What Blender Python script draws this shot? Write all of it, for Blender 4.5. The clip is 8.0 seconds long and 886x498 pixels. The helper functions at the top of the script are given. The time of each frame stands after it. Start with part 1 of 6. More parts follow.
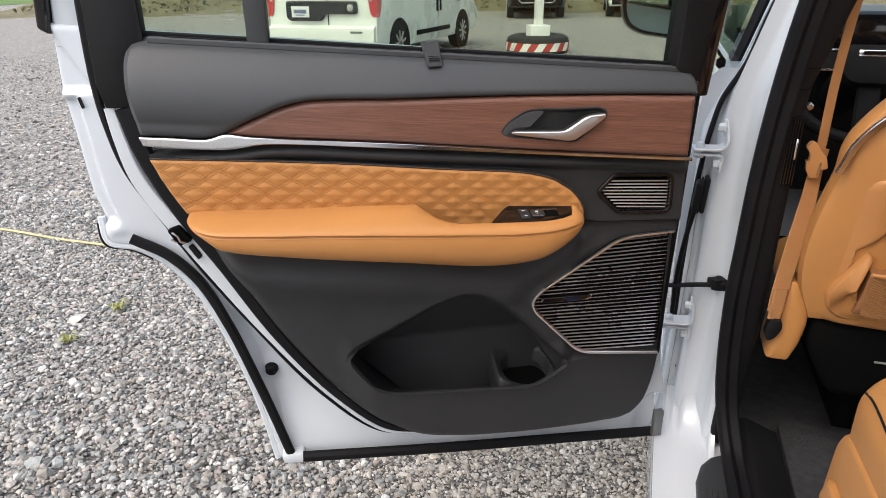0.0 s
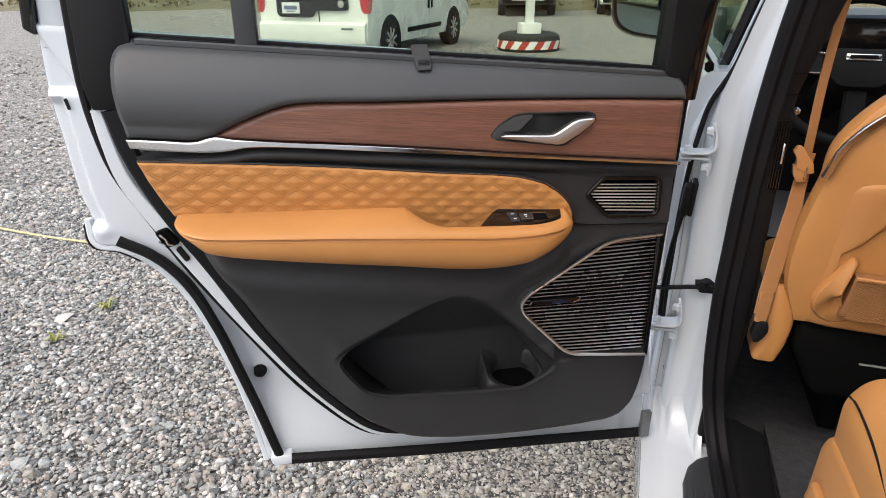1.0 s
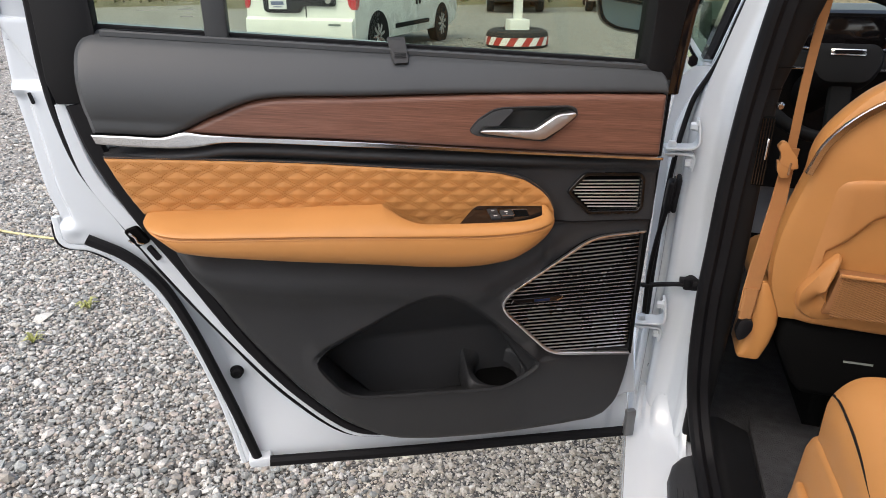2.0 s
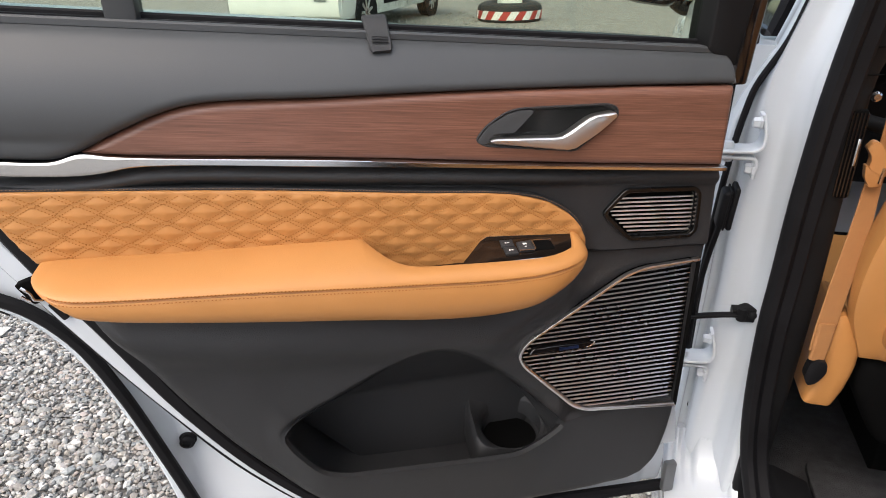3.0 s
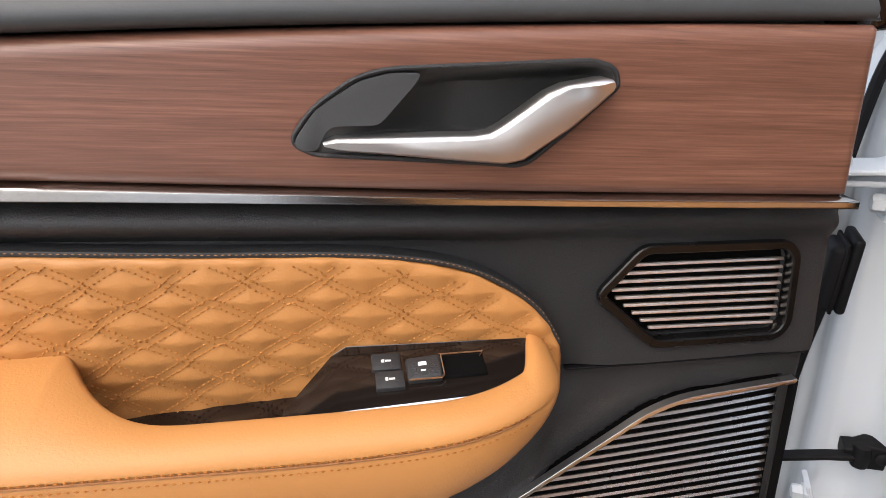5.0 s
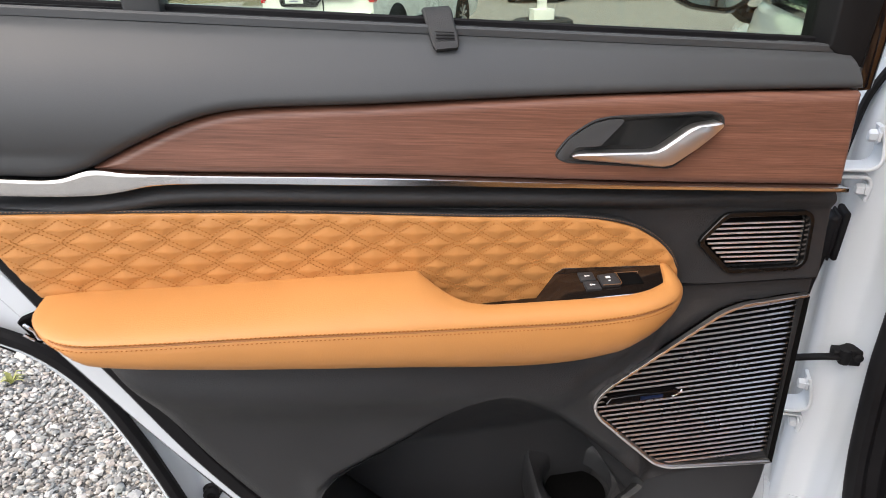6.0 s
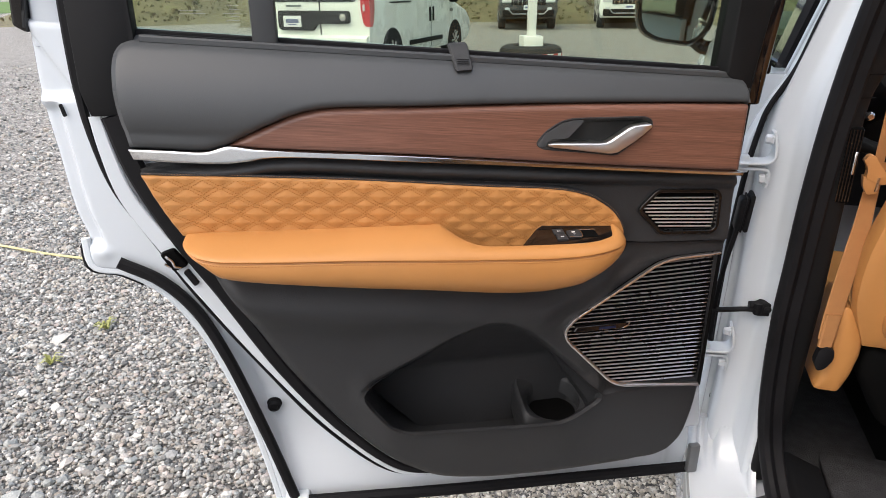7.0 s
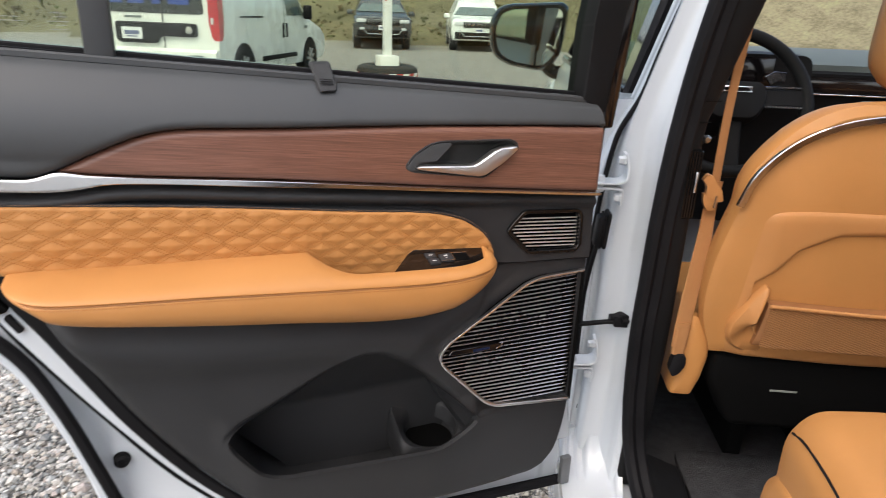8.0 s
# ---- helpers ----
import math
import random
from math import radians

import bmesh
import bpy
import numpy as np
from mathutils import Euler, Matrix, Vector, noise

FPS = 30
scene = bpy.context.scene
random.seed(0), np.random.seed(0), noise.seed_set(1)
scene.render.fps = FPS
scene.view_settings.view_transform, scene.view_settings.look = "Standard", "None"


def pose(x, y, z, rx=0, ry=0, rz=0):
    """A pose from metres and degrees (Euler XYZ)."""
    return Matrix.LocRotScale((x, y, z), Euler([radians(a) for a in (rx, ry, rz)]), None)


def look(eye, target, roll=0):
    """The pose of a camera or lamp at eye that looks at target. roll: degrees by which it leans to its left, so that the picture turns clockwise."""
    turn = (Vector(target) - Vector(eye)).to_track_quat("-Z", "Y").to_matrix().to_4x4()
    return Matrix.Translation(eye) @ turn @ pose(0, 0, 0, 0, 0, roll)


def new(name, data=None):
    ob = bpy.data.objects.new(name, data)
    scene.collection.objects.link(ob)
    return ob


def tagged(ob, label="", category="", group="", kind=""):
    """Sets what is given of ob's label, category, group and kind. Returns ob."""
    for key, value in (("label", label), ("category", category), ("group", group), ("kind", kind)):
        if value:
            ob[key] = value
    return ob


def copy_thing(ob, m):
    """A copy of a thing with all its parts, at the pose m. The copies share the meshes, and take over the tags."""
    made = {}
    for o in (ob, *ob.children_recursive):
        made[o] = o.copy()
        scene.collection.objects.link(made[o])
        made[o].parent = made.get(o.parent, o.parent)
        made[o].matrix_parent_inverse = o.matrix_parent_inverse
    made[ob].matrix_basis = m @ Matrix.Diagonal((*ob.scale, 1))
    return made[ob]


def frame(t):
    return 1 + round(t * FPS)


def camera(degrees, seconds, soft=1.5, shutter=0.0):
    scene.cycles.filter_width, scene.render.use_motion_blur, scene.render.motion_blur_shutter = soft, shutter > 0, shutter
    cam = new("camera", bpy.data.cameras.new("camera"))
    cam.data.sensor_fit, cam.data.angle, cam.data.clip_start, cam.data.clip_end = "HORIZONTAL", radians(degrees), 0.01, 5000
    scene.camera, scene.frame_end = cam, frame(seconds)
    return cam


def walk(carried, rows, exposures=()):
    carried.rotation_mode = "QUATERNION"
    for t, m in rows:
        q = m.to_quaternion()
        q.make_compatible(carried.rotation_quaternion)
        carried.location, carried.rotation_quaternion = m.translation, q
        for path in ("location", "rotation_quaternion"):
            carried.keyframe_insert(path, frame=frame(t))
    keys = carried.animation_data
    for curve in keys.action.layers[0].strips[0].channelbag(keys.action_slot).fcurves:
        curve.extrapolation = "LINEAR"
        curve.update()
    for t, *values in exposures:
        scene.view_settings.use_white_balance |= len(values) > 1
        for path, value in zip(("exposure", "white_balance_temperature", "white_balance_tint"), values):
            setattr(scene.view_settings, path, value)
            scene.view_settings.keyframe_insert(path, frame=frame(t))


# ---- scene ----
cam = camera(68.8, 8.0, soft=0.7, shutter=0.12)
PATH = [
    (0, (0.073, 0.023, 1.281), (0.292, 1.854, 0.508), -0.7),
    (0.5, (0.072, 0.026, 1.286), (0.305, 1.855, 0.509), -0.4),
    (1, (0.076, 0.026, 1.29), (0.323, 1.85, 0.508), -0.2),
    (1.5, (0.08, 0.027, 1.29), (0.345, 1.845, 0.499), -0.0),
    (1.7, (0.089, 0.026, 1.287), (0.352, 1.845, 0.499), 0.2),
    (2.8, (0.103, 0.228, 1.27), (0.435, 2.015, 0.434), -1.1),
    (3, (0.128, 0.293, 1.262), (0.418, 2.078, 0.407), -0.9),
    (3.5, (0.189, 0.465, 1.219), (0.414, 2.254, 0.353), -1.7),
    (4, (0.278, 0.595, 1.168), (0.439, 2.395, 0.312), -2.4),
    (4.2, (0.303, 0.628, 1.156), (0.445, 2.432, 0.305), -2.4),
    (4.75, (0.328, 0.660, 1.133), (0.482, 2.492, 0.347), -2.3),
    (5.3, (0.279, 0.613, 1.148), (0.466, 2.459, 0.401), -2.1),
    (5.5, (0.23, 0.562, 1.172), (0.418, 2.397, 0.4), -2.0),
    (6, (0.105, 0.406, 1.23), (0.316, 2.224, 0.423), -1.5),
    (6.5, (0.055, 0.256, 1.248), (0.289, 2.089, 0.482), -1.0),
    (7, (0.035, 0.135, 1.26), (0.286, 1.974, 0.515), -0.4),
    (7.3, (0.031, 0.104, 1.261), (0.284, 1.945, 0.521), -0.0),
    (7.5, (0.027, 0.093, 1.262), (0.303, 1.932, 0.527), 0.3),
    (7.8, (0.029, 0.12, 1.26), (0.459, 1.937, 0.542), 1.3),
    (8, (0.032, 0.172, 1.259), (0.696, 1.928, 0.571), 2.2),
]
EXPOSURES = [(0.0, 0.87), (1.7, 0.87), (3.0, 1.07), (3.5, 1.22), (4.0, 1.24), (5.5, 1.26), (6.0, 1.22), (6.5, 1.08), (7.5, 0.94), (8.0, 1.03)]
walk(cam, [(t, look(eye, target, roll)) for t, eye, target, roll in PATH], EXPOSURES)

# ---- world and sun: bright overcast day ----
world = bpy.data.worlds.new("sky")
scene.world = world
world.use_nodes = True
wn = world.node_tree
wn.nodes.clear()
sky = wn.nodes.new("ShaderNodeTexSky")
sky.sky_type, sky.sun_disc = "NISHITA", False
sky.sun_elevation, sky.sun_rotation = radians(55), radians(227)
sky.air_density, sky.dust_density, sky.ozone_density = 1.0, 4.5, 0.9
back = wn.nodes.new("ShaderNodeBackground")
back.inputs["Strength"].default_value = 0.15
wout = wn.nodes.new("ShaderNodeOutputWorld")
wn.links.new(sky.outputs[0], back.inputs["Color"])
wn.links.new(back.outputs[0], wout.inputs["Surface"])
sun = new("sun", bpy.data.lights.new("sun", "SUN"))
sun.data.energy, sun.data.angle, sun.data.color = 1.55, radians(140), (0.985, 0.99, 1.0)
sun.matrix_world = look((-4.6, -4.2, 9.0), (0, 0, 0))


# ---- materials ----
def nodes_of(name):
    m = bpy.data.materials.new(name)
    m.use_nodes = True
    nt = m.node_tree
    return m, nt, nt.nodes["Principled BSDF"]


def coords(nt, scale=(1, 1, 1)):
    tc = nt.nodes.new("ShaderNodeTexCoord")
    mp = nt.nodes.new("ShaderNodeMapping")
    mp.inputs["Scale"].default_value = scale
    nt.links.new(tc.outputs["Object"], mp.inputs["Vector"])
    return mp.outputs[0]


def noise_tex(nt, vec, scale, detail=4.0, rough=0.6):
    n = nt.nodes.new("ShaderNodeTexNoise")
    n.inputs["Scale"].default_value, n.inputs["Detail"].default_value, n.inputs["Roughness"].default_value = scale, detail, rough
    nt.links.new(vec, n.inputs["Vector"])
    return n.outputs["Fac"]


def ramp(nt, fac, stops):
    r = nt.nodes.new("ShaderNodeValToRGB")
    el = r.color_ramp.elements
    while len(el) < len(stops):
        el.new(0.5)
    for e, (p, c) in zip(el, stops):
        e.position, e.color = p, (*c, 1)
    nt.links.new(fac, r.inputs["Fac"])
    return r.outputs["Color"]


def span(nt, fac, lo, hi, a, b):
    r = nt.nodes.new("ShaderNodeMapRange")
    for k, v in zip(("From Min", "From Max", "To Min", "To Max"), (lo, hi, a, b)):
        r.inputs[k].default_value = v
    nt.links.new(fac, r.inputs["Value"])
    return r.outputs["Result"]


def bump(nt, bsdf, fac, strength, distance):
    b = nt.nodes.new("ShaderNodeBump")
    b.inputs["Strength"].default_value, b.inputs["Distance"].default_value = strength, distance
    nt.links.new(fac, b.inputs["Height"])
    nt.links.new(b.outputs[0], bsdf.inputs["Normal"])


def surface(name, color, rough, metal=0.0, vary=0.12, big=6.0, fine=600.0, relief=0.15, depth=0.0004, coat=0.0, spec=0.5, rvary=0.08):
    """Colour with soft patches, fine relief, uneven gloss."""
    m, nt, b = nodes_of(name)
    v = coords(nt)
    n1 = noise_tex(nt, v, big, 5)
    lo = tuple(c * (1 - vary) for c in color)
    hi = tuple(min(1, c * (1 + vary)) for c in color)
    nt.links.new(ramp(nt, n1, [(0.3, lo), (0.7, hi)]), b.inputs["Base Color"])
    n2 = noise_tex(nt, v, fine, 3)
    nt.links.new(span(nt, n1, 0.3, 0.7, max(0.02, rough - rvary), min(1, rough + rvary)), b.inputs["Roughness"])
    b.inputs["Metallic"].default_value = metal
    b.inputs["Specular IOR Level"].default_value = spec
    b.inputs["Coat Weight"].default_value = coat
    b.inputs["Coat Roughness"].default_value = 0.04
    if relief:
        bump(nt, b, n2, relief, depth)
    return m


WHITE = surface("white_paint", (0.50, 0.533, 0.565), 0.22, vary=0.02, big=3, fine=900, relief=0.02, coat=0.5, rvary=0.04)
BLACK_SOFT = surface("black_soft_plastic", (0.0405, 0.043, 0.045), 0.48, vary=0.1, big=8, fine=900, relief=0.25, depth=0.0003, spec=0.42)
BLACK_GRAIN = surface("black_grained_plastic", (0.0230, 0.0236, 0.0250), 0.50, vary=0.12, big=10, fine=900, relief=0.65, depth=0.0008, spec=0.34)
RUBBER = surface("black_rubber", (0.0065, 0.0063, 0.0072), 0.60, vary=0.25, big=15, fine=500, relief=0.2, spec=0.14)
GLOSS_BLACK = surface("gloss_black", (0.006, 0.005, 0.005), 0.09, vary=0.1, relief=0, coat=0.0, rvary=0.02)
PIANO = surface("piano_black", (0.007, 0.005, 0.004), 0.10, vary=0.1, relief=0, coat=0.3, rvary=0.02)
VENT_FRAME = surface("tweeter_frame_black", (0.004, 0.004, 0.004), 0.28, vary=0.1, relief=0, spec=0.3)
CHROME = surface("satin_chrome", (0.66, 0.66, 0.67), 0.18, metal=1, vary=0.03, relief=0.02, rvary=0.03)
STRIP_METAL = surface("strip_metal", (0.52, 0.515, 0.51), 0.17, metal=1, vary=0.03, relief=0.02, rvary=0.03)
DARK_CHROME = surface("dark_chrome", (0.40, 0.38, 0.37), 0.16, metal=1, vary=0.03, relief=0.02, rvary=0.03)
VAN_BLUE = surface("blue_lettering", (0.02, 0.05, 0.26), 0.5, vary=0.1, relief=0)
NICKEL = surface("brushed_nickel", (0.70, 0.68, 0.66), 0.31, metal=1, vary=0.05, relief=0.05, rvary=0.04)
GRILLE_NICKEL = surface("grille_nickel", (0.82, 0.70, 0.63), 0.42, metal=1, vary=0.08, relief=0.03, rvary=0.05)
SLAT = surface("grille_metal", (0.60, 0.52, 0.47), 0.28, metal=1, vary=0.08, relief=0.0, rvary=0.05)
FRAME_METAL = surface("satin_frame", (0.72, 0.68, 0.65), 0.28, metal=1, vary=0.04, relief=0.02, rvary=0.03)
TAN = surface("tan_leather", (0.43, 0.196, 0.060), 0.47, vary=0.05, big=9, fine=700, relief=0.30, depth=0.0007, spec=0.35)
TAN_DARK = surface("tan_back_shell", (0.42, 0.192, 0.064), 0.50, vary=0.06, big=7, fine=480, relief=0.25, depth=0.0006, spec=0.35)
THREAD = surface("tan_thread", (0.25, 0.092, 0.022), 0.9, vary=0.2, relief=0, spec=0.1)
QUILT_THREAD = surface("quilt_thread", (0.325, 0.135, 0.037), 0.9, vary=0.2, relief=0, spec=0.1)
THREAD_AND_NET_SHADE = surface("brown_thread_and_net_shade", (0.27, 0.115, 0.038), 0.7, vary=0.2, relief=0)
CARPET = surface("black_carpet", (0.036, 0.036, 0.038), 0.9, vary=0.4, big=40, fine=350, relief=0.9, depth=0.003, spec=0.2)
DARK_TRIM = surface("dark_cabin_plastic", (0.0075, 0.0075, 0.008), 0.58, spec=0.14, vary=0.15, relief=0.3, fine=500)
BELT = surface("tan_webbing", (0.33, 0.155, 0.058), 0.75, vary=0.08, big=30, fine=700, relief=0.4, spec=0.3)
STEEL_WHITE = surface("painted_steel", (0.52, 0.555, 0.585), 0.35, vary=0.05, big=20, relief=0.05)
DASH_GREY = surface("grey_dash", (0.115, 0.138, 0.130), 0.62, vary=0.1, relief=0.2, spec=0.3)
RED_LENS = surface("red_lamp_lens", (0.42, 0.012, 0.016), 0.12, vary=0.15, relief=0, coat=0.5)
CLEAR_LENS = surface("clear_lamp_lens", (0.55, 0.57, 0.58), 0.1, vary=0.1, relief=0, coat=0.5)
VAN_WHITE = surface("van_white_paint", (0.74, 0.76, 0.73), 0.28, vary=0.04, big=2, relief=0.03, coat=0.4)
SUV_GREY = surface("dark_grey_paint", (0.05, 0.052, 0.055), 0.25, vary=0.1, big=2, relief=0, coat=0.6)
CAR_GLASS = surface("dark_car_glass", (0.02, 0.024, 0.024), 0.05, vary=0.2, relief=0, coat=0.5)
WINDSHIELD = surface("windshield_reflecting", (0.10, 0.13, 0.13), 0.05, vary=0.25, relief=0, coat=0.5)
TYRE = surface("tyre_rubber", (0.022, 0.022, 0.022), 0.85, vary=0.3, big=12, fine=200, relief=0.4, depth=0.002)
ALLOY = surface("alloy", (0.5, 0.5, 0.51), 0.3, metal=0.9, vary=0.1, relief=0.05)
RIM_GREY = surface("rim_grey", (0.16, 0.165, 0.17), 0.4, metal=0.6, vary=0.2, relief=0.05)
PLATE = surface("plate_white", (0.72, 0.73, 0.74), 0.4, vary=0.05, relief=0)
PLATE_INK = surface("plate_ink", (0.10, 0.12, 0.22), 0.5, vary=0.1, relief=0)
POST_WHITE = surface("post_white", (0.78, 0.78, 0.74), 0.5, vary=0.06, big=5, fine=120, relief=0.15)
TAPE_RED = surface("tape_red", (0.42, 0.045, 0.035), 0.5, vary=0.15, big=10, relief=0.05)
ROPE = surface("yellow_rope", (0.50, 0.45, 0.24), 0.8, vary=0.15, big=30, fine=500, relief=0.6, depth=0.002)
WEED = surface("weed_green", (0.30, 0.31, 0.10), 0.6, vary=0.35, big=40, relief=0.1)
BLUE_INK = surface("badge_blue", (0.006, 0.014, 0.045), 0.3, vary=0.1, relief=0)
# Matt black cloth; also paints the inner shade of wells.
MATT_BLACK_AND_SHADE = surface("matt_black_cloth_and_shade", (0.003, 0.003, 0.003), 0.9, vary=0.2, relief=0.3, spec=0.05)
STITCH_LIGHT = surface("pale_thread", (0.33, 0.17, 0.075), 0.9, vary=0.2, relief=0)
BOWL_BLACK = surface("bowl_black", (0.055, 0.054, 0.052), 0.48, vary=0.15, big=20, fine=800, relief=0.3, depth=0.0004, spec=0.4)
ETCHED = surface("etched_glass_mark", (0.20, 0.21, 0.19), 0.7, vary=0.1, relief=0)
ICON = surface("icon_white", (0.7, 0.7, 0.68), 0.5, vary=0.02, relief=0)


def wood_material():
    m, nt, b = nodes_of("walnut_veneer")
    v = coords(nt, (1.0, 1.0, 1.0))
    turn = nt.nodes.new("ShaderNodeMapping")
    turn.inputs["Rotation"].default_value = (0, radians(-4.9), 0)
    nt.links.new(v, turn.inputs["Vector"])
    v = turn.outputs[0]
    warp = nt.nodes.new("ShaderNodeMapping")
    warp.inputs["Scale"].default_value = (15.0, 20.0, 620.0)
    nt.links.new(v, warp.inputs["Vector"])
    streak = noise_tex(nt, warp.outputs[0], 1.0, 6, 0.65)
    warp2 = nt.nodes.new("ShaderNodeMapping")
    warp2.inputs["Scale"].default_value = (2.6, 4.0, 90.0)
    nt.links.new(v, warp2.inputs["Vector"])
    band = noise_tex(nt, warp2.outputs[0], 1.0, 4, 0.6)
    c1 = ramp(nt, streak, [(0.28, (0.056, 0.024, 0.014)), (0.38, (0.124, 0.054, 0.035)), (0.52, (0.158, 0.072, 0.048)), (0.72, (0.218, 0.108, 0.074))])
    c2 = ramp(nt, band, [(0.3, (0.78, 0.76, 0.74)), (0.7, (1.12, 1.10, 1.08))])
    mix = nt.nodes.new("ShaderNodeMix")
    mix.data_type, mix.blend_type = "RGBA", "MULTIPLY"
    mix.inputs[0].default_value = 1.0
    nt.links.new(c1, mix.inputs[6])
    nt.links.new(c2, mix.inputs[7])
    nt.links.new(mix.outputs[2], b.inputs["Base Color"])
    nt.links.new(span(nt, streak, 0.3, 0.7, 0.48, 0.34), b.inputs["Roughness"])
    bump(nt, b, streak, 0.12, 0.0006)
    return m


def glass_material(name, tint, gloss=1.0):
    m, nt, b = nodes_of(name)
    nt.nodes.remove(b)
    tr = nt.nodes.new("ShaderNodeBsdfTransparent")
    tr.inputs["Color"].default_value = (*tint, 1)
    gl = nt.nodes.new("ShaderNodeBsdfGlossy")
    gl.inputs["Roughness"].default_value = 0.02
    fr = nt.nodes.new("ShaderNodeFresnel")
    fr.inputs["IOR"].default_value = 1.45
    mx = nt.nodes.new("ShaderNodeMixShader")
    nt.links.new(span(nt, fr.outputs[0], 0, 1, 0, gloss), mx.inputs[0])
    nt.links.new(tr.outputs[0], mx.inputs[1])
    nt.links.new(gl.outputs[0], mx.inputs[2])
    nt.links.new(mx.outputs[0], nt.nodes["Material Output"].inputs["Surface"])
    return m


def mirror_material():
    m, nt, b = nodes_of("mirror_silver")
    b.inputs["Base Color"].default_value = (0.60, 0.64, 0.60, 1)
    b.inputs["Metallic"].default_value, b.inputs["Roughness"].default_value = 1.0, 0.03
    return m


GREY_STONES = [(0.0, (0.09, 0.09, 0.088)), (0.08, (0.21, 0.215, 0.212)), (0.18, (0.34, 0.295, 0.25)), (0.28, (0.25, 0.266, 0.268)), (0.38, (0.44, 0.40, 0.345)), (0.48, (0.35, 0.366, 0.358)),
               (0.58, (0.52, 0.495, 0.455)), (0.68, (0.68, 0.665, 0.635)), (0.76, (0.42, 0.36, 0.325)), (0.86, (0.29, 0.30, 0.285)), (0.94, (0.13, 0.13, 0.128)), (1.0, (0.57, 0.565, 0.545))]
# Dusty beige tones, raised to offset the shade under the open door.
DUSTY_LIFTED_STONES = [(0.0, (0.20, 0.18, 0.155)), (0.2, (0.39, 0.345, 0.285)), (0.4, (0.52, 0.46, 0.38)), (0.6, (0.42, 0.395, 0.355)), (0.8, (0.62, 0.565, 0.48)), (1.0, (0.72, 0.68, 0.61))]


def stone_material(name, stops):
    m, nt, b = nodes_of(name)
    g = nt.nodes.new("ShaderNodeNewGeometry")
    c = ramp(nt, g.outputs["Random Per Island"], stops)
    v = coords(nt)
    n = noise_tex(nt, v, 160, 5, 0.7)
    mul = ramp(nt, n, [(0.3, (0.58, 0.585, 0.57)), (0.7, (1.0, 1.0, 0.98))])
    mix = nt.nodes.new("ShaderNodeMix")
    mix.data_type, mix.blend_type = "RGBA", "MULTIPLY"
    mix.inputs[0].default_value = 1.0
    nt.links.new(c, mix.inputs[6])
    nt.links.new(mul, mix.inputs[7])
    nt.links.new(mix.outputs[2], b.inputs["Base Color"])
    b.inputs["Roughness"].default_value = 0.8
    bump(nt, b, n, 0.4, 0.002)
    return m


def ground_material():
    """Gravel too far to tell apart: cells of several greys, dusty patches."""
    m, nt, b = nodes_of("gravel_bed")
    v = coords(nt)
    vo = nt.nodes.new("ShaderNodeTexVoronoi")
    vo.inputs["Scale"].default_value = 60
    nt.links.new(v, vo.inputs["Vector"])
    sep = nt.nodes.new("ShaderNodeSeparateColor")
    nt.links.new(vo.outputs["Color"], sep.inputs[0])
    c1 = ramp(nt, sep.outputs[0], [(0.0, (0.10, 0.096, 0.089)), (0.4, (0.215, 0.207, 0.193)), (0.75, (0.315, 0.303, 0.282)), (1.0, (0.46, 0.44, 0.41))])
    n = noise_tex(nt, v, 5.0, 9, 0.82)
    c2 = ramp(nt, n, [(0.32, (0.55, 0.535, 0.51)), (0.68, (1.30, 1.28, 1.24))])
    mix = nt.nodes.new("ShaderNodeMix")
    mix.data_type, mix.blend_type = "RGBA", "MULTIPLY"
    mix.inputs[0].default_value = 1.0
    nt.links.new(c1, mix.inputs[6])
    nt.links.new(c2, mix.inputs[7])
    nt.links.new(mix.outputs[2], b.inputs["Base Color"])
    b.inputs["Roughness"].default_value = 0.9
    bump(nt, b, vo.outputs["Distance"], 0.8, 0.01)
    return m


def patchy(name, stops, scale, fine, rough=0.95, depth=0.03, mixin=0.5):
    m, nt, b = nodes_of(name)
    v = coords(nt)
    a = noise_tex(nt, v, scale, 8, 0.7)
    f = noise_tex(nt, v, fine, 6, 0.75)
    mx = nt.nodes.new("ShaderNodeMix")
    mx.inputs[0].default_value = mixin
    nt.links.new(a, mx.inputs[2])
    nt.links.new(f, mx.inputs[3])
    nt.links.new(ramp(nt, mx.outputs[0], stops), b.inputs["Base Color"])
    b.inputs["Roughness"].default_value = rough
    bump(nt, b, f, 0.7, depth)
    return m


WOOD = wood_material()
GLASS = glass_material("window_glass", (0.76, 0.81, 0.72))
GLASS_SIDE = glass_material("side_glass", (0.52, 0.60, 0.52), 0.12)
ADDED_ROOF_GLASS = glass_material("added_roof_glass", (0.95, 0.96, 0.95))
MIRROR = mirror_material()
STONE = stone_material("crushed_stone", GREY_STONES)
DUSTY_LIFTED_STONE = stone_material("dusty_stone_lifted_from_shade", DUSTY_LIFTED_STONES)
GRAVEL = ground_material()
BANK = patchy("dry_bank", [(0.33, (0.030, 0.030, 0.013)), (0.43, (0.085, 0.078, 0.036)), (0.52, (0.145, 0.125, 0.070)), (0.60, (0.165, 0.165, 0.075)), (0.70, (0.30, 0.29, 0.20))], 0.9, 9.0)
LAWN = patchy("lawn", [(0.35, (0.05, 0.09, 0.02)), (0.5, (0.09, 0.16, 0.035)), (0.65, (0.15, 0.22, 0.06))], 1.5, 22.0)
ASPHALT = patchy("worn_asphalt", [(0.35, (0.17, 0.16, 0.15)), (0.5, (0.24, 0.23, 0.215)), (0.65, (0.30, 0.285, 0.265))], 0.7, 30.0, depth=0.006)
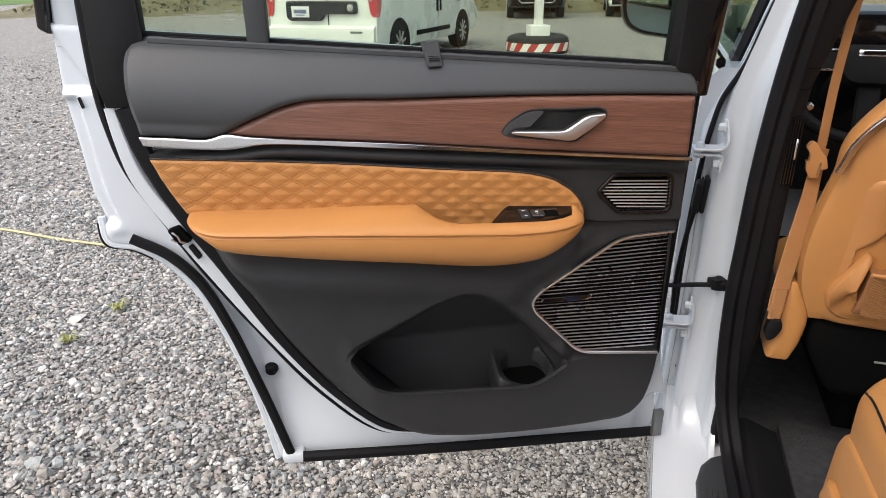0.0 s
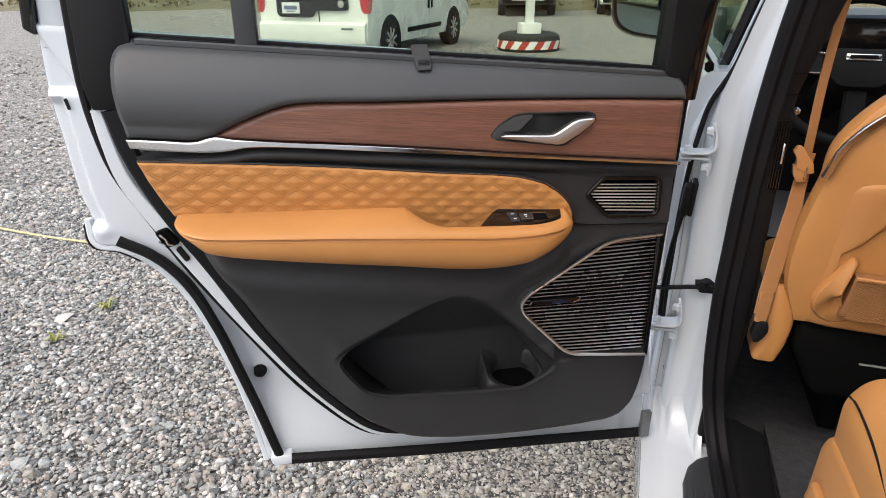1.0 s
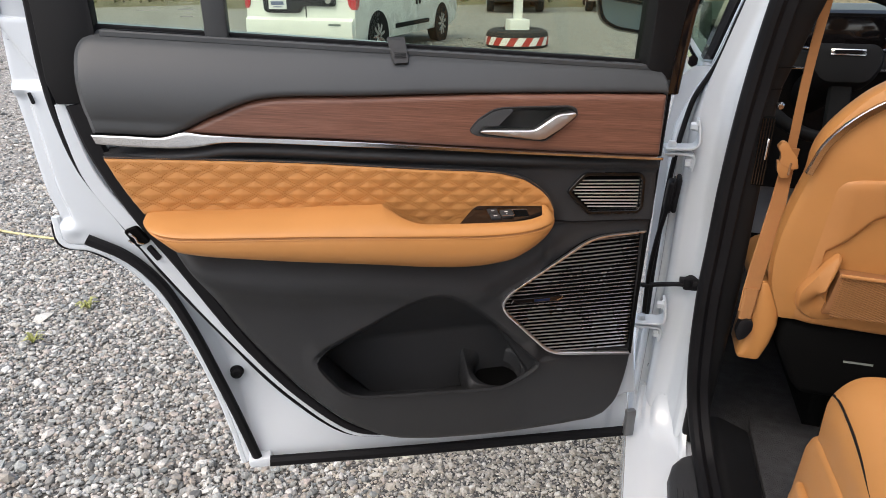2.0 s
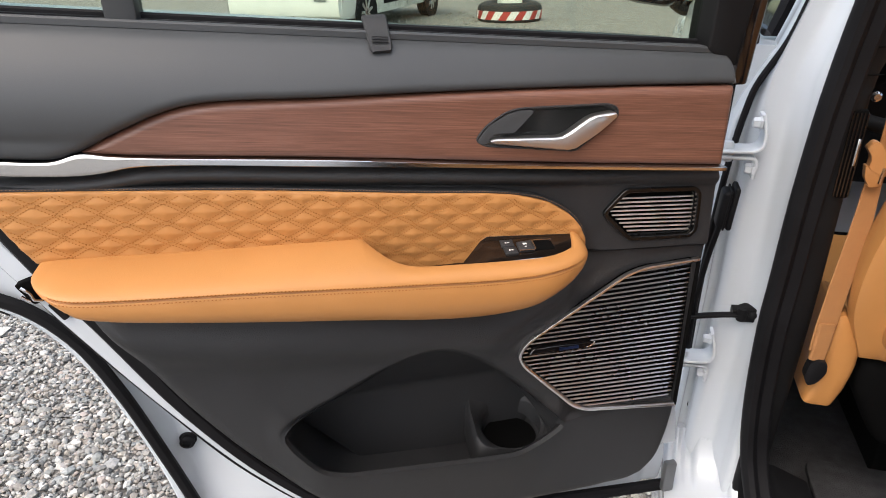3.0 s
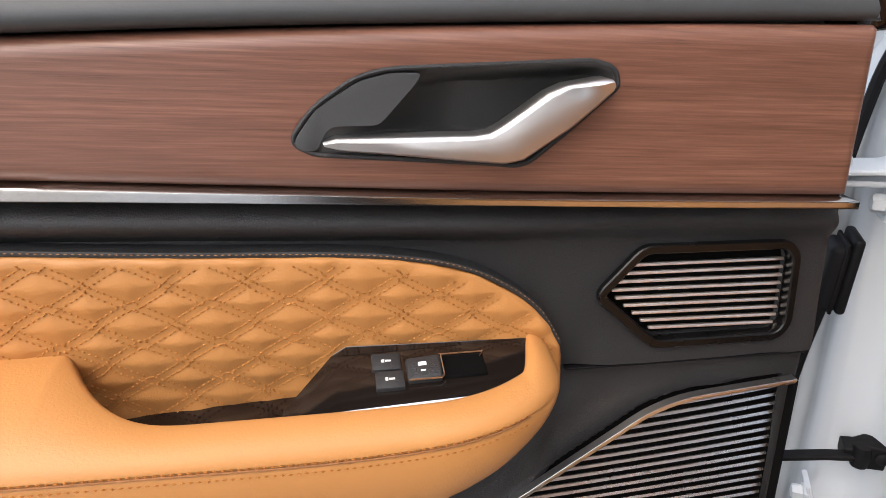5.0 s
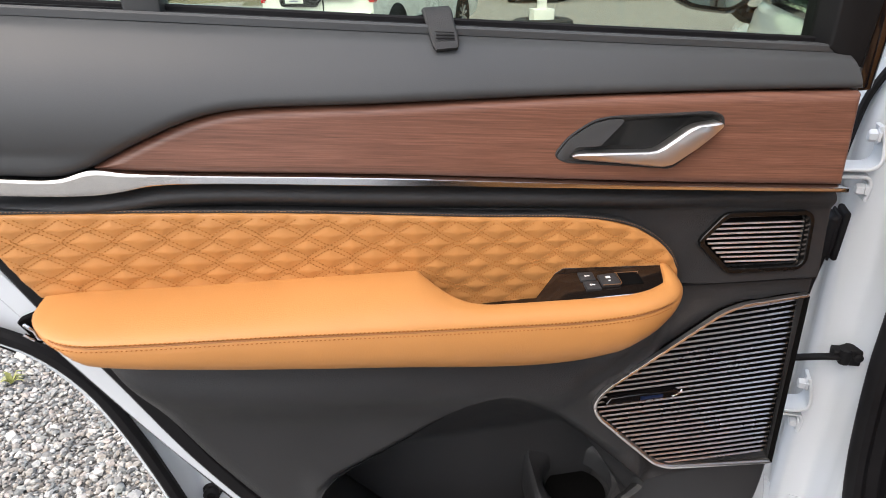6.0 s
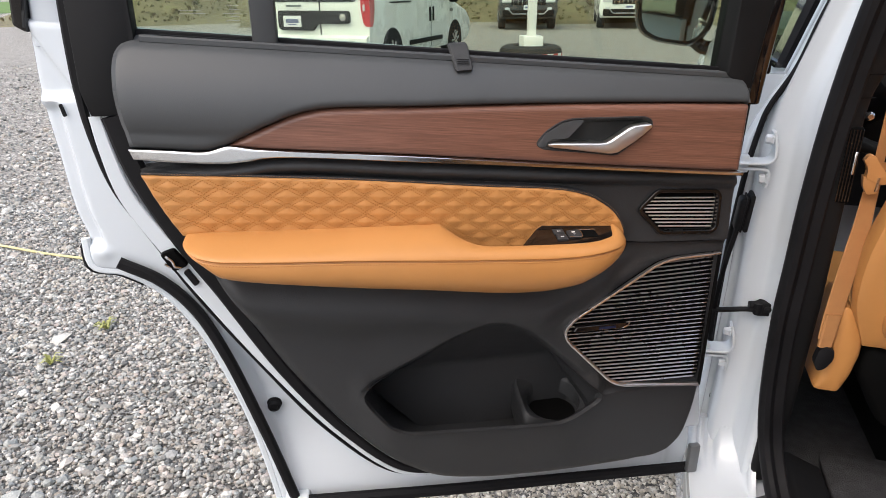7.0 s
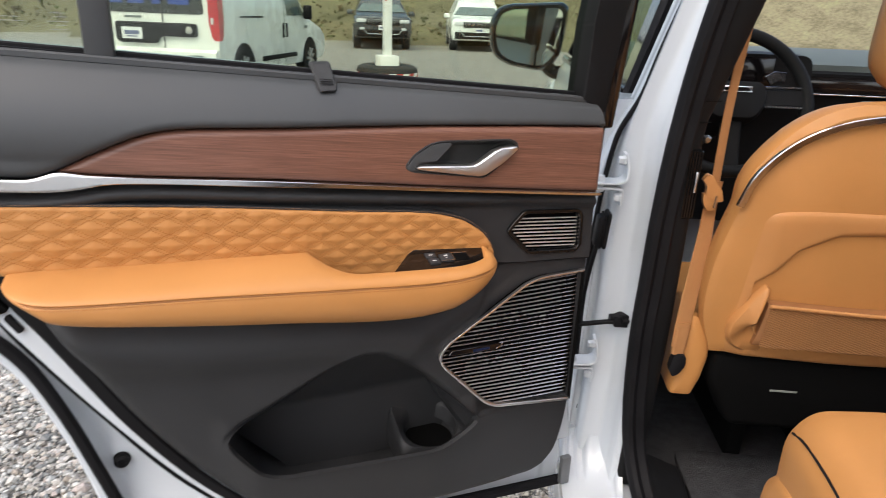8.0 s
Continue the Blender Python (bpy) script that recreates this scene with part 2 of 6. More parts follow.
def fine_gravel_gap_shade():
    """Small crushed stone lying between larger pieces, darkened for the shade of the gaps."""
    m, nt, b = nodes_of("fine_gravel_gap_shade")
    v = coords(nt)
    vo = nt.nodes.new("ShaderNodeTexVoronoi")
    vo.inputs["Scale"].default_value = 125
    nt.links.new(v, vo.inputs["Vector"])
    sep = nt.nodes.new("ShaderNodeSeparateColor")
    nt.links.new(vo.outputs["Color"], sep.inputs[0])
    c1 = ramp(nt, sep.outputs[0], [(0.0, (0.03, 0.028, 0.025)), (0.5, (0.085, 0.080, 0.072)), (0.85, (0.17, 0.158, 0.142)), (1.0, (0.30, 0.28, 0.255))])
    nt.links.new(c1, b.inputs["Base Color"])
    b.inputs["Roughness"].default_value = 0.9
    bump(nt, b, vo.outputs["Distance"], -1.0, 0.006)
    return m


GAP_SHADE_BED = fine_gravel_gap_shade()


def scrub_material():
    m, nt, b = nodes_of("dry_scrub")
    g = nt.nodes.new("ShaderNodeNewGeometry")
    nt.links.new(ramp(nt, g.outputs["Random Per Island"], [(0.0, (0.055, 0.046, 0.022)), (0.3, (0.125, 0.094, 0.052)), (0.5, (0.17, 0.14, 0.07)), (0.7, (0.10, 0.115, 0.042)), (0.85, (0.25, 0.21, 0.13)), (0.95, (0.11, 0.17, 0.05)), (1.0, (0.42, 0.39, 0.31))]), b.inputs["Base Color"])
    b.inputs["Roughness"].default_value = 0.9
    return m


SCRUB = scrub_material()


# ---- mesh helpers ----
def link(name, bm, material, parent=None, smooth=True):
    me = bpy.data.meshes.new(name)
    bmesh.ops.recalc_face_normals(bm, faces=bm.faces)
    bm.to_mesh(me)
    bm.free()
    me.materials.append(material)
    if smooth:
        me.polygons.foreach_set("use_smooth", [True] * len(me.polygons))
        me.set_sharp_from_angle(angle=radians(38))
    ob = new(name, me)
    if parent is not None:
        ob.parent = parent
    return ob


def part(name, bm, material, parent, label=""):
    ob = link(name, bm, material, parent)
    return tagged(ob, label) if label else ob


def thing(name, m, label, category, group="", kind=""):
    ob = new(name)
    ob.matrix_world = m
    ob.empty_display_size = 0.1
    return tagged(ob, label, category, group, kind)


def spline(ctrl, n, closed=False):
    """n points evenly spaced along a smooth curve through the control points."""
    p = np.array(ctrl, float)
    if len(p) == 2:
        return p[0] + (p[1] - p[0]) * np.linspace(0, 1, n)[:, None]
    k = len(p)
    pts = []
    for i in range(k if closed else k - 1):
        a, b = p[i], p[(i + 1) % k]
        pr = p[(i - 1) % k] if closed or i > 0 else a - (b - a)
        nx = p[(i + 2) % k] if closed or i < k - 2 else b + (b - a)
        # centripetal tangents keep corners from overshooting
        d0, d1, d2 = (max(1e-6, np.linalg.norm(q)) ** 0.5 for q in (a - pr, b - a, nx - b))
        m1 = (b - a) + d1 * ((a - pr) / d0 - (b - pr) / (d0 + d1))
        m2 = (b - a) + d1 * ((nx - b) / d2 - (nx - a) / (d1 + d2))
        for t in np.linspace(0, 1, 24, endpoint=False):
            pts.append((2 * t**3 - 3 * t**2 + 1) * a + (t**3 - 2 * t**2 + t) * m1 + (-2 * t**3 + 3 * t**2) * b + (t**3 - t**2) * m2)
    pts.append(p[0] if closed else p[-1])
    pts = np.array(pts)
    s = np.concatenate([[0], np.cumsum(np.linalg.norm(np.diff(pts, axis=0), axis=1))])
    at = np.linspace(0, s[-1], n + 1)[:-1] if closed else np.linspace(0, s[-1], n)
    return np.stack([np.interp(at, s, pts[:, c]) for c in range(p.shape[1])], 1)


def inside(poly, x, y):
    """Signed distance to a polygon, positive inside, for arrays x and y."""
    best = np.full(x.shape, 9.0)
    odd = np.zeros(x.shape, bool)
    for i in range(len(poly)):
        (ax, ay), (bx, by) = poly[i], poly[(i + 1) % len(poly)]
        ex, ey = bx - ax, by - ay
        t = np.clip(((x - ax) * ex + (y - ay) * ey) / max(1e-12, ex * ex + ey * ey), 0, 1)
        best = np.minimum(best, np.hypot(x - ax - t * ex, y - ay - t * ey))
        if ay != by:
            odd ^= ((ay > y) != (by > y)) & (x < (bx - ax) * (y - ay) / (by - ay) + ax)
    return np.where(odd, best, -best)


def step(a, b, x):
    t = np.clip((x - a) / (b - a), 0, 1)
    return t * t * (3 - 2 * t)


def coons(L, R, B, T, n, m, depth, skirt=0.02, roll=0.0, rolled=0.01, sink=None):
    """A panel of n x m cells between four edge curves of (u, z); depth(u, z) gives how far back it lies.
    roll: how far its rim rolls back, over the width rolled. skirt: the depth of its side walls."""
    s, v = np.linspace(0, 1, n + 1), np.linspace(0, 1, m + 1)
    B, T, L, R = spline(B, n + 1), spline(T, n + 1), spline(L, m + 1), spline(R, m + 1)
    S, V = np.meshgrid(s, v)
    P = ((1 - V)[..., None] * B[None] + V[..., None] * T[None] + (1 - S)[..., None] * L[:, None] + S[..., None] * R[:, None]
         - ((1 - S) * (1 - V))[..., None] * B[0] - (S * (1 - V))[..., None] * B[-1] - ((1 - S) * V)[..., None] * T[0] - (S * V)[..., None] * T[-1])
    U, Z = P[..., 0], P[..., 1]
    D = depth(U, Z) + np.zeros_like(U)
    ring = np.concatenate([B, R[1:], T[::-1][1:], L[::-1][1:-1]])
    if roll:
        e = np.maximum(0, inside(ring, U, Z))
        wide = rolled(U, Z) if callable(rolled) else rolled
        q = 1 - np.clip(e / wide, 0, 1)
        D = D + (np.minimum(roll, wide)) * (1 - np.sqrt(np.maximum(0, 1 - q * q)))
    if sink is not None:
        Z = Z - sink(U, Z)
    bm = bmesh.new()
    vs = [[bm.verts.new((U[j, i], D[j, i], Z[j, i])) for i in range(n + 1)] for j in range(m + 1)]
    for j in range(m):
        for i in range(n):
            bm.faces.new((vs[j][i], vs[j][i + 1], vs[j + 1][i + 1], vs[j + 1][i]))
    if skirt:
        rim = vs[0][:] + [r[-1] for r in vs[1:]] + vs[-1][::-1][1:] + [r[0] for r in vs[::-1][1:-1]]
        low = [bm.verts.new((q.co.x, q.co.y + skirt, q.co.z)) for q in rim]
        for i in range(len(rim)):
            k = (i + 1) % len(rim)
            bm.faces.new((rim[i], low[i], low[k], rim[k]))
    bmesh.ops.remove_doubles(bm, verts=bm.verts, dist=1e-6)
    return bm


def prism(poly, d0, d1, bevel=0.0, seg=2, axis="y"):
    """A solid of a polygon of (u, z) between two depths; bevel rounds its edges. axis x: polygon of (y, z); axis z: polygon of (x, y)."""
    bm = bmesh.new()
    put = {"y": lambda a, b, d: (a, d, b), "x": lambda a, b, d: (d, a, b), "z": lambda a, b, d: (a, b, d)}[axis]
    f = [bm.verts.new(put(a, b, d0)) for a, b in poly]
    g = [bm.verts.new(put(a, b, d1)) for a, b in poly]
    bm.faces.new(f)
    bm.faces.new(g[::-1])
    for i in range(len(f)):
        k = (i + 1) % len(f)
        bm.faces.new((f[i], g[i], g[k], f[k]))
    if bevel:
        bmesh.ops.bevel(bm, geom=list(bm.edges), offset=bevel, segments=seg, profile=0.5, affect="EDGES", clamp_overlap=True)
    return bm


def box(c, s, bevel=0.0, seg=2, m=None):
    bm = bmesh.new()
    bmesh.ops.create_cube(bm, size=1, matrix=Matrix.Translation(c) @ Matrix.Diagonal((*s, 1)))
    if bevel:
        bmesh.ops.bevel(bm, geom=list(bm.edges), offset=bevel, segments=seg, profile=0.5, affect="EDGES", clamp_overlap=True)
    if m is not None:
        bm.transform(m)
    return bm


def join(*bms):
    out = bms[0]
    for b in bms[1:]:
        me = bpy.data.meshes.new("tmp")
        b.to_mesh(me)
        b.free()
        out.from_mesh(me)
        bpy.data.meshes.remove(me)
    return out


def sweep(path, section, up=(0, -1, 0), closed=False, caps=True, twist=None):
    """A section of (side, up) points along a path of 3D points."""
    path = [Vector(p) for p in path]
    up = Vector(up)
    bm = bmesh.new()
    rings = []
    for i, p in enumerate(path):
        a = path[i - 1] if i or closed else path[0]
        b = path[(i + 1) % len(path)] if closed or i < len(path) - 1 else path[-1]
        t = (b - a).normalized()
        side = t.cross(up).normalized()
        u2 = side.cross(t).normalized()
        rings.append([bm.verts.new(p + side * x + u2 * y) for x, y in (section(i / (len(path) - 1)) if callable(section) else section)])
    k = len(rings[0])
    for i in range(len(rings) if closed else len(rings) - 1):
        r, q = rings[i], rings[(i + 1) % len(rings)]
        for j in range(k):
            bm.faces.new((r[j], r[(j + 1) % k], q[(j + 1) % k], q[j]))
    if caps and not closed:
        bm.faces.new(rings[0])
        bm.faces.new(rings[-1][::-1])
    return bm


def ring_section(r, n=8, ry=None):
    return [(r * math.cos(2 * math.pi * i / n), (ry or r) * math.sin(2 * math.pi * i / n)) for i in range(n)]


def block_section(w, h, e=0.25):
    """A rectangle w x h with cut corners."""
    c = min(w, h) * e
    return [(-w / 2 + c, -h / 2), (w / 2 - c, -h / 2), (w / 2, -h / 2 + c), (w / 2, h / 2 - c), (w / 2 - c, h / 2), (-w / 2 + c, h / 2), (-w / 2, h / 2 - c), (-w / 2, -h / 2 + c)]


def lathe(profile, n=24, m=None):
    """Turn (radius, height) points about the z axis."""
    bm = bmesh.new()
    rings = [[bm.verts.new((r * math.cos(2 * math.pi * i / n), r * math.sin(2 * math.pi * i / n), h)) for i in range(n)] for r, h in profile]
    for a, b in zip(rings, rings[1:]):
        for i in range(n):
            bm.faces.new((a[i], a[(i + 1) % n], b[(i + 1) % n], b[i]))
    for r, flip in ((rings[0], True), (rings[-1], False)):
        if (profile[0] if flip else profile[-1])[0] > 1e-4:
            bm.faces.new(r[::-1] if flip else r)
    bmesh.ops.remove_doubles(bm, verts=bm.verts, dist=1e-5)
    if m is not None:
        bm.transform(m)
    return bm


def loft(sections, caps=True):
    """Skin between closed loops of equally many 3D points."""
    bm = bmesh.new()
    rings = [[bm.verts.new(p) for p in s] for s in sections]
    k = len(rings[0])
    for a, b in zip(rings, rings[1:]):
        for j in range(k):
            bm.faces.new((a[j], a[(j + 1) % k], b[(j + 1) % k], b[j]))
    if caps:
        bm.faces.new(rings[0][::-1])
        bm.faces.new(rings[-1])
    return bm


def dashes(path, length, gap, r, normal=(0, -1, 0)):
    """Stitches: short beads along a path of 3D points."""
    p = np.array(path, float)
    s = np.concatenate([[0], np.cumsum(np.linalg.norm(np.diff(p, axis=0), axis=1))])
    bm = bmesh.new()
    nrm = Vector(normal)
    at = 0.0
    while at + length < s[-1]:
        a, b = (Vector([np.interp(q, s, p[:, c]) for c in range(3)]) for q in (at, at + length))
        t = (b - a).normalized()
        side = t.cross(nrm).normalized() * r
        up = nrm * r
        mid = (a + b) / 2
        va = [bm.verts.new(q) for q in (a, mid + side, mid - side, b, mid + up * 1.2)]
        for f in ((0, 1, 4), (1, 3, 4), (3, 2, 4), (2, 0, 4)):
            bm.faces.new([va[i] for i in f])
        at += length + gap
    return bm


def rounded(poly, r, n=4):
    """A polygon with its corners rounded."""
    out = []
    k = len(poly)
    for i in range(k):
        a, b, c = (Vector(poly[j % k]) for j in (i - 1, i, i + 1))
        q = min(r, (a - b).length * 0.45, (c - b).length * 0.45)
        p0, p1 = b + (a - b).normalized() * q, b + (c - b).normalized() * q
        for j in range(n + 1):
            t = j / n
            out.append(tuple(p0 * (1 - t) ** 2 + b * 2 * t * (1 - t) + p1 * t * t))
    return out


# ---- the open rear door: x along the door towards its hinges, y into the door, z up ----
DOOR = pose(0, 0.955, 0, 0, 0, 3.15)
door = thing("rear_door", DOOR, "open white car door with black, tan leather and walnut inner trim", "car door")


def at_u(points):
    """z as a smooth function of u through a few points, without overshoot."""
    p = np.array(sorted(points), float)
    h, d = np.diff(p[:, 0]), np.diff(p[:, 1]) / np.diff(p[:, 0])
    m = np.concatenate([[d[0]], [0 if a * b <= 0 else 2 * a * b / (a + b) for a, b in zip(d, d[1:])], [d[-1]]])
    xs, ys = [], []
    for i in range(len(h)):
        t = np.linspace(0, 1, 24, endpoint=False)
        xs.append(p[i, 0] + t * h[i])
        ys.append((2 * t**3 - 3 * t**2 + 1) * p[i, 1] + (t**3 - 2 * t**2 + t) * h[i] * m[i] + (3 * t**2 - 2 * t**3) * p[i + 1, 1] + (t**3 - t**2) * h[i] * m[i + 1])
    xs, ys = np.append(np.concatenate(xs), p[-1, 0]), np.append(np.concatenate(ys), p[-1, 1])
    return lambda u: np.interp(u, xs, ys)


# trim outline
TRIM_L = [(0.085, 0.535), (0.004, 0.615), (-0.079, 0.738), (-0.150, 0.878), (-0.196, 0.962), (-0.233, 1.052)]
TRIM_B = [(0.085, 0.535), (0.14, 0.500), (0.21, 0.483), (0.31, 0.474), (0.43, 0.470), (0.50, 0.472), (0.535, 0.478), (0.562, 0.492)]
TRIM_R = [(0.562, 0.492), (0.583, 0.518), (0.594, 0.555), (0.601, 0.61), (0.601, 0.79), (0.603, 0.90), (0.600, 1.01)]
TRIM_T = [(-0.233, 1.052), (-0.12, 1.066), (-0.07, 1.07), (0.12, 1.055), (0.38, 1.03), (0.598, 1.01)]
chrome_low = at_u([(-0.24, 1.074), (-0.122, 1.063), (-0.099, 1.064), (-0.071, 1.067), (0.117, 1.051), (0.38, 1.026), (0.60, 1.004)])
quilt_high = at_u([(-0.24, 1.053), (-0.125, 1.044), (0.033, 1.030), (0.201, 1.011), (0.327, 0.997), (0.369, 0.984), (0.404, 0.959), (0.425, 0.925)])
arm_low = at_u([(-0.185, 0.965), (-0.162, 0.944), (-0.14, 0.922), (-0.059, 0.904), (0.106, 0.880), (0.283, 0.860), (0.329, 0.864), (0.36, 0.877), (0.385, 0.894), (0.403, 0.911), (0.412, 0.925)])
ridge = at_u([(-0.2, 0.90), (-0.146, 0.885), (-0.083, 0.862), (0.108, 0.837), (0.25, 0.815), (0.325, 0.808), (0.374, 0.820), (0.431, 0.855), (0.488, 0.888), (0.60, 0.892)])
POCKET = rounded([(0.022, 0.688), (0.122, 0.738), (0.196, 0.780), (0.222, 0.790), (0.244, 0.788), (0.277, 0.769), (0.365, 0.686), (0.418, 0.637), (0.388, 0.619), (0.345, 0.600), (0.10, 0.616), (0.070, 0.628)], 0.02, 3)
SPEAKER = [(0.590, 0.876), (0.512, 0.873), (0.487, 0.866), (0.355, 0.782), (0.342, 0.764), (0.349, 0.746), (0.427, 0.664), (0.449, 0.653), (0.592, 0.645)]
VENT = rounded([(0.446, 0.956), (0.473, 0.984), (0.568, 0.978), (0.575, 0.970), (0.577, 0.921), (0.570, 0.913), (0.484, 0.918)], 0.006, 3)


def trim_depth(u, z):
    d = 0.016 + 0.0 * u
    # soft roll under the bright strip
    top = chrome_low(u)
    span_up = np.clip((top - z) / 0.028, 0, 1)
    d = d - (0.0145 - 0.0085 * step(0.36, 0.50, u)) * np.sin(np.pi * span_up) ** (1 + step(0.36, 0.50, u)) * (z > top - 0.028)
    # ledge below the small vent, over the loudspeaker
    d = d + 0.007 * step(0.405, 0.430, u) * (1 - step(0.899, 0.9025, z + 0.055 * (u - 0.5))) * step(0.632, 0.640, z + 0.04 * (u - 0.5))
    # hidden field behind the leather parts
    d = d + 0.025 * step(0.002, 0.008, quilt_high(u) - z) * step(0.004, 0.012, z - arm_low(u)) * (1 - step(0.395, 0.41, u))
    # hollow under the armrest, then a swelling ridge, then a gently receding lower panel
    r = ridge(u)
    near = step(0.0, 0.055, -inside(SPEAKER, u, z))
    d = d + 0.009 * near * np.exp(-(((z - r - 0.045) / 0.028) ** 2)) * (1 - step(0.40, 0.46, u))
    d = d - 0.017 * near * np.exp(-(((z - r + 0.012) / 0.034) ** 2)) * (1 - 0.75 * step(0.36, 0.48, u))
    d = d + 0.012 * step(0.0, 0.32, r - z)
    # the trim turns in towards the upper edge of the pocket
    sd = inside(POCKET, u, z)
    d = d + 0.010 * step(-0.012, 0.0, sd) * step(0.66, 0.72, z)
    # lip of the pocket and the shelf line running to the hinge side
    lipz = at_u([(0.0, 0.70), (0.022, 0.686), (0.064, 0.631), (0.10, 0.617), (0.335, 0.603), (0.385, 0.623), (0.414, 0.637), (0.60, 0.630)])(u)
    d = d - 0.018 * (1 - step(0.0, 0.060, z - lipz)) * (1 - step(0.34, 0.47, u) * 0.6) * step(0.0, 0.07, u) * np.exp(-((np.minimum(0, sd) / 0.09) ** 2))
    # recess that holds the loudspeaker
    d = d + 0.020 * step(0.001, 0.006, inside(SPEAKER, u, z))
    d = d + 0.012 * step(-0.001, 0.004, inside(VENT, u, z))
    return d


def trim_mesh():
    """The trim panel with the opening of its pocket cut out."""
    bm = coons(TRIM_L, TRIM_R, TRIM_B, TRIM_T, 330, 220, trim_depth, 0.035, 0.022, lambda u, z: 0.022 - 0.016 * step(0.50, 0.57, u))
    bm.verts.ensure_lookup_table()
    u, z = np.array([v.co.x for v in bm.verts]), np.array([v.co.z for v in bm.verts])
    sd = inside(POCKET, u, z)
    e = 1e-4
    gu, gz = (inside(POCKET, u + e, z) - sd) / e, (inside(POCKET, u, z + e) - sd) / e
    for i in np.nonzero(np.abs(sd) < 0.0021)[0]:
        v = bm.verts[int(i)]
        v.co.x, v.co.z = v.co.x - sd[i] * gu[i], v.co.z - sd[i] * gz[i]
    faces = list(bm.faces)
    mid = np.array([f.calc_center_median() for f in faces])
    hole = inside(POCKET, mid[:, 0], mid[:, 2]) > 0
    bmesh.ops.delete(bm, geom=[f for f, h in zip(faces, hole) if h], context="FACES")
    return bm


part("trim_panel", trim_mesh(), BLACK_GRAIN, door, "black grained lower door trim with a map pocket")


def pocket_mesh():
    """The hollow of the map pocket: it turns in from its edge, with a floor that drops behind the lip."""
    p = spline(POCKET, 110, closed=True)
    u, z = p[:, 0], p[:, 1]
    front = trim_depth(u, z)
    rings = []
    for k, t, drop in ((1.012, -0.05, 0.0), (1.0, 0.0, 0.0), (0.992, 0.08, 0.15), (0.985, 0.16, 0.8), (0.972, 0.45, 0.95), (0.955, 0.85, 1.0), (0.93, 1.0, 1.0), (0.7, 1.0, 0.9), (0.4, 1.0, 0.8), (0.12, 1.0, 0.8)):
        uk, zk = 0.215 + (u - 0.215) * k, 0.685 + (z - 0.685) * k
        deep = 0.034 + 0.112 * np.clip((0.800 - zk) / 0.13, 0, 1)
        dk = front + (deep - front) * t
        zk = zk - drop * 0.070 * np.clip((0.705 - zk) / 0.085, 0, 1)
        rings.append([(a, b, c) for a, b, c in zip(uk, dk, zk)])
    bm = loft(rings, caps=False)
    bm.verts.ensure_lookup_table()
    bm.faces.new(bm.verts[-len(p):])
    return bm


def pocket_back_mesh():
    """The raised back of the pocket; its slanting edge leaves a deeper well at the latch end."""
    rows = []
    for z in np.linspace(0.540, 0.775, 30):
        u0, d = 0.055 + (0.62 - z) * 0.89, 0.030 + 0.080 * min(1.0, (0.800 - z) / 0.13)
        rows.append([(u0, 0.150, z), (u0, d + 0.010, z), (u0 + 0.003, d + 0.003, z), (u0 + 0.010, d, z)] + [(u0 + 0.010 + (0.425 - u0) * k, d, z) for k in (0.33, 0.66, 1.0)])
    bm = bmesh.new()
    grid = [[bm.verts.new(p) for p in row] for row in rows]
    for a, b in zip(grid, grid[1:]):
        for i in range(len(a) - 1):
            bm.faces.new((a[i], a[i + 1], b[i + 1], b[i]))
    return bm


pocket = part("map_pocket", pocket_mesh(), BLACK_GRAIN, door, "black hollow map pocket")
part("pocket_back", pocket_back_mesh(), BLACK_GRAIN, pocket)
# upper pad under the window
PAD_B = [(-0.233, 1.0865), (-0.19, 1.082), (-0.143, 1.0785), (-0.12, 1.084), (-0.079, 1.1025), (-0.039, 1.1175), (-0.004, 1.124), (0.12, 1.122), (0.29, 1.119), (0.465, 1.113), (0.600, 1.107)]
PAD_T = [(-0.216, 1.215), (-0.15, 1.210), (-0.03, 1.200), (0.178, 1.183), (0.371, 1.168), (0.515, 1.156), (0.575, 1.149)]


def pad_depth(u, z):
    top = 1.215 - 0.083 * (u + 0.216)
    h = np.clip((top - z) / 0.11, 0, 1)
    d = 0.036 * (1 - h) ** 1.25 - 0.016 * np.sin(np.pi * h) ** 0.8 - 0.006 * h + 0.020 * (1 - np.clip(h / 0.16, 0, 1)) ** 2
    return d


part("upper_pad", coons([(-0.233, 1.0865), (-0.238, 1.126), (-0.240, 1.163), (-0.236, 1.195), (-0.216, 1.215)],
                        [(0.600, 1.107), (0.600, 1.128), (0.594, 1.143), (0.575, 1.149)], PAD_B, PAD_T, 120, 40, pad_depth, 0.03, 0.012, 0.010), BLACK_SOFT, door, "black soft upper door pad")
# sill of the window: level strip behind the pad, slot for the sunblind, and the outer seal
part("window_ledge", sweep([(u, 0.0455, 1.2090 - 0.083 * (u + 0.216)) for u in np.linspace(-0.208, 0.572, 30)], block_section(0.031, 0.009, 0.2), up=(0, 0, 1)), BLACK_SOFT, door, "black ledge under the window")
part("sunblind_slot", sweep([(u, 0.0400, 1.2130 - 0.083 * (u + 0.216)) for u in np.linspace(-0.185, 0.515, 30)], block_section(0.0030, 0.0022, 0.3), up=(0, 0, 1)), RUBBER, door, "dark slot of the sunblind")
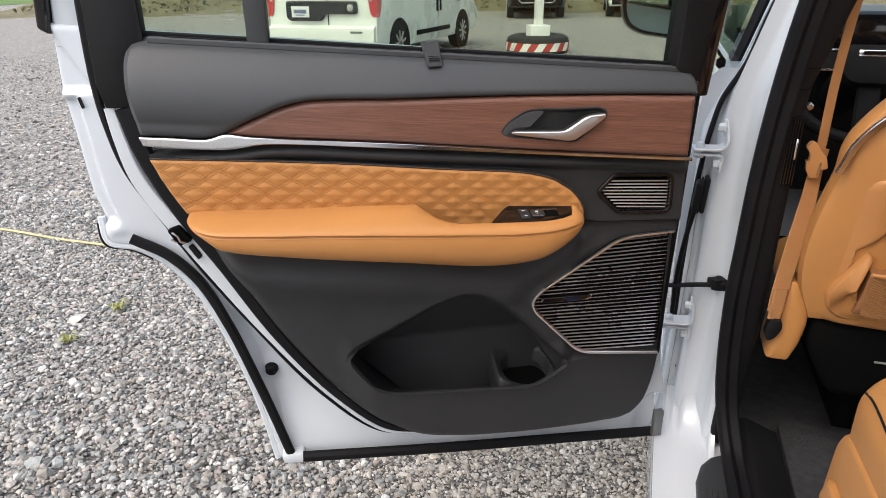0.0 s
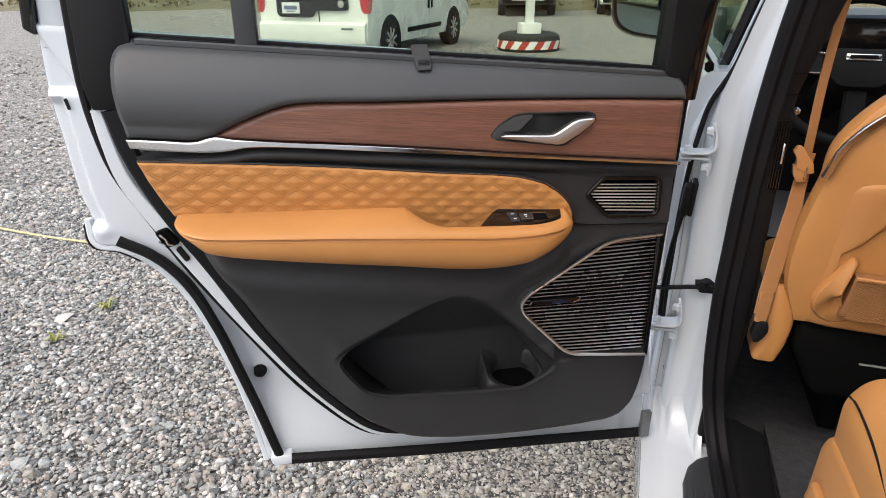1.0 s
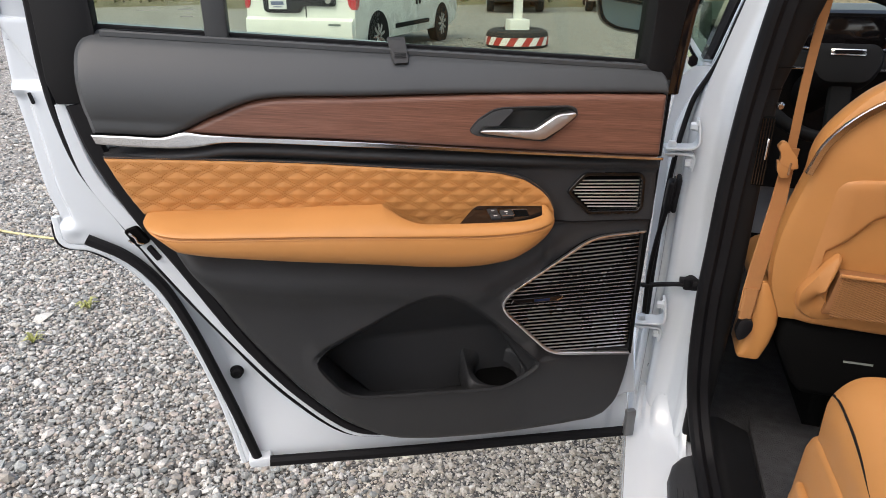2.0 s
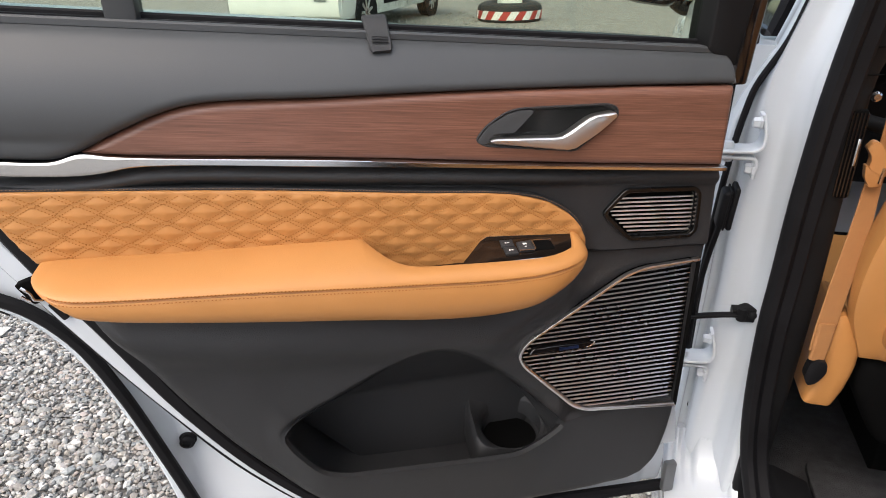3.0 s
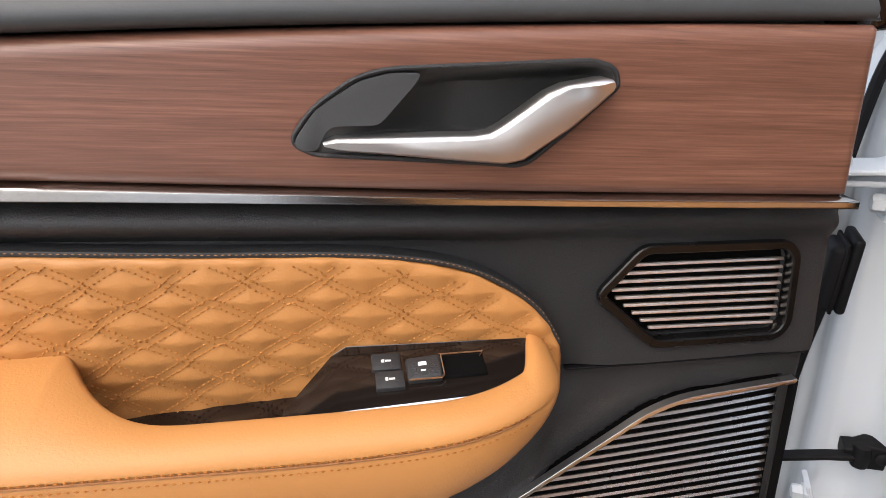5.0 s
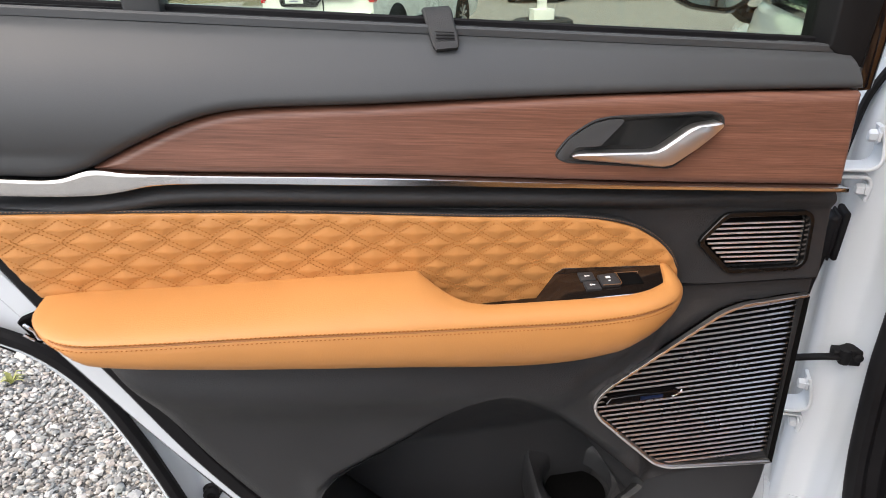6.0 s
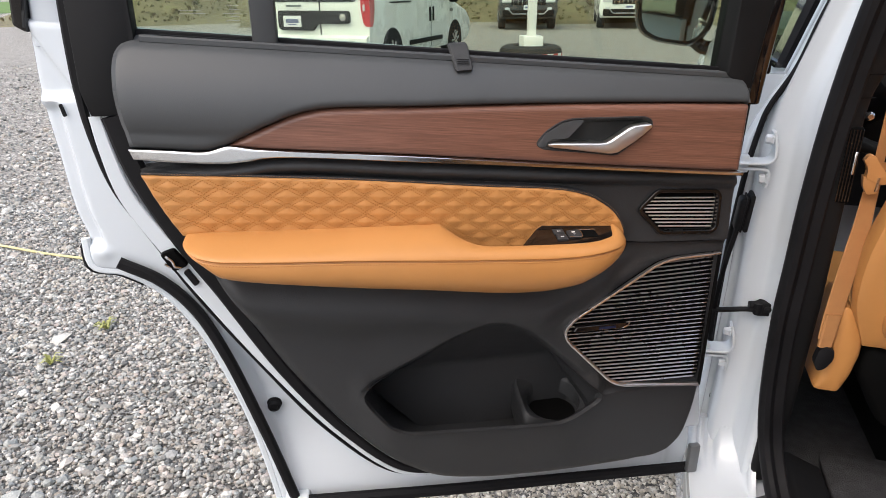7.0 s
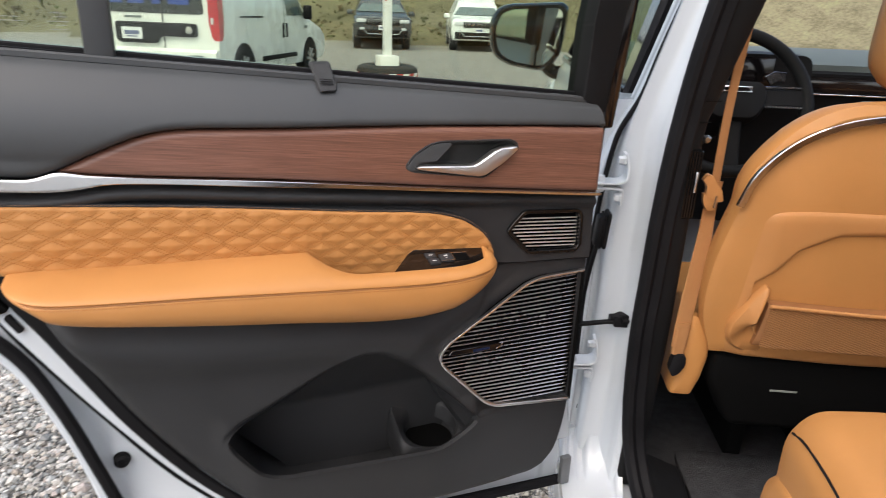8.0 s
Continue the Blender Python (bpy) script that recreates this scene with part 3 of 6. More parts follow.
part("slot_mouth", loft([[(u, 0.0400 + o * h, 1.2136 - 0.083 * (u + 0.216) + e) for o, e in ((-1, 0.0), (1, 0.0), (1, 0.0012), (-1, 0.0012))] for u, h in ((-0.190, 0.0008), (-0.184, 0.0040), (-0.150, 0.0042), (-0.110, 0.0030), (-0.080, 0.0008))]), RUBBER, door)
part("belt_seal", sweep([(u, 0.0530, 1.2150 - 0.083 * (u + 0.216)) for u in np.linspace(-0.215, 0.572, 30)], block_section(0.006, 0.008, 0.3), up=(0, 0, 1)), RUBBER, door)
clip_path = spline([(0.1780, 0.050, 1.1925), (0.1783, 0.044, 1.1900), (0.1790, 0.033, 1.1800), (0.1799, 0.021, 1.1710), (0.1806, 0.0130, 1.1625)], 24)
part("sunblind_clip", sweep(clip_path, lambda t: block_section((0.0262 - 0.003 * t) * (1 - 0.16 * max(0.0, t - 0.9) / 0.1), 0.0060 * (1 - 0.4 * max(0.0, t - 0.9) / 0.1), 0.3), up=(0, -0.6, 0.8)), BLACK_GRAIN, door, "black pull tab of the sunblind")
for k in range(3):
    part("clip_ridge", sweep([(0.1716, 0.0195 - 0.0022 * k, 1.1768 - 0.0024 * k), (0.1876, 0.0195 - 0.0022 * k, 1.1758 - 0.0024 * k)], block_section(0.0009, 0.0014)), RUBBER, door)

# walnut strip
HANDLE = rounded([(0.276, 1.066), (0.289, 1.082), (0.311, 1.095), (0.327, 1.098), (0.430, 1.0965), (0.4415, 1.092), (0.444, 1.083), (0.418, 1.062), (0.394, 1.0445), (0.377, 1.0475), (0.287, 1.059)], 0.008, 4)
WOOD_B = [(-0.121, 1.0825), (-0.082, 1.077), (0.117, 1.058), (0.38, 1.030), (0.592, 1.0095)]
WOOD_T = [(-0.119, 1.0835), (-0.079, 1.1015), (-0.039, 1.1165), (-0.004, 1.1225), (0.12, 1.1205), (0.29, 1.1175), (0.465, 1.1115), (0.591, 1.1055)]


def wood_depth(u, z):
    return -0.001 + 0.034 * step(0.0, 0.007, inside(HANDLE, u, z))


part("wood_strip", coons([(-0.121, 1.0825), (-0.119, 1.0835)], [(0.592, 1.0095), (0.591, 1.1055)], WOOD_B, WOOD_T, 330, 50, wood_depth, 0.02, 0.010, 0.009), WOOD, door, "reddish walnut veneer strip with straight grain")
# door handle
bowl = coons([(0.2765, 1.062), (0.2765, 1.070)], [(0.444, 1.080), (0.441, 1.092)], [(0.2765, 1.062), (0.287, 1.0592), (0.377, 1.0478), (0.394, 1.0448), (0.418, 1.062), (0.444, 1.080)],
             [(0.2765, 1.070), (0.289, 1.082), (0.311, 1.0948), (0.327, 1.0978), (0.430, 1.0962), (0.441, 1.092)], 60, 24,
             lambda u, z: 0.0005 + 0.030 * step(0.0, 0.012, inside(HANDLE, u, z)) * step(0.29, 0.36, u + 0.5 * (1.07 - z)), 0.0)
part("handle_rim", sweep([(u, -0.0005, z) for u, z in HANDLE], ring_section(0.0014, 8), closed=True), BLACK_GRAIN, door)
handle_bowl = part("handle_bowl", bowl, BOWL_BLACK, door, "black scooped handle bowl")
part("thumb_flap", prism(rounded([(0.2795, 1.062), (0.2790, 1.067), (0.290, 1.0805), (0.312, 1.0930), (0.327, 1.0960), (0.343, 1.0950), (0.339, 1.0900), (0.3225, 1.0735), (0.3195, 1.0715), (0.297, 1.0725), (0.2925, 1.068), (0.2895, 1.0605)], 0.003, 2), -0.002, 0.014, 0.0015, 2), BLACK_SOFT, handle_bowl)
LEVER = [((0.2922, 1.0655), (0.2932, 1.0630)), ((0.298, 1.0672), (0.301, 1.0603)), ((0.335, 1.0659), (0.335, 1.0553)), ((0.366, 1.0647), (0.363, 1.0512)), ((0.374, 1.0652), (0.382, 1.0485)),
         ((0.381, 1.0685), (0.392, 1.0500)), ((0.404, 1.0830), (0.416, 1.0640)), ((0.413, 1.0862), (0.430, 1.0745)), ((0.430, 1.0880), (0.4355, 1.0790)), ((0.4350, 1.0882), (0.4385, 1.0818)), ((0.4372, 1.0875), (0.4388, 1.0838))]


def lever_mesh():
    """Silver pull: a slim bar that widens into a faceted, upturned end, with a bevel along its upper edge."""
    rings = []
    for (a, za), (b, zb) in LEVER:
        f = -0.006 - 0.005 * float(step(0.29, 0.385, np.array(a))) + 0.001 * float(step(0.385, 0.44, np.array(a)))
        n = Vector((b - a, 0, zb - za))
        L = n.length
        n.normalize()
        bev = min(0.0030, L * 0.30)
        p, q = Vector((a, 0, za)), Vector((b, 0, zb))
        rings.append([p + Vector((0, f + 0.013, 0)), p + Vector((0, f + 0.0034, 0)), p + n * bev * 0.35 + Vector((0, f + 0.0012, 0)), p + n * bev + Vector((0, f, 0)), q - n * bev * 0.55 + Vector((0, f + 0.0006, 0)), q - n * bev * 0.1 + Vector((0, f + 0.0022, 0)), q + Vector((0, f + 0.013, 0))])
    return loft(rings)


part("door_handle", lever_mesh(), NICKEL, door, "satin nickel inner door handle")
# bright strip
CH_T = [(-0.233, 1.0855), (-0.19, 1.0815), (-0.145, 1.0775), (-0.12, 1.0830), (-0.09, 1.0780), (0.117, 1.0580), (0.38, 1.0300), (0.594, 1.0095)]
CH_B = [(-0.229, 1.0735), (-0.18, 1.0670), (-0.122, 1.0625), (-0.099, 1.0638), (-0.071, 1.0668), (0.117, 1.0510), (0.38, 1.0255), (0.594, 1.0045)]
part("chrome_strip", coons([(-0.229, 1.0735), (-0.233, 1.0855)], [(0.594, 1.0045), (0.594, 1.0095)], CH_B, CH_T, 160, 10, lambda u, z: -0.0065 + (0.09 - 0.12 * step(0.12, 0.42, u)) * (z - chrome_low(u)), 0.016, 0.0008, 0.0009), STRIP_METAL, door, "polished bright trim strip")

# quilted insert
QU_B = [(-0.192, 0.966), (-0.05, 0.940), (0.14, 0.902), (0.20, 0.9085), (0.30, 0.9075), (0.421, 0.902)]
QU_T = [(-0.227, 1.0515), (-0.125, 1.0435), (0.033, 1.0295), (0.201, 1.0105), (0.325, 0.9965), (0.369, 0.983)]
QU_R = [(0.421, 0.902), (0.419, 0.931), (0.403, 0.958), (0.369, 0.983)]
PERIOD, SLOPE, SKEW, U0, Z0 = 0.0402, 0.61, 0.067, 0.185, 0.997


def quilt_depth(u, z):
    base = 0.002 + 0.009 * np.clip((quilt_high(u) - z) / 0.085, 0, 1) ** 1.3
    x, zz = u - U0, z - Z0 + SKEW * (u - U0)
    a, b = (x + zz / SLOPE) / PERIOD + 0.5, (x - zz / SLOPE) / PERIOD + 0.5
    fa, fb = np.abs((a % 1) - 0.5) * 2, np.abs((b % 1) - 0.5) * 2
    # broad and narrow diamonds take turns, with a flat lane for the twin seams between
    lane = 0.15 + 0.15 * ((np.floor(a) + np.floor(b)) % 2)
    ra, rb = np.clip((1 - fa - lane) / (0.9 - lane), 0, 1), np.clip((1 - fb - lane) / (0.9 - lane), 0, 1)
    puff = np.sin(np.pi / 2 * np.minimum(ra, rb)) * (0.55 + 0.45 * np.sqrt(ra * rb))
    return base - 0.0015 * puff


part("quilted_insert", coons([(-0.192, 0.966), (-0.21, 1.005), (-0.227, 1.0515)], QU_R, QU_B, QU_T, 440, 84, quilt_depth, 0.003, 0.003, 0.005), TAN, door, "tan leather insert with diamond quilting")


def quilt_stitches():
    bm = bmesh.new()
    ring = np.concatenate([spline(QU_B, 40), spline(QU_R, 20)[1:], spline(QU_T, 40)[::-1][1:], spline([(-0.227, 1.0515), (-0.21, 1.005), (-0.192, 0.966)], 12)[1:-1]])
    out = []
    for fam in (1, -1):
        for k in range(-80, 80):
            for off in (-0.0021, 0.0021):
                u = np.linspace(-0.235, 0.425, 700)
                # line k of one family, wavering towards the narrow diamonds
                other = (2 * (u - U0) - (k - 0.5) * PERIOD) / PERIOD + 0.5
                waver = 0.0016 * np.clip(3 * np.sin(np.pi * other), -1, 1) * (1 if k % 2 else -1)
                zz = fam * ((k - 0.5) * PERIOD + off * 1.9 + waver - (u - U0)) * SLOPE
                z = zz + Z0 - SKEW * (u - U0)
                ok = inside(ring, u, z) > 0.004
                if ok.sum() < 8:
                    continue
                uu, z2 = u[ok], z[ok]
                d = quilt_depth(uu, z2) - 0.0003
                out.append(dashes(np.stack([uu, d, z2], 1), 0.0023, 0.0010, 0.00068))
    return join(bm, *out)


part("quilt_stitching", quilt_stitches(), QUILT_THREAD, door)
edge = spline(QU_T + QU_R[::-1][1:-1], 200)
part("edge_piping", sweep([(u, 0.0115, z + 0.0014) for u, z in edge], block_section(0.0030, 0.016, 0.2)), BLACK_GRAIN, door)
part("edge_stitching", dashes(np.stack([edge[:, 0] + 0.001, np.full(200, 0.0032), edge[:, 1] + 0.0018], 1), 0.0020, 0.0014, 0.00040), STITCH_LIGHT, door, "light contrast stitching")

# armrest
arm_top = at_u([(-0.19, 0.968), (-0.175, 0.970), (-0.054, 0.965), (0.079, 0.961), (0.140, 0.959), (0.155, 0.958), (0.30, 0.951), (0.385, 0.946), (0.398, 0.943), (0.406, 0.939), (0.411, 0.932), (0.412, 0.925)])
arm_seam = at_u([(-0.185, 0.966), (-0.17, 0.958), (-0.13, 0.952), (0.024, 0.941), (0.189, 0.928), (0.311, 0.921), (0.383, 0.924), (0.412, 0.925)])


def arm_section(u):
    """The (depth, z) outline of the armrest across the door, from its inner top edge round the front to the underside."""
    zt, zs, zb = float(arm_top(u)), float(arm_seam(u)), float(arm_low(u))
    end = math.sqrt(max(0.0, 1 - max(0.0, (u - 0.335) / 0.0772) ** 2)) * math.sqrt(max(0.0, 1 - max(0.0, (-0.125 - u) / 0.0625) ** 2.4))
    notch = (1 - (1 - min(1.0, max(0.0, (u - 0.1445) / 0.075))) ** 3.1) * float(1 - step(0.388, 0.405, np.array(u)))
    front = -0.012 - 0.052 * end
    full = front - 0.016
    cut = 0.016 + notch * (front + 0.026 - 0.016)
    crown = []
    for k in (0.0, 0.03, 0.07, 0.12, 0.2, 0.3, 0.4, 0.5, 0.6, 0.7, 0.78, 0.85, 0.91, 0.96, 0.99, 1.0):
        d = cut + (front - cut) * k
        f = (d - 0.016) / full
        z = zs + 0.0025 * end + (zt - zs - 0.0025 * end) * max(0.0, 1 - f ** 2.3) ** 0.62 - 0.0090 * notch * end * (1 - k) ** 1.5
        crown.append((d + 0.0004, z - 0.0035 * end * max(0.0, 1 - (cut - d) / (0.0045 * end + 1e-6)) ** 2))
    pts = [(cut + 0.006, crown[0][1] - 0.010 - notch * 0.030 * end), (cut + 0.0015, crown[0][1] - 0.003 * end)]
    pts += crown + [(front + 0.0018, zs), (front + 0.0006, zs - 0.0025 * end)]
    for k in (0.2, 0.4, 0.55, 0.68, 0.78, 0.86, 0.93, 0.97):
        pts.append((front + 0.034 * k ** 4 * end, zs + (zb - zs) * k))
    pts += [(front + 0.034 * end, zb), (0.020, zb + 0.004 * end)]
    return pts


def armrest_mesh():
    us = np.concatenate([np.linspace(-0.1868, -0.14, 16), np.linspace(-0.13, 0.13, 16), np.linspace(0.138, 0.165, 24), np.linspace(0.168, 0.225, 16), np.linspace(0.235, 0.35, 26), np.linspace(0.356, 0.4118, 36)])
    bm = loft([[(u, d, z) for d, z in arm_section(u)] for u in us])
    return bm


part("armrest", armrest_mesh(), TAN, door, "padded tan leather armrest")
su = np.linspace(-0.165, 0.385, 160)


def seam_path(dz, proud):
    return [(u, min(d for d, z in arm_section(u)) - proud, float(arm_seam(u)) + dz) for u in su]


part("armrest_seam", sweep(seam_path(0.0, -0.0012), block_section(0.0013, 0.0014)), THREAD_AND_NET_SHADE, door)
part("armrest_stitching", join(dashes(seam_path(0.0026, 0.0003), 0.0026, 0.0012, 0.00068), dashes(seam_path(-0.0028, 0.0005), 0.0026, 0.0012, 0.00068)), THREAD, door)

# pull recess and window switch panel
part("pull_recess", loft([[(u, 0.026, 0.9135), (u, 0.010, 0.9125), (u, -0.034, 0.9170), (u, -0.041, 0.908), (u, 0.026, 0.893)] for u in (0.165, 0.20, 0.27, 0.30)]), GLOSS_BLACK, door, "black floor of the pull recess")
BEZ = [(0.2530, 0.9200, -0.030), (0.2560, 0.9215, -0.014), (0.2842, 0.9425, 0.0030), (0.2926, 0.9475, 0.0030), (0.4000, 0.9395, 0.0030), (0.4015, 0.9345, -0.008), (0.3950, 0.9315, -0.024), (0.3830, 0.9305, -0.034), (0.2875, 0.9315, -0.036)]


def bezel_mesh():
    bm = bmesh.new()
    top = [bm.verts.new((u, d, z)) for u, z, d in BEZ]
    low = [bm.verts.new((u, d + 0.012, z - 0.016)) for u, z, d in BEZ]
    bm.faces.new(top)
    for i in range(len(top)):
        k = (i + 1) % len(top)
        bm.faces.new((top[i], low[i], low[k], top[k]))
    bmesh.ops.bevel(bm, geom=[e for e in bm.edges if all(v in top for v in e.verts)], offset=0.0009, segments=2, affect="EDGES")
    return bm


bezel = part("switch_bezel", bezel_mesh(), PIANO, door, "gloss black window switch panel")
SW = Matrix.Translation((0.334, -0.0130, 0.9372)) @ pose(0, 0, 0, 0, 3.0, 0) @ pose(0, 0, 0, 14, 0, 0)   # face of the panel: x along, y up the slope, z out
part("lock_button", box((-0.0200, 0.0068, -0.0012), (0.0160, 0.0128, 0.004), 0.0010, 2, SW), BLACK_GRAIN, bezel)
part("unlock_button", box((-0.0188, -0.0068, -0.0012), (0.0156, 0.0128, 0.004), 0.0010, 2, SW), BLACK_GRAIN, bezel)
# Flush block; the dark of the well is put into its colour.
part("switch_well", box((0.0225, 0.000, -0.0014), (0.027, 0.0170, 0.004), 0.001, 1, SW), MATT_BLACK_AND_SHADE, bezel)
part("window_switch", box((0.0005, -0.001, -0.0008), (0.0195, 0.0170, 0.007), 0.002, 3, SW @ pose(0, 0, 0, 0, -6, 0)), BLACK_GRAIN, bezel, "black rocker switch")
part("switch_edge", sweep([SW @ Vector(p) for p in ((-0.009, -0.0098, 0.0020), (0.0090, -0.0098, 0.0022), (0.0108, -0.0082, 0.0024), (0.0108, 0.0075, 0.0024))], ring_section(0.0006, 6), up=tuple((SW.to_3x3() @ Vector((0, 0, 1))))), CHROME, bezel)
part("well_edge", sweep([SW @ Vector(p) for p in ((0.010, 0.0090, 0.001), (0.036, 0.0090, 0.001), (0.033, 0.0050, 0.001))], ring_section(0.0005, 6), up=tuple((SW.to_3x3() @ Vector((0, 0, 1))))), CHROME, bezel)
for cx, cy in ((-0.0200, 0.0068), (-0.0188, -0.0068)):
    part("lock_mark", join(box((cx + 0.001, cy, 0.0009), (0.0032, 0.0012, 0.0003), 0, 1, SW), box((cx - 0.0018, cy, 0.0009), (0.0015, 0.0022, 0.0003), 0, 1, SW)), ICON, bezel)
part("window_mark", join(box((0.0, 0.001, 0.0028), (0.0046, 0.0028, 0.0003), 0, 1, SW @ pose(0, 0, 0, 0, -6, 0)), box((0.0, -0.0040, 0.0028), (0.0026, 0.0010, 0.0003), 0, 1, SW @ pose(0, 0, 0, 0, -6, 0))), ICON, bezel)
part("bezel_lip", sweep([(u, d - 0.0012, z - 0.0012) for u, z, d in ((0.2875, 0.9325, -0.036), (0.335, 0.9320, -0.0355), (0.381, 0.9305, -0.034))], ring_section(0.0012, 6)), CHROME, bezel)


def clipped(poly, z0, tilt, u_ref):
    """The stretch of a sloping line that lies in a polygon."""
    u = np.linspace(0.33, 0.61, 1400)
    z = z0 + tilt * (u - u_ref)
    ok = inside(poly, u, z) > 0
    return (u[ok][0], u[ok][-1]) if ok.sum() > 10 else None


def grille(name, poly, count, inset, low, high, tilt_low, tilt_high, w, frame_w, frame_mat, d0, label, frame_label):
    back = d0 + (0.012 if frame_mat is CHROME else 0.0085)
    g = part(name, prism(poly, back, back + 0.003), MATT_BLACK_AND_SHADE, door, label)
    ring = [Vector((u, d0, z)) for u, z in poly]
    if frame_mat is CHROME:
        # bright on three sides, a slim dark edge towards the hinges
        side = max(range(len(ring)), key=lambda i: (ring[(i + 1) % len(ring)] - ring[i]).length if min(ring[i].x, ring[(i + 1) % len(ring)].x) > 0.58 else 0)
        run = [ring[(side + 1 + i) % len(ring)] for i in range(len(ring))]
        run = [p for p in run if p.x < 0.5795]
        run = [run[0] + (run[0] - run[1]) * ((0.5905 - run[0].x) / (run[0].x - run[1].x))] + run + [run[-1] + (run[-1] - run[-2]) * ((0.5905 - run[-1].x) / (run[-1].x - run[-2].x))]
        part("grille_frame", sweep(run, [(-frame_w / 2, -0.003), (frame_w / 2, -0.003), (frame_w / 2, 0.0027), (frame_w / 2 - 0.0004, 0.003), (-frame_w / 2 + 0.0016, 0.003), (-frame_w / 2, 0.0012)]), FRAME_METAL, g, frame_label)
        part("grille_edge", sweep([run[-1], run[0]], block_section(0.0030, 0.007, 0.3)), MATT_BLACK_AND_SHADE, g)
    else:
        part("grille_frame", sweep(ring, block_section(frame_w, 0.009, 0.14), closed=True), frame_mat, g, frame_label)
    for i in range(count):
        t = i / (count - 1)
        z0, tilt = low + (high - low) * t, tilt_low + (tilt_high - tilt_low) * t
        c = clipped(poly, z0, tilt, 0.53)
        if c is None:
            continue
        a, b = c[0] + inset, c[1] + (-0.0045 if frame_mat is CHROME else -0.0040)
        if b - a < 0.015:
            continue
        pts = [(u, d0 + 0.004 + (0.0035 * ((u - a) / (b - a)) ** 2 if frame_mat is CHROME else 0.0), z0 + tilt * (u - 0.53)) for u in np.linspace(a, b, 6)]
        part("slat", sweep(pts, [(-w / 2, -0.0012), (w / 2, -0.0012), (w / 2, 0.0007), (-w / 2, -0.0004)] if frame_mat is CHROME else [(-w / 2, -0.0012), (w / 2, -0.0012), (w / 2, 0.0012), (w * 0.2, 0.0012), (-w / 2, 0.0004)]), SLAT if frame_mat is CHROME else GRILLE_NICKEL, g)
    return g


speaker = grille("speaker_grille", rounded(SPEAKER, 0.012, 3), 31, 0.004, 0.6520, 0.8665, -0.058, 0.02, 0.0017, 0.0046, CHROME, 0.013, "dark loudspeaker grille with thin metal slats", "polished frame")
grille("tweeter_grille", VENT, 9, 0.0085, 0.9230, 0.9680, -0.075, -0.060, 0.0017, 0.0056, VENT_FRAME, 0.016, "small dark tweeter grille with nine metal slats", "gloss black frame")
part("badge", prism([(0.356, 0.763), (0.362, 0.772), (0.446, 0.770), (0.444, 0.761)], 0.010, 0.020, 0.001, 1), GLOSS_BLACK, speaker)
part("badge_mark", join(box((0.412, 0.0096, 0.7660), (0.028, 0.0006, 0.0042)), box((0.400, 0.0096, 0.7660), (0.004, 0.0006, 0.0052))), BLUE_INK, speaker)
part("badge_tip", sweep([(0.438, 0.0095, 0.763), (0.446, 0.0095, 0.766), (0.449, 0.0095, 0.771)], ring_section(0.0009, 6)), CHROME, speaker)

part("trim_joint", sweep([(u, 0.0185, 0.9010 - 0.055 * (u - 0.5)) for u in np.linspace(0.428, 0.597, 20)], block_section(0.0016, 0.006, 0.2)), RUBBER, door)

# bottle holder in the pocket: a moulded deck round a deep round hole
def holder_deck():
    c = np.linspace(0, 2 * math.pi, 64, endpoint=False)

    def ring(kx, ky, n, z, lift=0.0):
        x = np.sign(np.cos(c)) * np.abs(np.cos(c)) ** (2 / n) * kx
        y = np.sign(np.sin(c)) * np.abs(np.sin(c)) ** (2 / n) * ky
        return [(0.356 + a, 0.077 + b, z + lift * max(0.0, -a / kx) - 0.006 + 0.018 * b / ky) for a, b in zip(x, y)]

    return loft([ring(0.065, 0.044, 7, 0.555), ring(0.064, 0.044, 7, 0.590, 0.012), ring(0.062, 0.0435, 6, 0.601, 0.012), ring(0.059, 0.0432, 5, 0.605, 0.012), ring(0.052, 0.0425, 2.4, 0.606, 0.004), ring(0.0475, 0.0410, 2, 0.602), ring(0.0460, 0.0400, 2, 0.594), ring(0.0445, 0.0390, 2, 0.575)], caps=False)


holder = part("bottle_holder", holder_deck(), BLACK_GRAIN, door, "black moulded bottle holder")
# Lining is near black: the shade of the deep hole is in its colour.
part("holder_well", lathe([(0.0, 0.0), (0.035, 0.0), (0.0375, 0.004), (0.0400, 0.072)], 40, Matrix.Translation((0.356, 0.077, 0.500))), MATT_BLACK_AND_SHADE, holder)

# metal shell of the door
SH_L = [(-0.122, 0.428), (-0.130, 0.488), (-0.149, 0.593), (-0.175, 0.691), (-0.209, 0.784), (-0.253, 0.851), (-0.299, 0.885), (-0.337, 0.897), (-0.341, 0.940), (-0.349, 0.974), (-0.355, 1.063), (-0.359, 1.129), (-0.355, 1.23)]
SH_B = [(-0.122, 0.428), (0.0, 0.418), (0.21, 0.402), (0.45, 0.387), (0.60, 0.375), (0.660, 0.370)]
SH_R = [(0.660, 0.370), (0.666, 0.42), (0.654, 0.50), (0.638, 0.60), (0.628, 0.70), (0.624, 0.90), (0.626, 1.00), (0.630, 1.13)]
SH_T = [(-0.355, 1.23), (-0.2, 1.215), (0.2, 1.18), (0.630, 1.13)]
SEAL = [(-0.292, 1.30), (-0.298, 1.149), (-0.293, 1.085), (-0.278, 1.017), (-0.230, 0.924), (-0.190, 0.853), (-0.122, 0.742), (-0.030, 0.605), (0.065, 0.508), (0.115, 0.490), (0.17, 0.489), (0.24, 0.492)]
seal_line = spline(SEAL, 200)


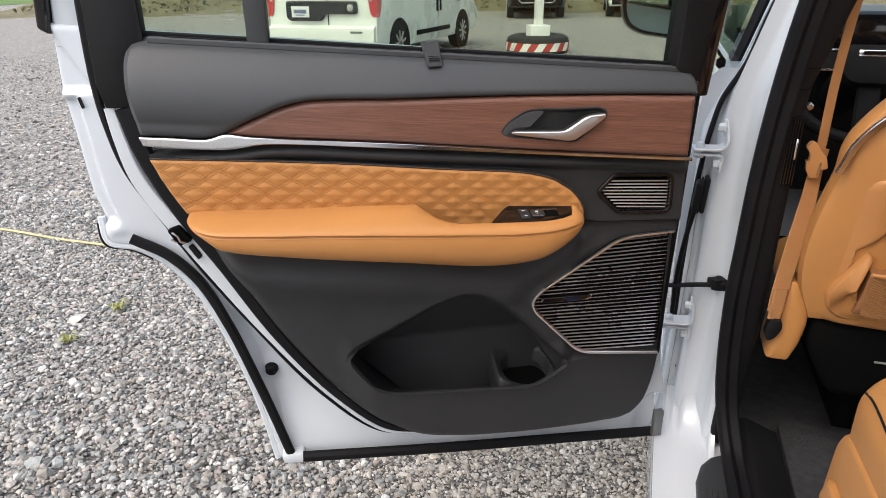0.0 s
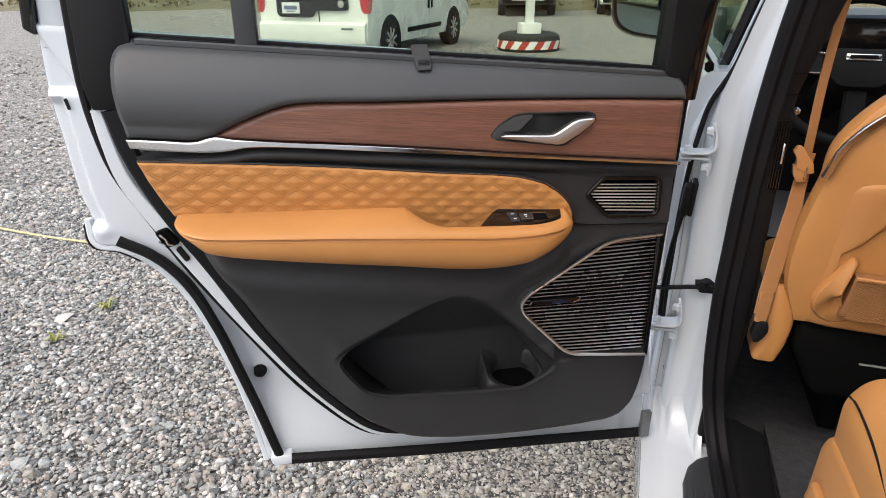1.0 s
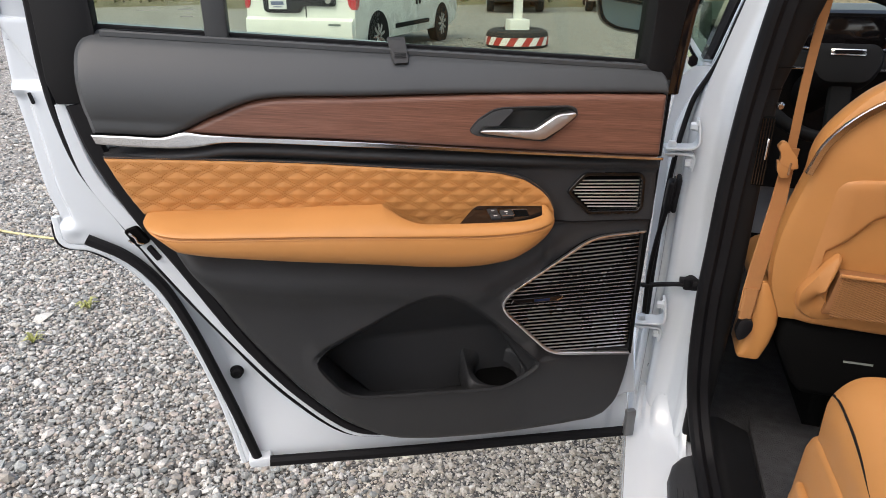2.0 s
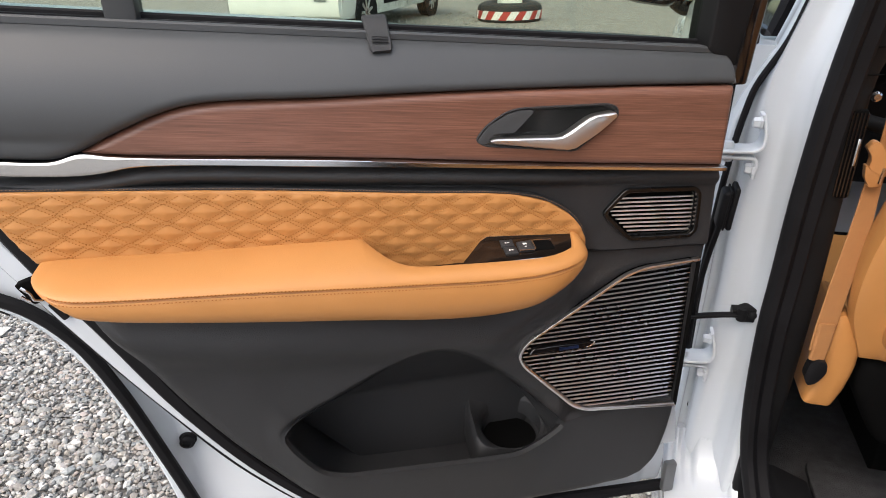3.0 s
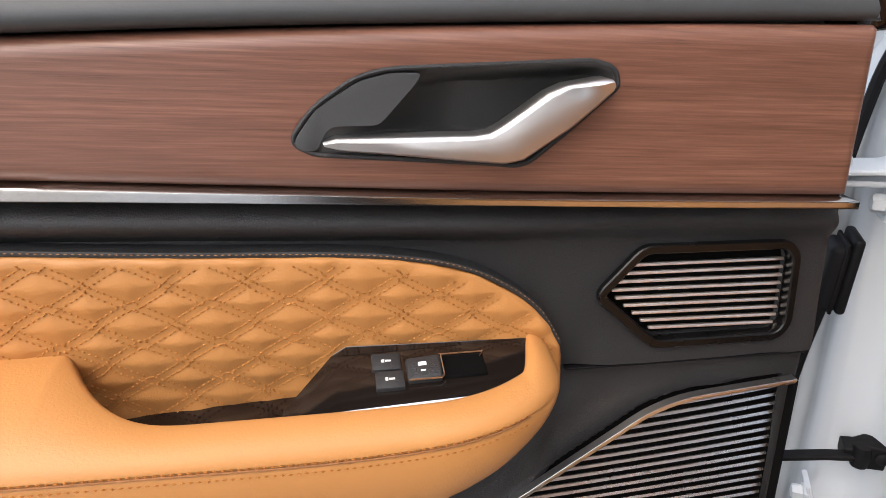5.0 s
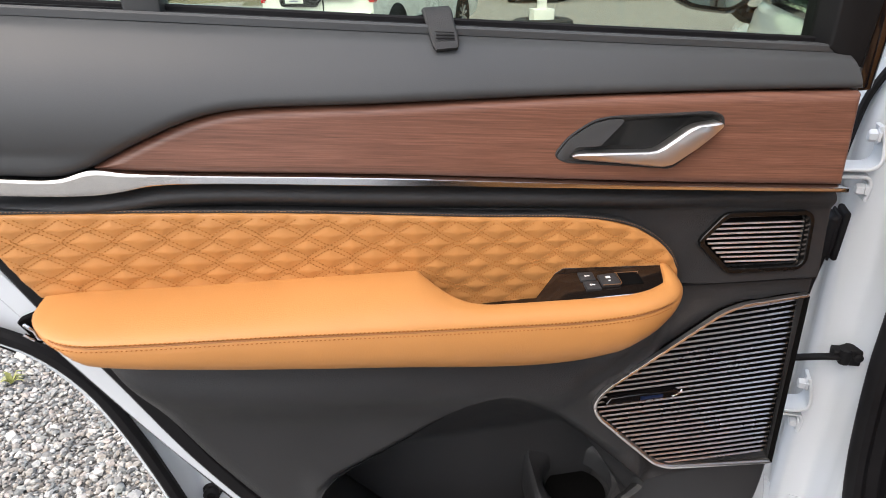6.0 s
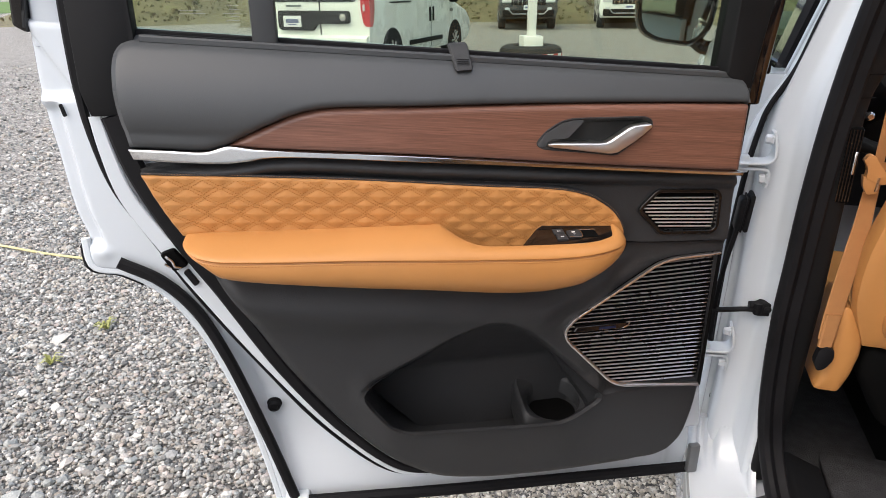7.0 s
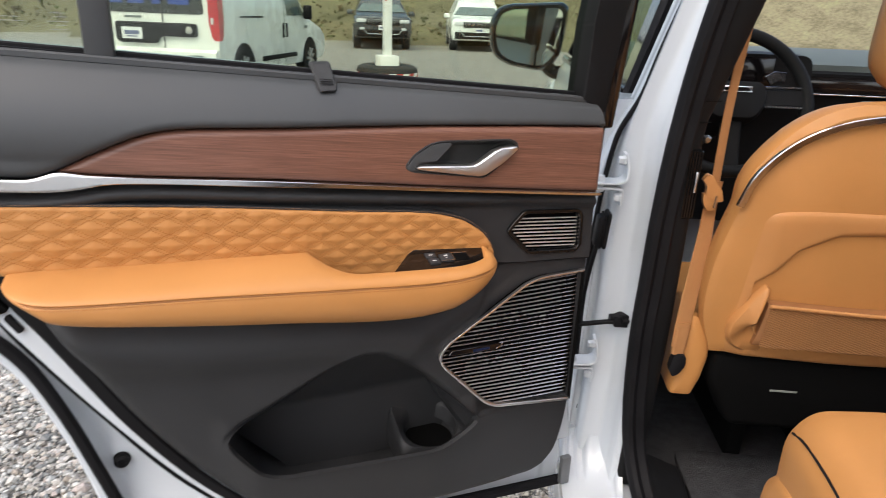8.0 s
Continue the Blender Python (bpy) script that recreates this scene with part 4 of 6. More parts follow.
SH_RING = np.concatenate([spline(SH_B, 40), spline(SH_R, 40)[1:], spline(SH_T, 30)[::-1][1:], spline(SH_L, 60)[::-1][1:-1]])
TRIM_RING = np.concatenate([spline(TRIM_B, 40), spline(TRIM_R, 40)[1:], spline(TRIM_T, 30)[::-1][1:], spline(TRIM_L, 60)[::-1][1:-1]])


def shell_depth(u, z):
    # outer rim lies deeper than the raised field beside the trim
    zc = np.clip(z, 0.487, 1.29)
    run = seal_line[seal_line[:, 0] < 0.10]
    us = np.interp(zc, run[::-1, 1], run[::-1, 0])
    rise = step(-0.012, 0.006, u - us) * step(0.47, 0.50, z)
    d = 0.104 - 0.042 * rise
    # sunken field round the bump stop
    d = d + 0.030 * (1 - rise) * step(0.010, 0.030, inside(SH_RING, u, z)) * (1 - step(0.70, 0.80, z)) * step(0.44, 0.60, z)
    # behind the trim the metal lies far back
    d = d + 0.085 * step(0.006, 0.020, inside(TRIM_RING, u, z))
    d = d + 0.012 * step(0.60, 0.63, u)
    # stepped hem along the rear edge, and a crease under the window moulding
    edge_in = inside(SH_RING, u, z)
    rear = u < -0.2
    d = d + 0.011 * rear * (1 - step(0.017, 0.026, edge_in)) * step(0.922, 0.936, z) * (1 - step(1.116, 1.130, z))
    d = d + 0.010 * rear * (1 - step(-0.005, 0.007, u + 0.350 - 0.5 * (1.21 - z))) * step(1.128, 1.142, z)
    d = d - 0.005 * rear * np.exp(-(((u + 0.322) / 0.014) ** 2 + ((z - 0.916) / 0.010) ** 2))
    return d - 0.006 * np.exp(-(((u + 0.117) / 0.018) ** 2 + ((z - 0.622) / 0.018) ** 2))


part("door_shell", coons(SH_L, SH_R, SH_B, SH_T, 320, 240, shell_depth, 0.045, 0.010, 0.008), WHITE, door, "white painted inner door shell")
rim = spline(SH_L[:9], 90)
part("hem_edge", sweep([(u - 0.002, 0.112, z - 0.002) for u, z in rim], block_section(0.012, 0.010, 0.3)), STEEL_WHITE, door)
part("arch_edge", sweep([(u - 0.0085, 0.116, z - 0.006) for u, z in rim if 0.862 < z < 0.935], block_section(0.006, 0.012, 0.3)), RUBBER, door, "black edge strip")
low_rim = spline([(-0.30, 0.905), (-0.249, 0.872), (-0.209, 0.822), (-0.175, 0.740), (-0.141, 0.623), (-0.118, 0.535), (-0.097, 0.447)], 80)
part("edge_seal", sweep([(u, 0.092, z) for u, z in low_rim], block_section(0.016, 0.014, 0.3)), RUBBER, door, "black rubber edge seal")
part("bottom_seal", sweep([(u, 0.086, z) for u, z in spline([(-0.075, 0.440), (0.20, 0.418), (0.45, 0.403), (0.645, 0.391)], 40)], block_section(0.020, 0.018, 0.3)), RUBBER, door, "black rubber bottom seal")
part("corner_cap", prism(rounded([(-0.114, 0.450), (-0.110, 0.433), (-0.070, 0.431), (-0.072, 0.450)], 0.005, 3), 0.082, 0.105, 0.003, 2), STEEL_WHITE, door)
part("main_seal", sweep([(u - 0.004 + 0.007 * float(step(0.84, 1.0, np.array(z))), 0.062, z) for u, z in seal_line], lambda t: block_section(0.0045 + 0.011 * max(0.0, 1 - t * 2.6), 0.010, 0.3)), RUBBER, door, "black door weatherstrip")
sliver = spline([(-0.281, 1.118), (-0.276, 1.075), (-0.262, 1.012), (-0.214, 0.922), (-0.174, 0.853), (-0.107, 0.742), (-0.017, 0.609), (0.072, 0.514), (0.125, 0.499), (0.18, 0.498)], 100)
part("inner_sliver", sweep([(u + 0.003, 0.047, z) for u, z in sliver], lambda t: block_section(0.008 + 0.016 * math.sin(math.pi * min(1.0, 0.12 + t * 1.05)) ** 0.8, 0.006, 0.3)), WHITE, door, "white painted flange beside the trim")
gap = spline([(-0.262, 1.118), (-0.248, 1.052), (-0.212, 0.962), (-0.164, 0.872), (-0.092, 0.732), (-0.006, 0.606), (0.078, 0.524), (0.135, 0.507), (0.20, 0.500)], 90)
part("trim_gasket", sweep([(u + 0.006, 0.041, z) for u, z in gap], lambda t: block_section(0.027 - 0.017 * t, 0.014 - 0.008 * t, 0.3)), RUBBER, door)
part("inner_corner", prism([(-0.282, 1.30), (-0.286, 1.150), (-0.279, 1.119), (-0.225, 1.119), (-0.215, 1.212), (-0.213, 1.30)], 0.034, 0.060, 0.003, 2), DARK_TRIM, door, "black frame trim beside the window")
part("corner_plate", box((0.646, 0.072, 0.424), (0.020, 0.012, 0.062), 0.002, 2), RIM_GREY, door, "grey lower corner plate")
part("bump_stop", lathe([(0.012, 0), (0.0125, 0.004), (0.010, 0.006), (0.0105, 0.012), (0.006, 0.0145), (0.0055, 0.012), (0.0, 0.012)], 24, Matrix.Translation((-0.117, 0.132, 0.617)) @ pose(0, 0, 0, 90, 0, 0)), RUBBER, door, "black rubber bump stop")
latch = part("door_latch", prism(rounded([(-0.230, 0.934), (-0.212, 0.940), (-0.196, 0.915), (-0.216, 0.908)], 0.003, 2), 0.034, 0.075, 0.002, 1), MATT_BLACK_AND_SHADE, door, "dark metal latch opening")
part("latch_claw", sweep([(-0.222, 0.032, 0.932), (-0.214, 0.030, 0.925), (-0.212, 0.030, 0.917), (-0.205, 0.032, 0.914)], block_section(0.0035, 0.005, 0.3)), CHROME, latch)
part("latch_claw", sweep([(-0.225, 0.0325, 0.921), (-0.217, 0.0325, 0.914)], block_section(0.0025, 0.004, 0.3)), CHROME, latch)
part("latch_slot", prism(rounded([(-0.205, 0.904), (-0.198, 0.908), (-0.186, 0.886), (-0.193, 0.882)], 0.002, 2), 0.038, 0.070, 0.001, 1), RUBBER, door)
part("shell_slot", prism(rounded([(-0.3345, 1.126), (-0.3315, 1.126), (-0.3285, 1.110), (-0.3315, 1.110)], 0.002, 2), 0.098, 0.112, 0.001, 1), RUBBER, door)

# window frame and glass
FR_D0, FR_D1 = 0.036, 0.075
part("frame_rear", prism([(-0.283, 1.215), (-0.221, 1.212), (-0.216, 1.30), (-0.165, 1.60), (-0.205, 1.66), (-0.266, 1.36)], FR_D0, FR_D1, 0.004, 2), DARK_TRIM, door, "black rear window frame")
part("frame_outer", prism([(-0.353, 1.195), (-0.298, 1.195), (-0.288, 1.30), (-0.228, 1.66), (-0.275, 1.67), (-0.340, 1.32)], 0.109, 0.145, 0.006, 2), WHITE, door, "white outer window frame")
part("frame_top", prism([(-0.275, 1.67), (-0.165, 1.595), (0.66, 1.62), (0.66, 1.69), (-0.2, 1.70)], FR_D0, 0.120, 0.006, 2), BLACK_SOFT, door)
part("frame_front", prism([(0.565, 1.145), (0.608, 1.118), (0.622, 1.245), (0.665, 1.66), (0.625, 1.66), (0.571, 1.25)], 0.028, FR_D1, 0.004, 2), DARK_TRIM, door, "black front window frame")
part("frame_front_cover", prism([(0.604, 1.10), (0.628, 1.10), (0.640, 1.245), (0.69, 1.66), (0.655, 1.66), (0.620, 1.245)], 0.030, 0.075, 0.004, 2), GLOSS_BLACK, door, "gloss black frame cover")
part("outer_moulding", prism([(-0.368, 1.222), (-0.352, 1.212), (-0.338, 1.32), (-0.278, 1.66), (-0.292, 1.66), (-0.358, 1.32)], 0.100, 0.140, 0.005, 2), GLOSS_BLACK, door, "black outer window moulding")
part("edge_trim", prism([(0.596, 0.62), (0.600, 0.62), (0.602, 0.90), (0.603, 0.95), (0.607, 1.125), (0.596, 1.125)], 0.026, 0.050, 0.003, 2), BLACK_GRAIN, door)
part("hinge_side_strip", sweep([(0.606 + 0.010 * k, 0.046, 0.66 + 0.47 * k) for k in np.linspace(0, 1, 24)], lambda t: block_section(0.006 + 0.009 * t, 0.012, 0.3)), RUBBER, door, "black strip along the hinge edge")
part("window_divider", prism([(-0.080, 1.195), (-0.050, 1.195), (-0.050, 1.64), (-0.080, 1.64)], 0.034, 0.072, 0.004, 2), BLACK_SOFT, door, "black window divider bar")
glass_q = part("quarter_glass", prism([(-0.23, 1.21), (-0.07, 1.20), (-0.07, 1.62), (-0.18, 1.61), (-0.225, 1.30)], 0.056, 0.060), GLASS, door, "clear quarter window pane")
glass_m = part("door_glass", prism([(-0.06, 1.195), (0.575, 1.15), (0.64, 1.64), (-0.06, 1.63)], 0.056, 0.060), GLASS, door, "clear raised window pane")
for u, z, w in ((-0.150, 1.2385, 0.026), (-0.148, 1.2345, 0.030), (-0.101, 1.2430, 0.016), (-0.099, 1.2390, 0.012), (-0.102, 1.2345, 0.020), (-0.099, 1.2305, 0.010), (-0.102, 1.2260, 0.016)):
    part("etched_mark", box((u, 0.0545, z), (w, 0.0008, 0.0007)), ETCHED, glass_q)
glass_q.visible_shadow = glass_m.visible_shadow = False


# ---- the car: x inwards from its left flank, y forwards, z up, from the hinge line of the rear door ----
CAR = pose(0.72, 1.10, 0, 0, 0, -25)
car = thing("car_body", CAR, "white sport utility car body with open rear doorway", "car")


def lean(z):
    """How far the flank leans inwards above the belt line."""
    return max(0.0, z - 1.10) * 0.26 + max(0.0, 0.75 - z) * -0.03


def inset(z):
    """How far the outer edge of the pillar steps in above the belt line."""
    return 0.045 * float(step(1.0, 1.14, np.array(z))) + 0.03 * max(0.0, z - 1.14)


def pillar(sec, z0, z1, n=40, rake=0.0):
    return loft([[(x + lean(z) + (inset(z) * min(1.0, -x / 0.04) if x < 0 else 0.0), y + rake * max(0.0, z - 1.1), z) for x, y in sec] for z in np.linspace(z0, z1, n)])


# centre pillar: painted jamb with its step, outer cover, inner trim
JAMB = rounded([(-0.045, 0.060), (-0.041, 0.030), (-0.032, 0.027), (-0.030, 0.043), (-0.018, 0.041), (-0.016, 0.020), (-0.008, 0.010), (0.028, 0.006), (0.042, -0.020), (0.048, -0.054), (0.062, -0.058), (0.080, 0.02), (0.030, 0.10), (-0.035, 0.10)], 0.008, 3)
part("pillar_jamb", pillar(JAMB, 0.33, 1.68, rake=-0.10), WHITE, car, "white painted pillar jamb")
part("pillar_trim", pillar(rounded([(0.058, -0.068), (0.080, -0.066), (0.104, -0.056), (0.110, 0.0), (0.070, 0.02), (0.060, -0.03)], 0.010, 3), 0.40, 1.66, rake=-0.10), DARK_TRIM, car, "black inner pillar trim")
STRIP = [(0.115, -0.125, 1.50), (0.072, -0.082, 1.24), (0.056, -0.068, 1.087), (0.048, -0.066, 0.951), (0.045, -0.066, 0.824), (0.043, -0.066, 0.732), (0.050, -0.068, 0.574), (0.062, -0.078, 0.485), (0.076, -0.125, 0.425), (0.083, -0.24, 0.415), (0.086, -0.95, 0.415)]
part("door_seal", sweep(spline(STRIP, 120), ring_section(0.013, 10, 0.016), up=(0, -1, 0.2)), RUBBER, car, "black rubber doorway seal")
part("seal_lip", sweep([(x + 0.018, y - 0.002, z) for x, y, z in spline(STRIP, 120)], block_section(0.022, 0.012, 0.3), up=(0, -1, 0.2)), RUBBER, car)
part("flange_seal", sweep(spline([(0.130, 0.00, 1.52), (0.058, 0.017, 1.291), (0.034, 0.020, 1.214), (0.012, 0.020, 1.137), (-0.018, 0.020, 1.074), (-0.027, 0.018, 1.033), (-0.036, 0.014, 0.97), (-0.042, 0.016, 0.88), (-0.046, 0.016, 0.75), (-0.046, 0.016, 0.62)], 80), block_section(0.009, 0.008, 0.3)), RUBBER, car, "thin black front door seal")
# air outlet on the pillar
outlet = part("air_outlet", box((0.094, -0.057, 1.006), (0.020, 0.014, 0.118), 0.003, 2), MATT_BLACK_AND_SHADE, car, "black pillar air outlet")
for i in range(5):
    part("fin", box((0.086 + i * 0.0042, -0.0640, 1.006), (0.0016, 0.005, 0.112)), GLOSS_BLACK, outlet)
part("outlet_tab", box((0.099, -0.068, 1.012), (0.004, 0.005, 0.036), 0.0015, 2), CHROME, outlet)
for z in (1.143, 1.109):
    part("trim_joint", sweep([(0.080 + lean(z), -0.0715 - 0.10 * max(0.0, z - 1.1), z), (0.106 + lean(z), -0.0605 - 0.10 * max(0.0, z - 1.1), z)], block_section(0.0014, 0.003)), MATT_BLACK_AND_SHADE, car)
part("trim_knob", lathe([(0.0, 0.0), (0.006, 0.0), (0.0065, 0.004), (0.004, 0.008), (0.0, 0.0085)], 14, Matrix.Translation((0.107, -0.058, 1.082)) @ pose(0, 0, 0, 90, 0, 0)), CHROME, car, "bright trim knob")
# sill
part("rocker", loft([[(x, y, z) for x, z in rounded([(-0.055, 0.20), (-0.060, 0.360), (-0.048, 0.383), (0.0, 0.386), (0.075, 0.388), (0.10, 0.380), (0.10, 0.20)], 0.008, 3)] for y in np.linspace(-1.15, 1.05, 24)]), WHITE, car, "white painted door sill")
EDGE = spline([(-0.058, 0.046), (-0.050, 0.031), (-0.044, 0.035), (-0.037, 0.027), (-0.030, 0.031), (-0.021, 0.021), (-0.013, 0.024), (-0.004, 0.009), (0.020, 0.004), (0.034, -0.004), (0.043, -0.022), (0.049, -0.050), (0.058, -0.053)], 50)
rows = []
for i in range(15):
    a = radians(90) * i / 14
    row = [(x, y - 0.08 * (1 - math.cos(a)), 0.455 - 0.068 * math.sin(a)) for x, y in EDGE]
    rows.append(row + [(0.058, 0.07, row[0][2] - 0.03 * math.sin(a)), (-0.058, 0.07, row[0][2] - 0.03 * math.sin(a))])
rows.append([(x, y - (0.9 if k < 50 else 0.0), z) for k, (x, y, z) in enumerate(rows[-1])])
part("pillar_foot", loft(rows), WHITE, car, "white pillar foot running out into the sill")
plate = part("sill_plate", loft([[(x0 + (x - 0.020) * k, y, z) for x, z in rounded([(0.020, 0.384), (0.022, 0.402), (0.030, 0.408), (0.090, 0.412), (0.096, 0.36), (0.030, 0.36)], 0.005, 3)] for k, x0, y in ((0.35, 0.062, -0.117), (0.62, 0.043, -0.128), (0.85, 0.028, -0.150), (1.0, 0.020, -0.185), (1.0, 0.020, -0.60), (1.0, 0.020, -1.05))]), BLACK_GRAIN, car, "black sill plate")
for i in range(4):
    part("rib", box((0.034 + 0.010 * i, -0.62, 0.4105), (0.003, 0.80, 0.002), 0.0008, 1), BLACK_GRAIN, plate)
part("inner_sill_trim", loft([[(x, y, z) for x, z in rounded([(0.085, 0.36), (0.092, 0.405), (0.125, 0.412), (0.19, 0.385), (0.20, 0.36)], 0.008, 3)] for y in (0.02, -0.3, -1.05)]), DARK_TRIM, car, "black inner sill trim")
# Hole in the jamb drawn as a solid disc, its dark in the colour.
part("jamb_hole", lathe([(0.0, 0.0), (0.006, 0.0), (0.0065, -0.001), (0.0065, -0.004), (0.0, -0.004)], 16, Matrix.Translation((-0.024, 0.0400, 0.500)) @ Matrix.Diagonal((0.7, 1.0, 1.4, 1.0)) @ pose(0, 0, 0, 90, 0, 0)), RUBBER, car, "black disc standing for a hole in the jamb")
# hinges and check strap
def hinge(z, dx):
    """Two folded leaves, one over the other, each bolted to the pillar."""
    h = part("hinge", sweep(spline([(dx - 0.058, -0.016, z + 0.004), (dx - 0.030, -0.014, z + 0.005), (dx - 0.010, -0.012, z + 0.007), (dx - 0.003, -0.012, z + 0.014), (dx - 0.003, -0.012, z + 0.036), (dx - 0.008, -0.012, z + 0.056)], 26), lambda t: block_section(0.0045, 0.040 - 0.014 * max(0.0, t - 0.6) / 0.4, 0.3)), STEEL_WHITE, car, "white painted steel hinge")
    part("lower_leaf", sweep(spline([(dx - 0.058, -0.016, z - 0.005), (dx - 0.026, -0.014, z - 0.005), (dx - 0.010, -0.012, z - 0.007), (dx - 0.006, -0.012, z - 0.014), (dx - 0.008, -0.012, z - 0.036)], 22), lambda t: block_section(0.0045, 0.034 - 0.010 * t, 0.3)), STEEL_WHITE, h)
    part("hinge_knuckle", lathe([(0.0, -0.012), (0.007, -0.012), (0.008, -0.010), (0.008, 0.012), (0.006, 0.016), (0.0, 0.016)], 16, Matrix.Translation((dx - 0.046, -0.018, z))), STEEL_WHITE, h)
    for dz in (0.044, -0.022):
        part("bolt", lathe([(0.0, 0.0), (0.0100, 0.0), (0.0100, 0.003), (0.0078, 0.0034), (0.0078, 0.010), (0.0062, 0.012), (0.0, 0.0125)], 6, Matrix.Translation((dx - 0.008, -0.018, z + dz)) @ pose(0, 0, 0, 0, -90, 0)), STEEL_WHITE, h)
    return h


hinge(0.988, 0.0)
hinge(0.634, -0.012)
strap = part("check_strap", sweep([(-0.115, -0.045, 0.728), (-0.06, -0.030, 0.722), (-0.01, -0.016, 0.724), (0.014, -0.012, 0.725)], block_section(0.012, 0.006, 0.3), up=(0, 0, 1)), RUBBER, car, "black door check strap")
part("strap_pin", lathe([(0.0, -0.010), (0.007, -0.010), (0.009, 0.0), (0.007, 0.011), (0.0, 0.011)], 12, Matrix.Translation((0.018, -0.012, 0.726))), RUBBER, strap)
part("strap_end", loft([[(x, y, z) for y, z in rounded([(-0.014, 0.726 - h), (-0.014, 0.726 + h), (0.006, 0.726 + h), (0.006, 0.726 - h)], 0.003, 3)] for x, h in ((0.004, 0.007), (0.014, 0.008), (0.022, 0.013), (0.040, 0.012), (0.044, 0.008))]), RUBBER, strap)
part("strap_pin", lathe([(0.0, 0.0), (0.006, 0.0), (0.006, 0.003), (0.004, 0.0045), (0.0, 0.005)], 14, Matrix.Translation((0.034, -0.0135, 0.728)) @ pose(0, 0, 0, 90, 0, 0)), RUBBER, strap)
boot = part("wiring_boot", box((0, 0, 0), (0.017, 0.034, 0.058), 0.006, 3), RUBBER, car, "black rubber wiring boot")
boot.matrix_local = Matrix.Translation((-0.036, -0.014, 0.903)) @ pose(0, 0, 0, 0, 4, 0)
part("boot_collar", box((0.0095, 0, 0.004), (0.008, 0.039, 0.066), 0.0036, 3), RUBBER, boot)
part("boot_rib", box((0.0025, 0, 0.001), (0.003, 0.037, 0.062), 0.0012, 2), RUBBER, boot)
part("cable", sweep(spline([(-0.040, -0.026, 0.88), (-0.049, -0.026, 0.82), (-0.055, -0.026, 0.74), (-0.054, -0.024, 0.66)], 24), ring_section(0.0045, 8)), RUBBER, car)

# closed front door, seen past the open one
fd = thing("front_door", CAR, "closed white front door of the car", "car door")
part("door_skin", loft([[(x + lean(z), y, z) for y in (0.06, 0.35, 0.75, 1.06)] + [(x + 0.06 + lean(z), y, z) for y in (1.06, 0.75, 0.35, 0.06)] for x, z in ((-0.030, 0.36), (-0.048, 0.50), (-0.058, 0.80), (-0.060, 0.98), (-0.046, 1.10), (-0.030, 1.125))]), WHITE, fd, "white painted outer skin")
part("belt_moulding", sweep([(-0.026, y, 1.133) for y in np.linspace(0.06, 1.05, 8)], block_section(0.016, 0.02, 0.3), up=(0, 0, 1)), GLOSS_BLACK, fd)
part("window_post", loft([[(x + lean(z), y - 0.10 * (z - 1.13), z) for x, y in ((-0.012, 0.115), (-0.012, 0.18), (0.02, 0.18), (0.02, 0.115))] for z in (1.13, 1.3, 1.62)]), GLOSS_BLACK, fd, "gloss black window post")
fg = part("front_glass", loft([[(x + lean(z), y - 0.10 * (z - 1.13), z) for x, y in ((-0.008, 0.12), (-0.008, 1.0 - 0.55 * (z - 1.13)), (-0.004, 1.0 - 0.55 * (z - 1.13)), (-0.004, 0.12))] for z in (1.13, 1.35, 1.62)]), GLASS_SIDE, fd, "clear front door pane")
fg.visible_shadow = False
part("top_frame", sweep([(lean(1.63) - 0.01, 0.02, 1.63), (lean(1.63) - 0.01, 0.35, 1.635), (lean(1.58) - 0.01, 0.62, 1.58), (lean(1.13), 1.06, 1.15)], block_section(0.03, 0.05, 0.3), up=(-1, 0, 0)), GLOSS_BLACK, fd)

# front wing and bonnet
part("front_wing", loft([[(0.9 + (x - 0.9) * k, y, z * q) for x, z in rounded([(-0.055, 0.45), (-0.066, 0.85), (-0.056, 0.96), (-0.025, 1.025), (0.08, 1.06), (0.9, 1.10), (1.72, 1.06), (1.825, 1.025), (1.856, 0.96), (1.866, 0.85), (1.855, 0.45)], 0.03, 3)] for k, q, y in ((1.0, 1.0, 1.075), (1.0, 1.0, 1.5), (0.97, 0.98, 1.95), (0.9, 0.92, 2.2))]), WHITE, car, "white front wing and bonnet")

# door mirror
mir = thing("door_mirror", CAR, "black-backed door mirror with chrome cap", "mirror")
MF = rounded([(-0.262, 1.235), (-0.245, 1.268), (-0.212, 1.282), (-0.058, 1.292), (-0.040, 1.280), (-0.042, 1.235), (-0.052, 1.150), (-0.080, 1.112), (-0.110, 1.100), (-0.200, 1.112), (-0.245, 1.135), (-0.262, 1.18)], 0.02, 3)


def mirror_shell():
    c = Vector((-0.15, 0, 1.195))
    rings = []
    for k, dy in ((1.0, 1.0), (1.07, 1.015), (1.10, 1.05), (1.0, 1.12), (0.7, 1.16), (0.3, 1.175)):
        rings.append([(c.x + (x - c.x) * k, dy, c.z + (z - c.z) * k) for x, z in MF])
    return loft(rings)


part("housing", mirror_shell(), GLOSS_BLACK, mir, "gloss dark housing")
part("mirror_glass", prism([(-0.15 + (x + 0.15) * 0.9, 1.195 + (z - 1.195) * 0.9) for x, z in MF], 0.996, 0.999), MIRROR, mir, "tilted mirror glass")
part("stalk", sweep(spline([(-0.10, 1.06, 1.12), (-0.06, 1.06, 1.09), (-0.02, 1.05, 1.09)], 10), block_section(0.05, 0.04, 0.3), up=(0, 0, 1)), GLOSS_BLACK, mir)

